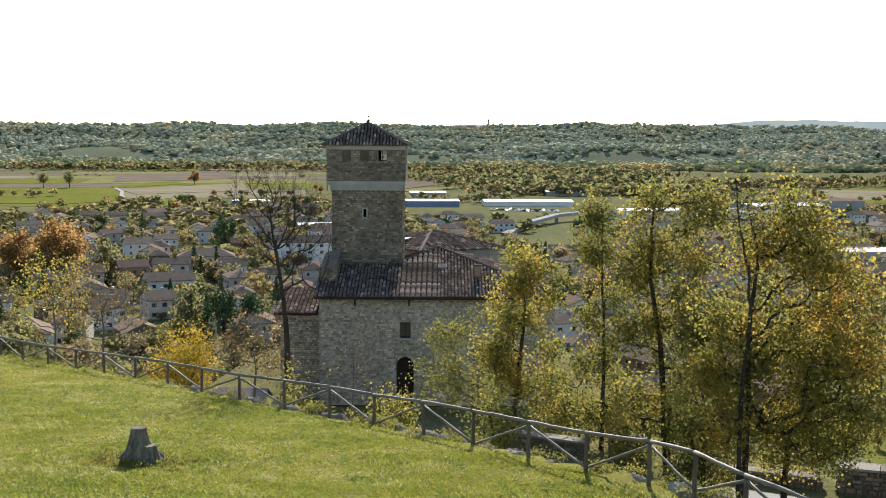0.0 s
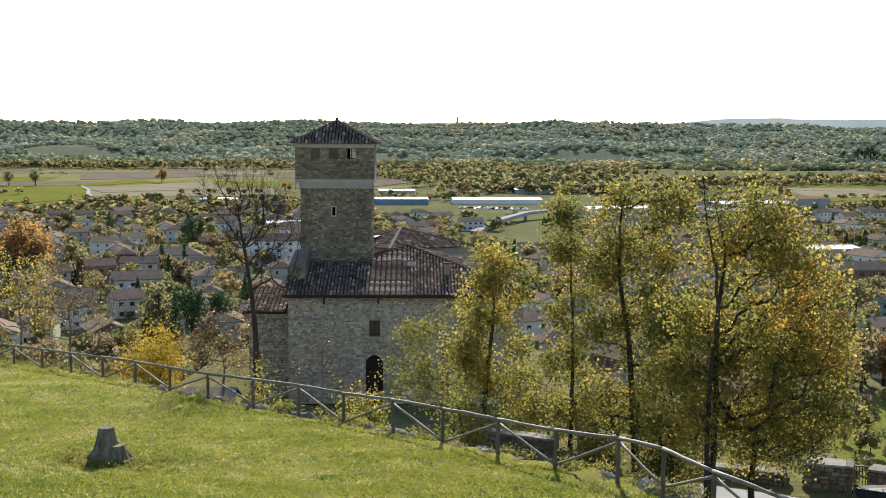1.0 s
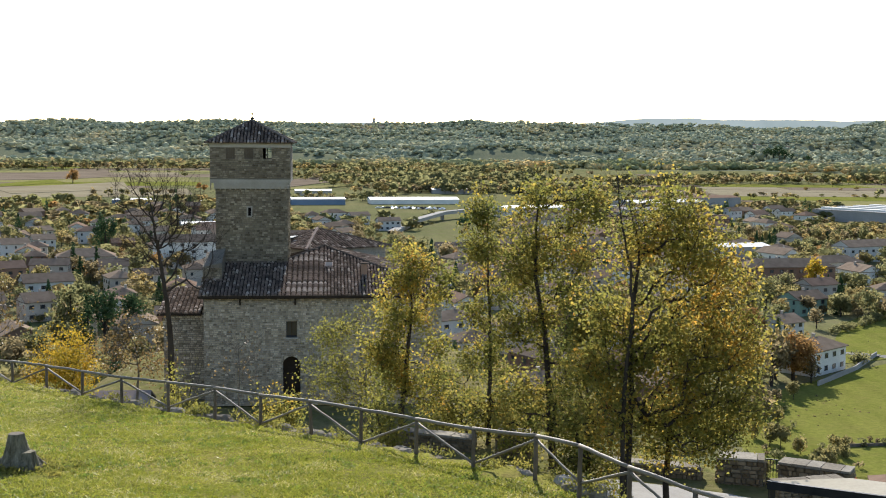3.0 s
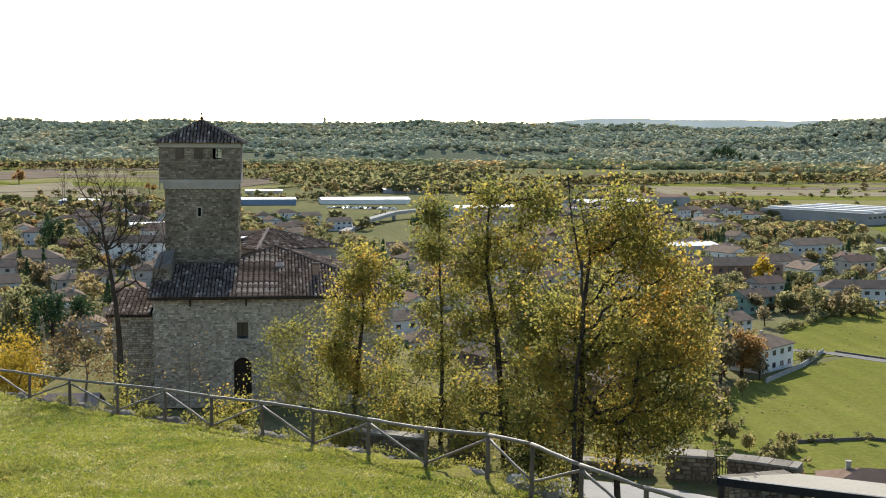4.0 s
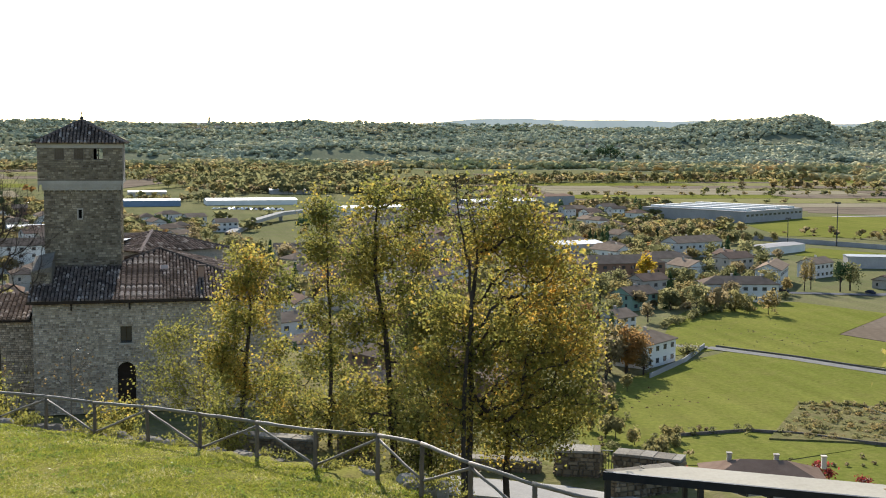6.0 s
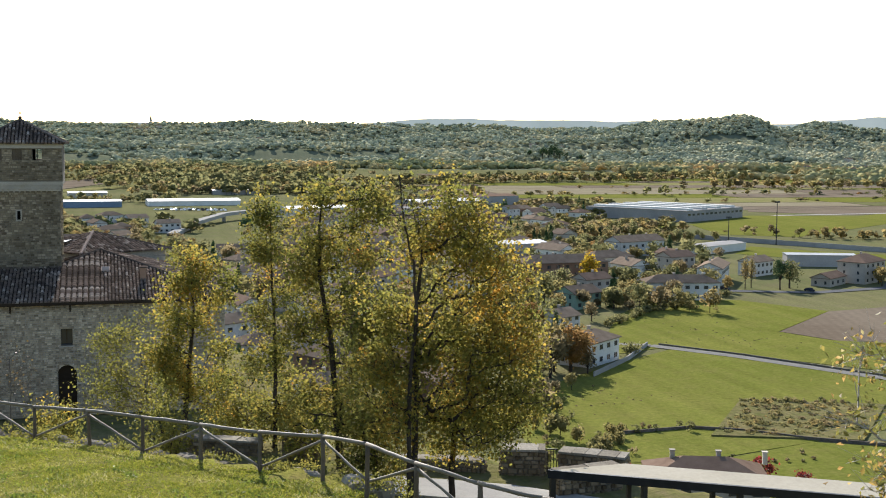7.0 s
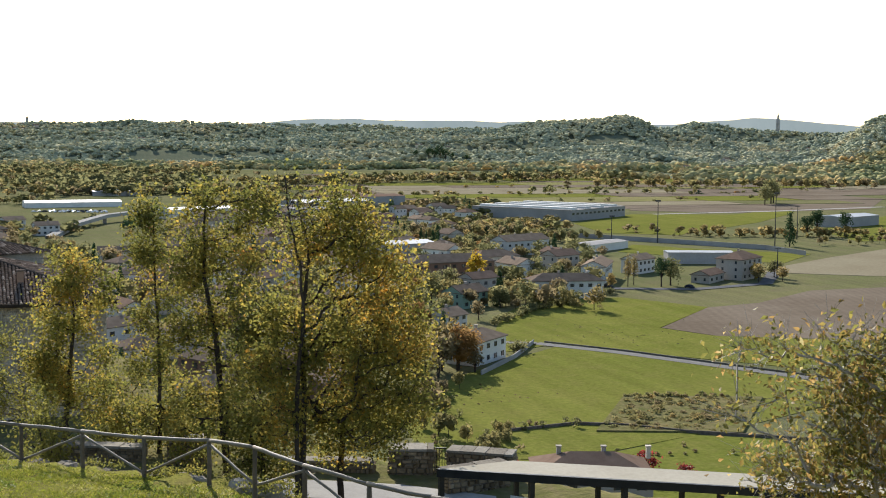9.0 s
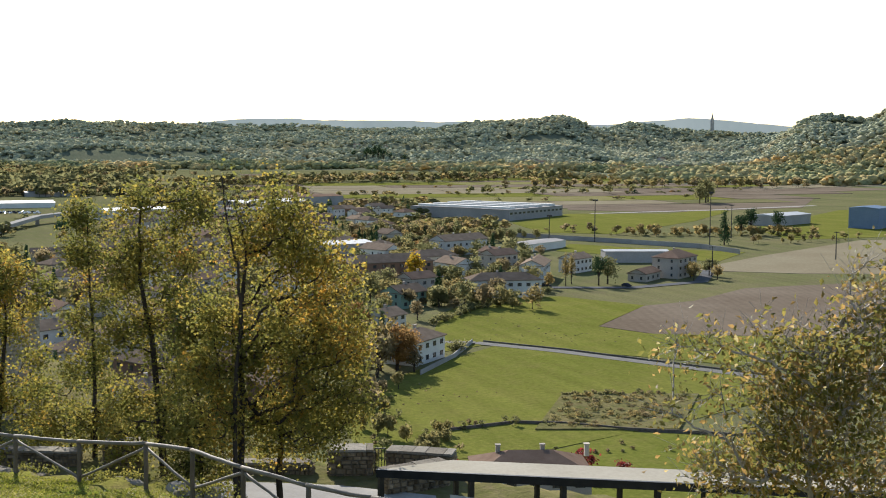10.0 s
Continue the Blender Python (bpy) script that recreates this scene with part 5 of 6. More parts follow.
works(409, 843, 32, 80, 88, 8, "concrete", "concrete", "large grey factory hall with white roof light bands", 4, True, "factory", 0.004)
works(200, 585, 8, 30, 22, 6, "concrete", "steel", "low hall with a pale flat roof")
works(321, 498, -20, 31, 11, 5.5, "concrete", "steel", "sports stand with a pale metal roof")
works(308, 575, 30, 40, 14, 4, "white", "concrete", "low white sports building")
works(565, 690, 22, 48, 22, 7, "concrete", "steel", "dark industrial shed with a pale roof")
works(600, 640, 30, 26, 20, 14, "blue", "blue", "tall blue-clad industrial building")
works(74, 1076, 3, 78, 30, 4.2, "white", "steel", "long white warehouse with a pale roof")
works(-10, 1060, 5, 46, 24, 5, "blue", "steel", "blue industrial shed with a pale roof")
works(-16, 1225, 4, 36, 24, 5, "cream", "steel", "pale industrial hall with a metal roof")
works(131, 1275, 0, 48, 26, 4.5, "concrete", "steel", "far grey hall with a pale roof")
works(-95, 1010, 14, 40, 24, 5, "cream", "steel", "pale industrial hall among trees")
works(-160, 1040, -8, 36, 24, 5, "blue", "steel", "blue-grey industrial shed with a pale roof")
works(-70, 760, 12, 42, 18, 5, "white", "steel", "long white workshop with a pale roof")
works(265, 960, 20, 70, 34, 8, "concrete", "steel", "grey industrial hall with a pale roof")
works(225, 860, 20, 40, 26, 8, "cream", "concrete", "cream industrial hall with a grey roof")
works(310, 1030, 20, 90, 30, 8, "concrete", "roof_red", "long industrial hall with a reddish roof")
works(150, 900, 15, 50, 24, 7, "white", "steel", "white industrial hall with a pale roof")

# ---- fields ----
F, P, E1, E2 = M["field"], M["pale"], M["earth"], M["earth2"]
field([(74, 200), (104, 196), (150, 208), (200, 226), (200, 236), (180, 262), (152, 306), (122, 285), (95, 262), (80, 232)], F, "bright green meadow below the town")
field([(74, 200), (104, 195), (131, 203), (165, 184), (150, 150), (112, 152), (80, 178)], F, "green garden grass behind the red-roofed house")
field([(128, 300), (152, 309), (212, 236), (262, 272), (204, 308), (197, 326), (238, 362), (222, 395), (190, 400), (165, 372), (150, 345)], F, "bright green meadow with a lane along it")
field([(197.6, 326), (237, 361), (262, 366), (303, 390), (350, 389), (390, 385), (330, 330), (264, 273), (205, 307)], E1, "bare brown ploughed field")
field([(312, 560), (342, 597), (358, 568), (403, 519), (358, 482)], F, "green sports pitch")
field([(390, 764), (482, 845), (561, 820), (652, 878), (625, 828), (525, 736), (452, 684), (404, 649), (367, 677)], F, "wide green field beside the factory")
field([(279, 762), (340, 870), (350, 800), (388, 764), (366, 730)], F, "green field before the factory")
field([(517, 661), (730, 815), (786, 818), (551, 573), (480, 576)], F, "green field round the industrial sheds")
field([(560, 985), (652, 940), (806, 1031), (854, 991), (726, 857), (645, 847), (570, 838), (508, 892)], E1, "wide brown ploughed field beyond the road")
field([(322, 455), (360, 425), (420, 400), (600, 520), (520, 560), (400, 500)], E2, "pale bare yard ground")
field([(-420, 1030), (-240, 1000), (-225, 1120), (-300, 1180), (-440, 1180)], F, "green meadow with a winding track")
# long narrow parcels, side by side, out to the woods
frng3 = np.random.default_rng(31)
KINDS_OF_FIELD = [(E1, "brown ploughed field strip"), (E2, "tan stubble field strip"), (P, "pale straw-coloured field strip"), (F, "green field strip on the plain"), (E1, "bare brown field strip"), (M["plain"], "dull green fallow strip"), (E1, "brown ploughed field strip"), (E2, "tan stubble field strip")]


def strips(x0, x1, y0, y1, turn, deep):
    c, sn = math.cos(radians(turn)), math.sin(radians(turn))
    y = y0
    while y < y1:
        dy = frng3.uniform(0.5, 1.3) * deep
        x = x0 + frng3.uniform(0, 60)
        while x < x1:
            dx = frng3.uniform(90, 300)
            mat, lab = KINDS_OF_FIELD[int(frng3.integers(len(KINDS_OF_FIELD)))]
            if frng3.uniform() < 0.93:
                q = [(x + 2, y + 2), (x + dx - 2, y + 2), (x + dx - 2, y + dy - 2), (x + 2, y + dy - 2)]
                field([(a * c - b * sn, a * sn + b * c) for a, b in q], mat, lab)
            if frng3.uniform() < 0.2:
                for i in range(int(dx / 22)):
                    xx, yy = x + frng3.uniform(0, dx), y + frng3.normal(0, 3)
                    HEDGE.append((xx * c - yy * sn, xx * sn + yy * c))
            x += dx
        y += dy


HEDGE = []
strips(-620, 40, 1200, 2280, 9, 150)
strips(620, 1250, 760, 1500, 14, 70)
strips(260, 700, 1010, 1900, -6, 90)
for pts, mat, lab in [([(-397, 1452), (-360, 1635), (-324, 1537), (-374, 1388)], M["field"], "bright green field strip"), ([(-494, 1837), (-378, 2119), (-298, 1764), (-343, 1660), (-434, 1601)], E1, "bare brown field strip"),
                      ([(-369, 1373), (-309, 1465), (-258, 1567), (-216, 1348), (-313, 1239)], E2, "tan stubble field strip"), ([(-53, 1662), (4, 1844), (11, 1608), (-45, 1417)], E1, "brown ploughed field strip"),
                      ([(-45, 1401), (47, 1554), (44, 1463), (-43, 1341)], P, "pale straw-coloured field strip")]:
    field(pts, mat, lab)
field([(-540, 1200), (-470, 1300), (-397, 1372), (-368, 1366), (-327, 1237), (-293, 1126), (-326, 1054), (-430, 1060)], M["field"], "bright green meadow at the edge of the town")


def lane(pts, width, mat, label, name="road", lift=0.2):
    g = Geo()
    pts = [Vector((*q, 0)) for q in pts]
    for i, q in enumerate(pts):
        d = (pts[min(i + 1, len(pts) - 1)] - pts[max(i - 1, 0)]).normalized()
        s = Vector((-d.y, d.x, 0)) * width / 2
        for e in (q + s, q - s):
            g.v.append((e.x, e.y, ground_z(e.x, e.y) + lift))
    for i in range(len(pts) - 1):
        g.f.append([2 * i, 2 * i + 1, 2 * i + 3, 2 * i + 2])
    return tagged(part(name, g, mat), label, "road", kind="structure")


lane([(148, 312), (163, 291), (178, 264), (196, 232)], 4.2, M["lane"], "pale straight lane between the meadows")
lane([(148, 312), (138, 318), (128, 312)], 4.0, M["lane"], "pale lane bending to the white house")
lane([(232, 420), (262, 408), (300, 415), (330, 450)], 6, M["asphalt"], "street round the housing estate")
lane([(500, 840), (620, 850), (760, 880)], 7, M["gravel"], "pale road before the fields")
lane([(-374, 1388), (-344, 1302), (-318, 1202), (-290, 1116), (-275, 1117)], 4, M["gravel"], "pale winding farm track", lift=0.9)

# overpass
over = thing("overpass", Matrix(), "pale concrete road overpass on piers", "bridge")
opts = [(38, 735, 0.6), (56, 798, 3.5), (80, 858, 5), (108, 893, 5.5), (150, 912, 5.5), (230, 930, 5.5)]
g = Geo()
for i, (x, y, z) in enumerate(opts):
    d = (Vector(opts[min(i + 1, 5)]) - Vector(opts[max(i - 1, 0)])).normalized()
    s = Vector((-d.y, d.x, 0)).normalized() * 2.9
    q = Vector((x, y, z))
    g.v += [tuple(q + s + Vector((0, 0, 1))), tuple(q - s + Vector((0, 0, 1))), tuple(q + s - Vector((0, 0, 1.2))), tuple(q - s - Vector((0, 0, 1.2)))]
for i in range(5):
    k = 4 * i
    g.f += [[k, k + 1, k + 5, k + 4], [k + 2, k + 6, k + 7, k + 3], [k, k + 4, k + 6, k + 2], [k + 1, k + 3, k + 7, k + 5]]
part("deck", g, M["gravel"], over)
for (x, y, z) in opts[1:]:
    part("pier", Geo().box((x - 1.2, y - 1.2, -1), (x + 1.2, y + 1.2, z - 1.1)), M["concrete"], over)

# ---- trees of the plain ----
for x, y, k, s in [(-150, 470, "rust", 2.5), (-166, 476, "rust", 2.4), (-139, 500, "green2", 1.4), (-157, 490, "rust", 2.3), (182, 440, "yellow", 1.7), (112, 282, "rust", 1.15), (106, 280, "brown", 1.3), (115, 278, "brown", 0.9), (160, 425, "green2", 1.1), (166, 428, "green2", 1.0),
                   (176, 395, "gold", 1.0), (137, 301, "bush", 1.5), (108, 283, "gold", 1.3), (104, 275, "brown", 1.2), (130, 322, "gold", 0.8), (127, 332, "conifer", 0.6), (150, 360, "brown", 0.9), (134, 352, "green", 0.9), (146, 380, "gold", 0.9), (150, 404, "green2", 0.9), (168, 384, "green", 0.7), (108, 300, "brown", 1.1), (114, 312, "gold", 0.9), (131, 365, "green2", 1.0), (124, 345, "rust", 0.8), (186, 404, "bush", 1.2), (222, 404, "bush", 1.0), (214, 402, "bush", 0.8), (100, 292, "gold", 1.2), (98, 268, "brown", 1.1), (102, 289, "gold", 1.2), (94, 262, "green", 1.1),
                   (254, 420, "pine", 0.95), (260, 423, "green2", 1.15), (241, 424, "poplar", 0.9), (246, 428, "poplar", 1.0), (230, 418, "gold", 0.7), (304, 428, "yellow", 1.0), (318, 434, "green", 0.9),
                   (-60, 330, "pine", 1.5), (-66, 338, "conifer", 1.4), (-54, 340, "pine", 1.3), (-72, 345, "green2", 1.3), (-110, 600, "conifer", 1.7), (-106, 590, "pine", 1.4), (-98, 600, "gold", 1.2),
                   (690, 950, "green2", 2.0), (676, 940, "green2", 1.8), (700, 960, "green2", 2.0), (-310, 1515, "rust", 1.5), (-460, 1400, "green2", 2.0), (-430, 1400, "green2", 1.7), (420, 560, "conifer", 1.5),
                   (470, 610, "pine", 1.2), (482, 616, "pine", 1.1), (498, 610, "pine", 1.0), (84, 187, "red", 1.1), (106, 180, "red", 1.1), (112, 176, "red", 0.8), (103, 184, "red", 0.8), (300, 420, "gold", 0.8), (312, 420, "gold", 0.9)]:
    plant(k, x, y, s)
    taken.append((x, y, 3))
for az, r, sc in ((20.2, 2720, 1.9), (20.5, 2700, 2.3), (20.75, 2710, 2.5), (21.0, 2690, 2.2), (21.3, 2720, 1.8), (19.6, 2740, 1.7), (22.0, 2700, 1.6)):
    q = polar(az, r)
    plant("pine", q.x, q.y, sc)
# the many small trees and hedges of the plain, joined by kind of foliage
GROVE = {k: [] for k in ("leaf_green", "leaf_mixed", "leaf_gold", "leaf_brown", "needle", "leaf_rust")}
SORT = ["leaf_green"] * 9 + ["leaf_mixed"] * 7 + ["leaf_gold"] * 3 + ["leaf_brown"] * 7 + ["needle"] * 2 + ["leaf_rust"]


def sow(x, y, h, w, sort):
    GROVE[sort].append((x, y, ground_z(x, y), h, w))


for x, y in HEDGE:
    h = trng.uniform(1.5, 6)
    sow(x, y, h, h * 0.5 + 0.8, SORT[int(trng.integers(len(SORT)))])
n_t = 0
for tries in range(20000):
    az = trng.uniform(-22, 28.5)
    r = 205 + 895 * trng.uniform(0, 1) ** 0.85
    x, y = r * math.sin(radians(az)), r * math.cos(radians(az))
    if az > 16.5 and r < 415 or (-3 < az < 9 and r > 860) or (1.8 < az < 8 and r > 640 and trng.uniform() < 0.8) or (az > 23.5 and r > 640) or (az < -8 and r > 985) or noise.noise((x / 60, y / 60, 7.7)) < -0.28:
        continue
    if any((x - a) ** 2 + (y - b) ** 2 < (c * 0.72 + 0.5) ** 2 for a, b, c in taken):
        continue
    sort = SORT[int(trng.integers(len(SORT)))]
    h = float(trng.choice([2.0, 3.0, 4.5, 6.5, 9.0])) * trng.uniform(0.8, 1.2)
    sow(x, y, h * (1.35 if sort == "needle" else 1), h * (0.34 if sort == "needle" else 0.45) + 0.5, sort)
    n_t += 1
    if n_t >= 3900:
        break
KIND_SORT = {"green": "leaf_green", "green2": "leaf_green", "mixed": "leaf_mixed", "mixed2": "leaf_mixed", "gold": "leaf_gold", "poplar": "leaf_gold", "brown": "leaf_brown", "bush": "leaf_green", "bush2": "leaf_brown", "rust": "leaf_rust"}
KIND_H = {"green": 9, "green2": 11, "mixed": 9, "mixed2": 7, "gold": 9, "poplar": 15, "brown": 8, "bush": 3, "bush2": 2.6, "rust": 10}


def row(p, q, n, kinds, s=1.0, jitter=3.0):
    for i in range(n):
        f = (i + trng.uniform(0.1, 0.9)) / n
        x, y = p[0] + (q[0] - p[0]) * f + trng.normal(0, jitter), p[1] + (q[1] - p[1]) * f + trng.normal(0, jitter)
        k = kinds[int(trng.integers(len(kinds)))]
        h = KIND_H[k] * s * trng.uniform(0.65, 1.15)
        sow(x, y, h, h * (0.18 if k == "poplar" else 0.62 if "bush" in k else 0.38), KIND_SORT[k])


row((151, 349), (181, 378), 34, ["bush"], 0.95, 1.2)
row((181, 378), (201, 387), 16, ["bush"], 0.9, 1.2)
row((250, 640), (350, 725), 130, ["brown", "green", "mixed", "brown", "bush2", "gold"], 1.1, 10)
row((240, 600), (330, 640), 60, ["mixed", "brown", "green", "green"], 0.9, 9)
row((400, 640), (520, 600), 80, ["gold", "mixed2", "bush", "gold"], 0.8, 6)
row((440, 560), (560, 560), 20, ["mixed2", "brown", "bush"], 0.8, 6)
row((380, 690), (420, 640), 10, ["bush2", "brown"], 0.8, 4)
row((520, 1180), (760, 1150), 20, ["green", "mixed2", "bush"], 1.2, 14)
row((320, 1160), (460, 1150), 10, ["gold", "mixed2"], 1.2, 10)
row((260, 1080), (330, 1060), 12, ["poplar", "gold", "green"], 1.2, 8)
row((-470, 1190), (-380, 1185), 12, ["green", "brown", "mixed"], 1.1, 10)
row((-230, 1190), (-150, 1195), 14, ["green2", "bush", "brown", "mixed"], 1.1, 10)
row((-150, 1300), (-40, 1290), 8, ["gold", "rust"], 1.2, 10)
row((60, 1300), (280, 1290), 300, ["mixed", "brown", "green2", "mixed", "brown", "green", "gold"], 1.35, 26)
row((60, 1450), (240, 1560), 460, ["green2", "green", "mixed", "brown", "mixed", "green2"], 1.5, 40)
row((-300, 985), (-60, 970), 70, ["mixed", "green2", "gold", "brown"], 1.2, 14)
row((-200, 900), (-50, 920), 60, ["mixed", "green2", "brown", "gold"], 1.0, 20)
row((-70, 1110), (60, 1140), 40, ["mixed", "green2", "brown"], 1.0, 14)
row((700, 1330), (1050, 1240), 90, ["gold", "mixed", "brown"], 1.6, 20)
row((60, 1800), (300, 1950), 420, ["mixed", "brown", "mixed", "green2", "gold"], 1.6, 55)
row((-120, 1750), (60, 1700), 120, ["brown", "mixed", "green2"], 1.2, 40)
row((330, 1500), (900, 1650), 300, ["mixed", "brown", "green2", "gold"], 1.5, 40)
row((-760, 2200), (200, 2160), 420, ["green2", "mixed", "gold", "brown"], 1.6, 40)
field([(114, 212), (136, 240), (165, 228), (141, 201)], M["slope"], "rough weedy plot overgrown with scrub", lift=0.42 - 0.004 * len(PARCELS))
# scrub patch in the meadow, and garden shrubs behind the red-roofed house
for i in range(420):
    f, k = trng.uniform(0, 1), trng.uniform(0, 1)
    x = (116 + 21 * f) * (1 - k) + (139 + 24 * f) * k + trng.normal(0, 0.8)
    y = (213 + 25 * f) * (1 - k) + (203 + 24 * f) * k + trng.normal(0, 0.8)
    h = 0.35 + 1.3 * trng.uniform(0, 1) ** 2.5
    sow(x, y, h, h * 0.7 + 0.25, ["leaf_brown", "leaf_mixed", "leaf_gold", "leaf_mixed", "leaf_green"][int(trng.integers(5))])
row((136, 239), (158, 231), 30, ["bush", "bush2"], 0.5, 0.7)
row((88, 206), (98, 219), 10, ["bush", "mixed2"], 0.5, 1.2)
row((98, 219), (114, 220), 7, ["bush", "bush2"], 0.7, 1.5)
row((78, 195), (92, 205), 14, ["bush", "bush2", "mixed2"], 0.6, 2.5)
row((104, 196), (128, 190), 14, ["bush2", "bush"], 0.4, 3)
row((70, 190), (84, 225), 16, ["bush", "mixed2", "bush2"], 0.7, 3)
row((84, 226), (98, 260), 12, ["bush", "brown", "mixed2"], 0.8, 3)
for i in range(26):
    x, y = 108 + trng.normal(0, 9), 252 + trng.normal(0, 9)
    sow(x, y, trng.uniform(0.15, 0.3), trng.uniform(0.15, 0.4), "leaf_brown")
for i in range(60):
    x, y = 178 + trng.normal(0, 12), 325 + trng.normal(0, 14)
    sow(x, y, trng.uniform(0.15, 0.3), trng.uniform(0.2, 0.6), "leaf_green")


def grove(rng, trees, mat, label, conifer=False):
    """Many trees: uneven leaf masses, the nearer ones clad in loose leaves that face outwards."""
    cs, ls, ns, mc, ms = [], [], [], ([], []), ([], [])
    stems = Geo()
    for x, y, z, h, w in trees:
        r = math.hypot(x, y)
        n = 6 if h > 3 else 3
        if r > 760:
            n, w = 5, w * 1.5
        d = rng.normal(0, 1, (n, 3))
        d *= rng.uniform(0.45, 0.95, (n, 1)) / np.linalg.norm(d, axis=1)[:, None]
        half = np.full((n, 1), 0.5)
        if conifer:
            f = (np.arange(n)[:, None] + 0.3) / n
            d = np.concatenate([d[:, :2] * (1 - f) * 0.5, f * 1.8 - 0.85], 1)
            half = 0.75 * (1.05 - f)
        low = 0.14 * h if h > 4 and not conifer else 0.0
        c = np.array([x, y, z + low + (h - low) * 0.5]) + d * [w * 0.62, w * 0.62, (h - low) * (0.5 if conifer else 0.3)]
        sz = np.concatenate([half * w * rng.uniform(0.8, 1.25, (n, 1)), np.full((n, 1), (h - low) * (0.17 if conifer else 0.23))], 1)
        k = 0 if r < 760 else 1
        mc[k].append(c)
        ms[k].append(sz)
        if r < 760:
            k = int(min(60, max(12, h * 8)) * (1.0 if r < 450 else 0.6))
            o = rng.normal(0, 1, (n, k, 3))
            o /= np.linalg.norm(o, axis=2)[:, :, None]
            cs.append((c[:, None] + o * sz[:, None, [0, 0, 1]] * rng.uniform(0.85, 1.3, (n, k, 1))).reshape(-1, 3))
            ns.append((o + rng.normal(0, 0.35, o.shape)).reshape(-1, 3))
            ls.append(np.full(n * k, 0.16 + 0.028 * min(h, 9) + (0.1 if r > 450 else 0)))
        stems.tube([(x, y, z - 0.3), (x, y, z + h * 0.7)], [0.03 * h * 0.5 + 0.04, 0.04], 4, False)
    t = thing("grove", Matrix(), label, "trees", kind="stuff")
    for k, keep in ((0, 0.22), (1, 0.5)):
        if mc[k]:
            part("leaf_mass", leaf_masses(rng, np.concatenate(mc[k]), np.concatenate(ms[k]), 0.35, keep), M[mat], t, smooth=True)
    if cs:
        c, s, nrm = np.concatenate(cs), np.concatenate(ls)[:, None], np.concatenate(ns)
        n = len(c)
        d = np.cross(nrm, rng.normal(0, 1, (n, 3)))
        d /= np.linalg.norm(d, axis=1)[:, None]
        w = np.cross(d, nrm)
        w /= np.linalg.norm(w, axis=1)[:, None]
        g = Geo()
        g.v = np.stack([c - d * s, c + w * s * 0.75, c + d * s, c - w * s * 0.75], 1).reshape(-1, 3)
        g.f = np.arange(n)[:, None] * 4 + [0, 1, 2, 3]
        part("foliage", g, M[mat], t)
    part("stem_mass", stems, M["bark"], t)


GL = {"leaf_green": "dull green garden trees and hedges", "leaf_mixed": "garden trees turning yellow-green", "leaf_gold": "golden autumn trees across the plain", "leaf_brown": "brown thinning trees and thickets",
      "needle": "dark conifers among the town houses", "leaf_rust": "rust-coloured trees across the plain"}
for k, trees in GROVE.items():
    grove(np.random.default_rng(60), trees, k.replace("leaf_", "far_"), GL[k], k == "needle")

# field walls of stone, coloured dark for the shade on their backlit faces
fw = thing("field_wall", Matrix(), "low stone field wall across the meadow, darkened as if backlit", "wall")
FW = [(85, 197), (89, 208), (96, 218), (113, 219), (122, 214), (131, 205), (148, 193), (165, 184)]
for (x0, y0), (x1, y1) in zip(FW, FW[1:]):
    d = math.hypot(x1 - x0, y1 - y0)
    part("wall_run", Geo().box((0, -0.16, -0.5), (d, 0.16, 0.7), Matrix.Translation((x0, y0, 0)) @ pose(0, 0, 0, 0, 0, math.degrees(math.atan2(y1 - y0, x1 - x0)))), M["bark_grey"], fw)
lw = thing("lane_wall", Matrix(), "pale low wall along the straight lane", "wall")
LW = [(151, 313), (166, 292), (181, 265), (199, 233)]
for (x0, y0), (x1, y1) in zip(LW, LW[1:]):
    d = math.hypot(x1 - x0, y1 - y0)
    part("wall_run", Geo().box((0, -0.15, -0.3), (d, 0.15, 0.55), Matrix.Translation((x0, y0, 0)) @ pose(0, 0, 0, 0, 0, math.degrees(math.atan2(y1 - y0, x1 - x0)))), M["mortar"], lw)


gw2 = thing("garden_wall", Matrix(), "grey plastered garden wall beside the white house", "wall")
for (x0, y0), (x1, y1) in (((147, 312), (132, 292)), ((132, 292), (115, 274))):
    d = math.hypot(x1 - x0, y1 - y0)
    part("wall_run", Geo().box((0, -0.15, -0.3), (d, 0.15, 1.3), Matrix.Translation((x0, y0, 0)) @ pose(0, 0, 0, 0, 0, math.degrees(math.atan2(y1 - y0, x1 - x0)))), M["concrete"], gw2)


# poles and masts
def mast(x, y, h, label, lamps=False):
    t = thing("floodlight_mast" if lamps else "utility_pole", Matrix.Translation((x, y, 0)), label, "mast" if lamps else "pole")
    part("shaft", Geo().tube([(0, 0, -0.5), (0, 0, h)], [0.32, 0.18], 8), M["iron"], t)
    part("arm", Geo().box((-1.6, -0.12, h - 0.5), (1.6, 0.12, h - 0.25)), M["iron"], t)
    if lamps:
        for i in range(4):
            part("lamp", Geo().box((-1.5 + i * 0.85, -0.35, h - 0.2), (-0.95 + i * 0.85, 0.1, h + 0.5)), M["iron"], t)


mast(362, 604, 24, "tall dark floodlight mast beside the pitch", True)
mast(405, 553, 30, "tall dark floodlight mast at the pitch corner", True)
mast(330, 600, 16, "dark floodlight mast behind the pitch", True)
mast(318, 432, 13, "dark wooden utility pole at the street")
mast(455, 600, 20, "thin lattice-like power pole beside the field")
mast(420, 470, 14, "dark utility pole at the yard")

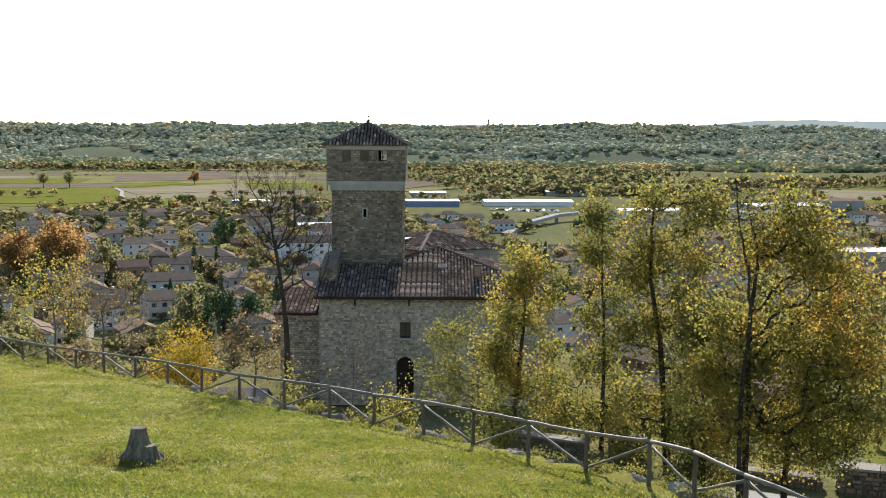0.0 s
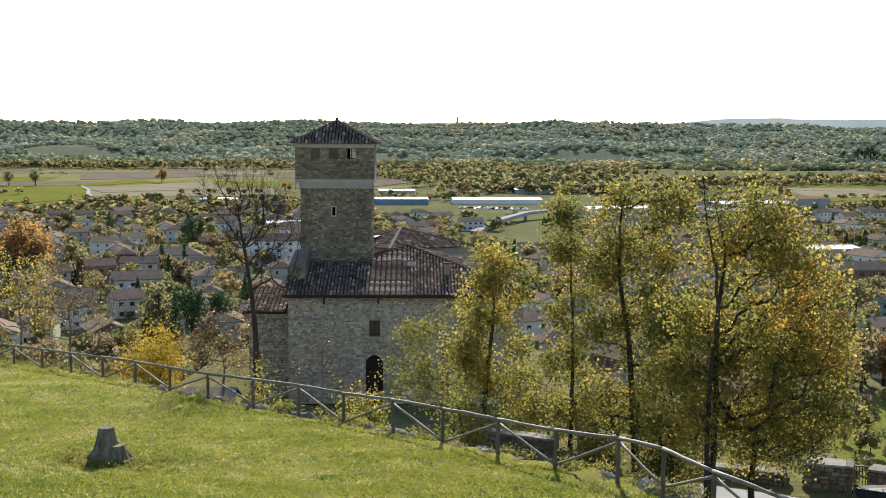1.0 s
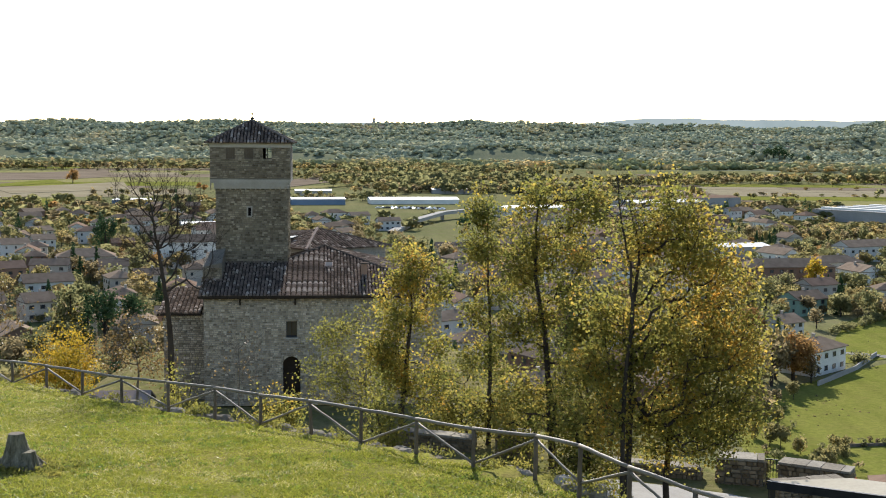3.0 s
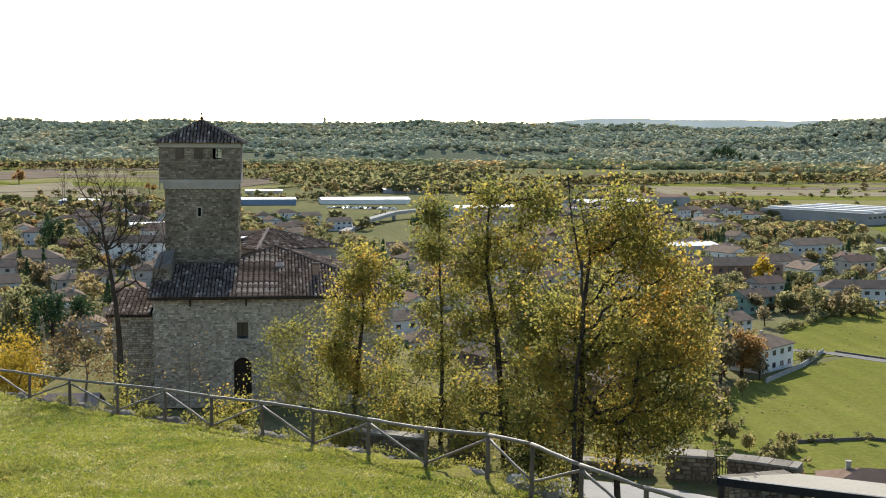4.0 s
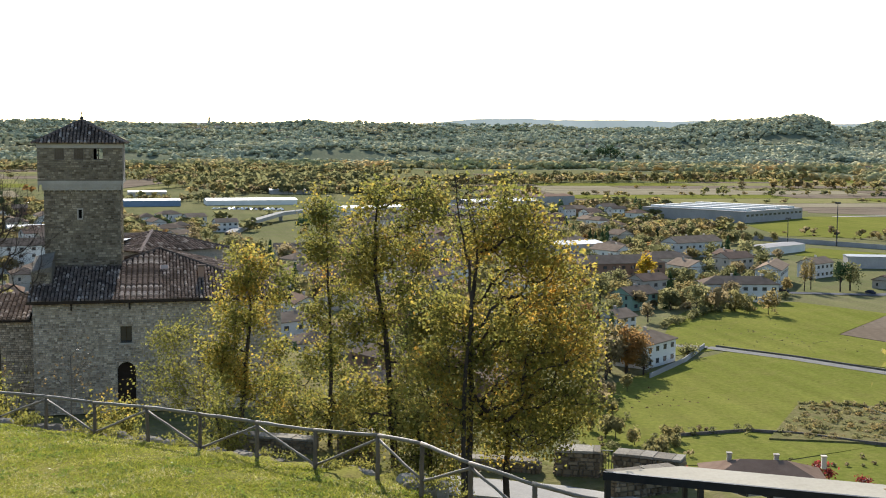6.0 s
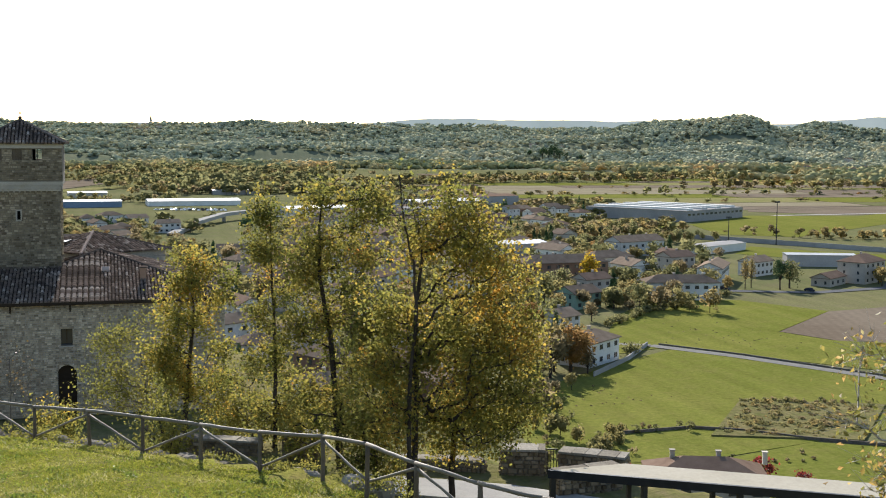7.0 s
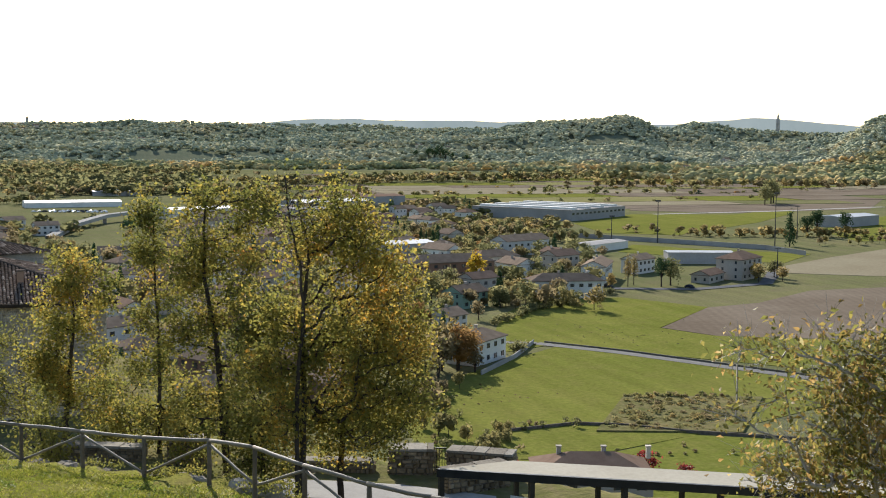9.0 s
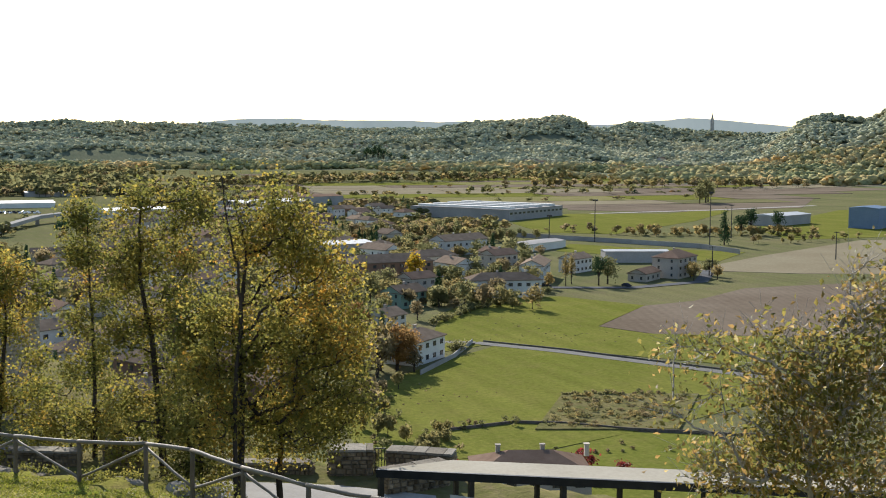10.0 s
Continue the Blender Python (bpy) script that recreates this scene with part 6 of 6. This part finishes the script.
# pitch wall and fence line
pw = thing("pitch_wall", Matrix(), "long grey wall behind the sports pitch", "wall")
PW = [(330, 660), (353, 622), (375, 585), (395, 547), (394, 512)]
for (x0, y0), (x1, y1) in zip(PW, PW[1:]):
    d = math.hypot(x1 - x0, y1 - y0)
    part("wall_run", Geo().box((0, -0.2, -0.3), (d, 0.2, 2.6), Matrix.Translation((x0, y0, 0)) @ pose(0, 0, 0, 0, 0, math.degrees(math.atan2(y1 - y0, x1 - x0)))), M["concrete"], pw)

# church spire and water tower on the horizon
church = thing("church", Matrix.Translation(polar(36.2, 3950)) @ Matrix.Scale(1.15, 4), "far village church with a tall pointed spire", "church")
part("nave", Geo().box((5, -6, -5), (26, 6, 12)), M["cream"], church)
part("tower", Geo().box((-3.6, -3.6, -5), (3.6, 3.6, 38)), M["concrete"], church)
part("spire", Geo().add([(-3.6, -3.6, 38), (3.6, -3.6, 38), (3.6, 3.6, 38), (-3.6, 3.6, 38), (0, 0, 62)], [(0, 1, 4), (1, 2, 4), (2, 3, 4), (3, 0, 4)]), M["concrete"], church)
mill = thing("bell_tower", Matrix.Translation(polar(2.1, 4300)), "far slim bell tower on the ridge", "tower")
part("shaft", Geo().box((-4, -4, -5), (4, 4, 34)), M["concrete"], mill)
part("cap", Geo().add([(-4, -4, 34), (4, -4, 34), (4, 4, 34), (-4, 4, 34), (0, 0, 44)], [(0, 1, 4), (1, 2, 4), (2, 3, 4), (3, 0, 4)]), M["roof"], mill)
frng2 = np.random.default_rng(66)
for az, r, n in ((36.8, 3200, 12), (34.8, 2900, 5), (33, 2300, 4), (28, 2700, 5), (1.6, 4150, 6), (21, 3300, 5), (-4, 3500, 3), (6, 3600, 4)):
    for i in range(n):
        q = polar(az + frng2.normal(0, 0.8), r + frng2.normal(0, 90))
        house(q.x, q.y, frng2.uniform(-40, 40), frng2.uniform(11, 19), 10, 7, "cream", "roof_red", "far white house among the hill woods", cols=0, side_cols=0, chimneys=0, z=q.z + 2, group="far houses")

# pale far ridge behind the hills; its haze is put in as a glow
rg = Geo()
for i in range(181):
    az = radians(-28 + 80 * i / 180)
    x, y = 4900 * math.sin(az), 4900 * math.cos(az)
    e = 0.62 + 0.16 * noise.noise((i * 0.07, 3.3, 0)) + 0.05 * noise.noise((i * 0.45, 1.3, 0)) + 0.025 * noise.noise((i * 1.9, 7.3, 0)) + 0.24 * math.exp(-((math.degrees(az) - 21) / 9) ** 2) + 0.13 * math.exp(-((math.degrees(az) - 15.4) / 2.0) ** 2) + 0.05 * noise.noise((i * 0.21, 9.1, 0)) + 0.36 * math.exp(-((math.degrees(az) - 36) / 3.5) ** 2)
    rg.v += [(x, y, -20), (x, y, 58 + 4900 * math.tan(radians(e)))]
rg.f = [[2 * i, 2 * i + 2, 2 * i + 3, 2 * i + 1] for i in range(180)]
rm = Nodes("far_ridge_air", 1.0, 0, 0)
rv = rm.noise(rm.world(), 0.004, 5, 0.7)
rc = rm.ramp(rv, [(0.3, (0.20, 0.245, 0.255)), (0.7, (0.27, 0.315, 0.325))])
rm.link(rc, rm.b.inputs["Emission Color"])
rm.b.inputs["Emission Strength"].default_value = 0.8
tagged(part("backdrop", rg, rm.done((0.05, 0.06, 0.07))), "distant ridge on the horizon, glowing pale blue-grey for haze", "hills", kind="structure")


# ---- parked cars by the warehouses and in the town ----
def car(at, turn, paint, label):
    t = thing("car", Matrix.Translation(at) @ pose(0, 0, 0, 0, 0, turn), label, "car", "parked cars")
    prof = [(-2.1, 0.35), (-2.15, 0.75), (-1.3, 0.95), (-0.7, 1.42), (0.8, 1.45), (1.5, 0.98), (2.1, 0.85), (2.15, 0.35)]
    n = len(prof)
    part("body", Geo().add([(x, -0.85, z) for x, z in prof] + [(x, 0.85, z) for x, z in prof], [list(range(n)), list(range(2 * n - 1, n - 1, -1))] + [[i, n + i, n + (i + 1) % n, (i + 1) % n] for i in range(n)]), paint, t)
    part("window", Geo().add([(-0.62, -0.87, 1.0), (1.3, -0.87, 1.0), (0.75, -0.87, 1.38), (-0.55, -0.87, 1.36)], [(0, 1, 2, 3)]), M["glass_dark"], t)
    for wx in (-1.35, 1.35):
        for wy in (-0.8, 0.8):
            part("wheel", Geo().tube([(wx, wy - 0.1, 0.32), (wx, wy + 0.1, 0.32)], [0.32, 0.32], 10), M["iron"], t)
    return t


PAINTS = [(m_plain("white_car_paint", (0.7, 0.7, 0.7), (0.75, 0.75, 0.75), 0.1, 0.3, 0, 0), "white parked car beside the warehouse"), (m_plain("silver_car_paint", (0.4, 0.41, 0.42), (0.45, 0.46, 0.47), 0.1, 0.3, 0.6, 0), "silver parked car beside the warehouse"),
          (m_plain("dark_car_paint", (0.03, 0.035, 0.05), (0.05, 0.055, 0.07), 0.1, 0.3, 0, 0), "dark parked car beside the warehouse")]
carng = np.random.default_rng(12)
PROTO = [car((40 + 4 * i, 1000, 0), 20, p, lab) for i, (p, lab) in enumerate(PAINTS)]
for i in range(26):
    q = (52 + (i % 13) * 3.4, 992 + (i // 13) * 14 - (i % 13) * 1.2, 0.02)
    copy_thing(PROTO[int(carng.choice([0, 0, 1, 2]))], Matrix.Translation(q) @ pose(0, 0, 0, 0, 0, 70 + carng.normal(0, 4)))
for x, y in ((-82, 470), (-95, 455), (-60, 492), (-120, 450), (222, 428), (232, 424), (262, 412), (36, 520), (48, 500), (60, 480), (72, 470), (20, 470), (55, 455)):
    copy_thing(PROTO[int(carng.choice([0, 1, 2]))], Matrix.Translation((x, y, 0.02)) @ pose(0, 0, 0, 0, 0, carng.uniform(0, 180)))


# ---- terrace beyond the fence ----
def rubble_wall(seed, a, b, z0, h, thick, label, name="stone_wall", cap=True):
    """A low wall of laid stones from a to b with flat cap stones."""
    rng = np.random.default_rng(seed)
    a, b = Vector((*a, z0)), Vector((*b, z0))
    ln = (b - a).length
    t = thing(name, Matrix.Translation(a) @ pose(0, 0, 0, 0, 0, math.degrees(math.atan2(b.y - a.y, b.x - a.x))), label, "wall")
    part("core", Geo().box((0.02, 0.03, -0.9), (ln - 0.02, thick - 0.03, h - 0.02)), M["mortar"], t)
    part("stonework", stone_face(rng, ln, -0.6, h, 0.15, 0.22, (), 0.06), M["rubble"], t)
    part("stonework", stone_face(rng, thick, -0.6, h, 0.15, 0.2, (), 0.06), M["rubble"], t, at=Matrix.Translation((ln, 0, 0)) @ pose(0, 0, 0, 0, 0, 90))
    part("stonework", stone_face(rng, thick, -0.6, h, 0.15, 0.2, (), 0.06), M["rubble"], t, at=Matrix.Translation((0, thick, 0)) @ pose(0, 0, 0, 0, 0, -90))
    if cap:
        x = 0.0
        while x < ln - 0.1:
            w = min(rng.uniform(0.45, 0.8), ln - x)
            k = rng.uniform(0, 0.02)
            part("cap_stone", Geo().box((x + 0.01, -0.06, h), (x + w - 0.01, thick + 0.06, h + 0.07 + k)), M["stone_low"], t)
            x += w
    return t


rubble_wall(1, (13.1, 39.4), (14.55, 38.85), 46.4, 0.82, 0.8, "low rubble stone wall with pale flat cap stones on the terrace")
rubble_wall(2, (14.95, 38.7), (16.85, 37.3), 46.4, 0.8, 0.7, "low rubble wall with pale caps behind the canopy")
rubble_wall(3, (14.1, 36.3), (16.5, 36.7), 46.4, 0.72, 0.6, "low rubble wall with pale caps turning towards the path")
rubble_wall(4, (6.0, 42.6), (7.3, 42.4), 46.5, 0.85, 0.8, "square rubble stone pier beside the path")
rubble_wall(5, (9.6, 41.0), (12.6, 39.7), 46.2, 0.55, 0.5, "low rubble wall under the trees")
rubble_wall(6, (2.0, 45.0), (5.2, 43.4), 46.0, 1.0, 0.5, "rough stone parapet beside the path below the fence")
gate = thing("metal_gate", Matrix.Translation((14.62, 38.85, 46.4)) @ pose(0, 0, 0, 0, 0, -22), "small dark metal gate between two stone walls", "gate")
for i in range(4):
    part("bar", Geo().box((i * 0.1, 0.2, 0), (i * 0.1 + 0.025, 0.225, 0.85)), M["iron"], gate)
part("top_bar", Geo().box((-0.02, 0.195, 0.85), (0.36, 0.23, 0.89)), M["iron"], gate)

# low retaining wall of rough blocks just beyond the fence, each block a piece
low_wall = thing("retaining_wall", Matrix(), "low dry retaining wall of rough grey blocks along the lawn's edge", "wall")
brng = np.random.default_rng(14)
BLOCKS = []
for k in range(6):
    w, d, h = brng.uniform(0.4, 0.75), brng.uniform(0.4, 0.55), brng.uniform(0.24, 0.36)
    g = Geo().box((-w / 2, -d / 2, -0.35), (w / 2, d / 2, h))
    g = flared([(0, 0, -0.4, w * 0.55, 0.06), (0.02, 0, h * 0.3, w * 0.56, 0.08), (0, 0.02, h * 0.75, w * 0.5, 0.1), (0, 0, h, w * 0.3, 0.08)], 9)
    g.v = [(x + brng.normal(0, 0.03), y * 0.85 + brng.normal(0, 0.03), z + brng.normal(0, 0.025)) for x, y, z in g.v]
    BLOCKS.append(g.mesh("block", M["stone_low"]))
for (x0, y0, z0, _), (x1, y1, z1, _) in zip(POSTS[4:17], POSTS[5:18]):
    for j in range(4):
        f = (j + brng.uniform(0.2, 0.8)) / 4
        x, y = x0 + (x1 - x0) * f + 0.725 * 0.62 + brng.normal(0, 0.05), y0 + (y1 - y0) * f + 0.688 * 0.62 + brng.normal(0, 0.05)
        part("block", BLOCKS[int(brng.integers(6))], None, low_wall, at=Matrix.Translation((x, y, z0 + (z1 - z0) * f - 0.36 + brng.normal(0, 0.05))) @ pose(0, 0, 0, brng.normal(0, 4), brng.normal(0, 4), -46 + brng.normal(0, 14)))


def slab(pts, mat, label, name, lift=0.05):
    n = len(pts)
    g = Geo()
    top = [(x, y, ground_z(x, y) + lift) for x, y in pts]
    g.add(top + [(x, y, z - 0.5) for x, y, z in top], [list(range(n))] + [[n + i, n + (i + 1) % n, (i + 1) % n, i] for i in range(n)])
    return tagged(part(name, g, mat), label, "path", kind="structure")


slab([(8.0, 40.4), (11.0, 39.1), (13.0, 38.0), (15.5, 35.6), (15.0, 34.2), (12.3, 36.2), (10.2, 37.3), (7.5, 38.6)], M["gravel"], "pale paved path across the terrace", "pavement", 0.08)

# metal canopy
canopy = thing("metal_canopy", Matrix(), "flat metal canopy with a dark steel frame and pale sheet roof", "canopy")
fl, fr, br, bl2 = Vector((11.55, 30.6, 49.0)), Vector((24.4, 22.5, 49.0)), Vector((25.6, 23.2, 49.05)), Vector((13.8, 30.55, 49.05))
top = Geo().add([tuple(q) for q in (fl, fr, br, bl2)] + [tuple(q - Vector((0, 0, 0.05))) for q in (fl, fr, br, bl2)], [(0, 1, 2, 3), (7, 6, 5, 4), (0, 4, 5, 1), (1, 5, 6, 2), (2, 6, 7, 3), (3, 7, 4, 0)])
part("roof_sheet", top, M["sheet"], canopy, "pale roofing sheet")


def beam(a, b, w, h, mat=None):
    a, b = Vector(a), Vector(b)
    d = (b - a)
    m = Matrix.Translation(a) @ pose(0, 0, 0, 0, 0, math.degrees(math.atan2(d.y, d.x)))
    return Geo().box((0, -w / 2, -h), (d.length, w / 2, 0), m)


dz = Vector((0, 0, 0.03))
part("front_beam", beam(fl + dz - Vector((0.02, 0.06, 0)), fr + dz - Vector((0.0, 0.06, 0)), 0.1, 0.22), M["iron"], canopy)
part("back_beam", beam(bl2 - Vector((0, 0, 0.06)), br - Vector((0, 0, 0.06)), 0.08, 0.16), M["iron"], canopy)
part("end_beam", beam(fl - Vector((0, 0, 0.06)), bl2 - Vector((0, 0, 0.06)), 0.08, 0.16), M["iron"], canopy)
for i in range(7):
    q = fl.lerp(fr, 0.008 + i * 0.164)
    part("post", Geo().box((q.x - 0.07, q.y - 0.07, ground_z(q.x, q.y) - 0.2), (q.x + 0.07, q.y + 0.07, 48.85)), M["iron"], canopy)
    q = bl2.lerp(br, 0.008 + i * 0.164)
    part("post", Geo().box((q.x - 0.06, q.y - 0.06, ground_z(q.x, q.y) - 0.2), (q.x + 0.06, q.y + 0.06, 48.85)), M["iron"], canopy)
q = fl.lerp(fr, 0.165)
board = thing("notice_board", Matrix.Translation((q.x - 0.2, q.y - 0.1, ground_z(q.x, q.y))) @ pose(0, 0, 0, 0, 0, -50), "grey-white notice board on legs under the canopy", "board")
part("panel", Geo().box((-0.35, -0.02, 1.0), (0.35, 0.02, 2.1)), M["white"], board)
part("leg", Geo().box((-0.33, -0.02, -0.1), (-0.28, 0.02, 1.0)), M["iron"], board)
part("leg", Geo().box((0.28, -0.02, -0.1), (0.33, 0.02, 1.0)), M["iron"], board)

# tree at the lawn's edge close to the camera
lobed_tree(51, 41.03, 12.2, [(0.06, 53.57), (0.01, 54.31), (-0.03, 54.87), (0.0, 55.44), (0.15, 56.0)],
           [(-1.14, 55.99, 0.38, 0.32), (-0.6, 56.07, 0.45, 0.34), (-1.12, 55.37, 0.43, 0.34), (-0.64, 55.39, 0.62, 0.45), (0.04, 55.88, 0.62, 0.4), (0.01, 55.21, 0.68, 0.51), (0.5, 56.13, 0.4, 0.45), (0.63, 55.48, 0.51, 0.51),
            (-0.79, 54.82, 0.51, 0.28), (-0.18, 54.69, 0.68, 0.28), (0.5, 54.75, 0.57, 0.34), (0.55, 56.65, 0.25, 0.3), (0.95, 56.5, 0.3, 0.35)],
           560, 15, 0.075, "leaf_near", "small tree with sparse curling yellow-green leaves and pale twigs", 0.045, "twig", 0.13, 0.26, 0.0036, 5, 1, -0.3, group="")

# ---- grass of the lawn ----
grng = np.random.default_rng(90)
n = 200000
az = np.radians(grng.uniform(-24, 24, n))
r = 21 + 42 * grng.uniform(0, 1, n) ** 1.4
x, y = r * np.sin(az), r * np.cos(az)
u = (x + 19) * 0.688 - (y - 54.5) * 0.725
bald = np.array([noise.noise((a * 0.8, b * 0.8, 6.0)) + 0.5 * noise.noise((a * 2.7, b * 2.7, 1.0)) for a, b in zip(x.tolist(), y.tolist())])
ok = (bald < 0.5 + 0.2 * grng.uniform(-1, 1, n)) & (((x + 19) * 0.725 + (y - 54.5) * 0.688) < 0.45 - np.minimum(5.0, 0.6 * np.maximum(0.0, u - 35)))
x, y = x[ok], y[ok]
z = np.array([lawn_z(a, b) for a, b in zip(x.tolist(), y.tolist())])
patch = np.array([noise.noise((a * 0.55, b * 0.55, 2.0)) for a, b in zip(x.tolist(), y.tolist())])
h = (0.024 + 0.055 * np.clip(patch + 0.35, 0, 1)) * grng.uniform(0.6, 1.5, len(x))
verts, k = [], len(x)
for b in range(3):
    a = grng.uniform(0, 2 * np.pi, k)
    ox, oy = grng.normal(0, 0.05, k), grng.normal(0, 0.05, k)
    wx, wy = np.cos(a) * 0.021, np.sin(a) * 0.021
    lx, ly = grng.normal(0, 1.1, k) * h, grng.normal(0, 1.1, k) * h
    base = np.stack([x + ox, y + oy, z - 0.01], 1)
    verts.append(np.stack([base - np.stack([wx, wy, 0 * wx], 1), base + np.stack([wx, wy, 0 * wx], 1), base + np.stack([lx, ly, h + 0.01], 1)], 1))
verts = np.concatenate(verts).reshape(-1, 3)
g = Geo()
g.v, g.f = verts, np.arange(len(verts)).reshape(-1, 3)
tagged(part("grass", g, M["grass_blade"]), "short sunlit lawn grass blades", "grass", kind="stuff")

# weeds along the fence and the low wall
weeds = thing("weeds", Matrix(), "ragged green weeds along the foot of the fence", "weeds", kind="stuff")
wr2 = np.random.default_rng(17)
cen = []
for (x0, y0, z0, _), (x1, y1, z1, _) in zip(POSTS[:18], POSTS[1:19]):
    for j in range(int(wr2.integers(3, 9))):
        f, o = wr2.uniform(0, 1), wr2.uniform(0.0, 0.9)
        cen.append((x0 + (x1 - x0) * f + 0.725 * o, y0 + (y1 - y0) * f + 0.688 * o, z0 + (z1 - z0) * f + 0.04))
part("leaves", leaf_cloud(wr2, cen, 9000, 0.07, (0.16, 0.16, 0.07), -0.8), M["leaf_green"], weeds)
tuft = thing("stump_grass", Matrix(), "longer green grass ringing the tree stump", "grass", kind="stuff")
ring = []
for i in range(60):
    a, rr = i * 0.61, 0.55 + 0.7 * wr2.uniform() ** 2
    x, y = -7.65 + math.cos(a) * rr * 1.4, 30.35 + math.sin(a) * rr
    ring.append((x, y, lawn_z(x, y) + 0.02))
part("leaves", leaf_cloud(wr2, ring, 2600, 0.09, (0.12, 0.12, 0.05), -0.9, True, 0.2), M["leaf_green"], tuft)

# low clover and weeds in the lawn
clover = thing("clover", Matrix(), "low dark green clover tufts scattered through the lawn", "grass", kind="stuff")
cl = []
while len(cl) < 2600:
    a, r = radians(wr2.uniform(-22, 12)), 21 + 26 * wr2.uniform() ** 1.3
    x, y = r * math.sin(a), r * math.cos(a)
    if fence_side(x, y)[0] < -0.3 and noise.noise((x * 0.3, y * 0.3, 4.0)) + 0.4 * noise.noise((x * 1.1, y * 1.1, 8.0)) - 0.012 * x > 0.02:
        cl.append((x, y, lawn_z(x, y) + 0.02))
part("leaves", leaf_cloud(wr2, cl, 32000, 0.052, (0.1, 0.1, 0.018), -0.4, True, 0.45), M["clover"], clover)
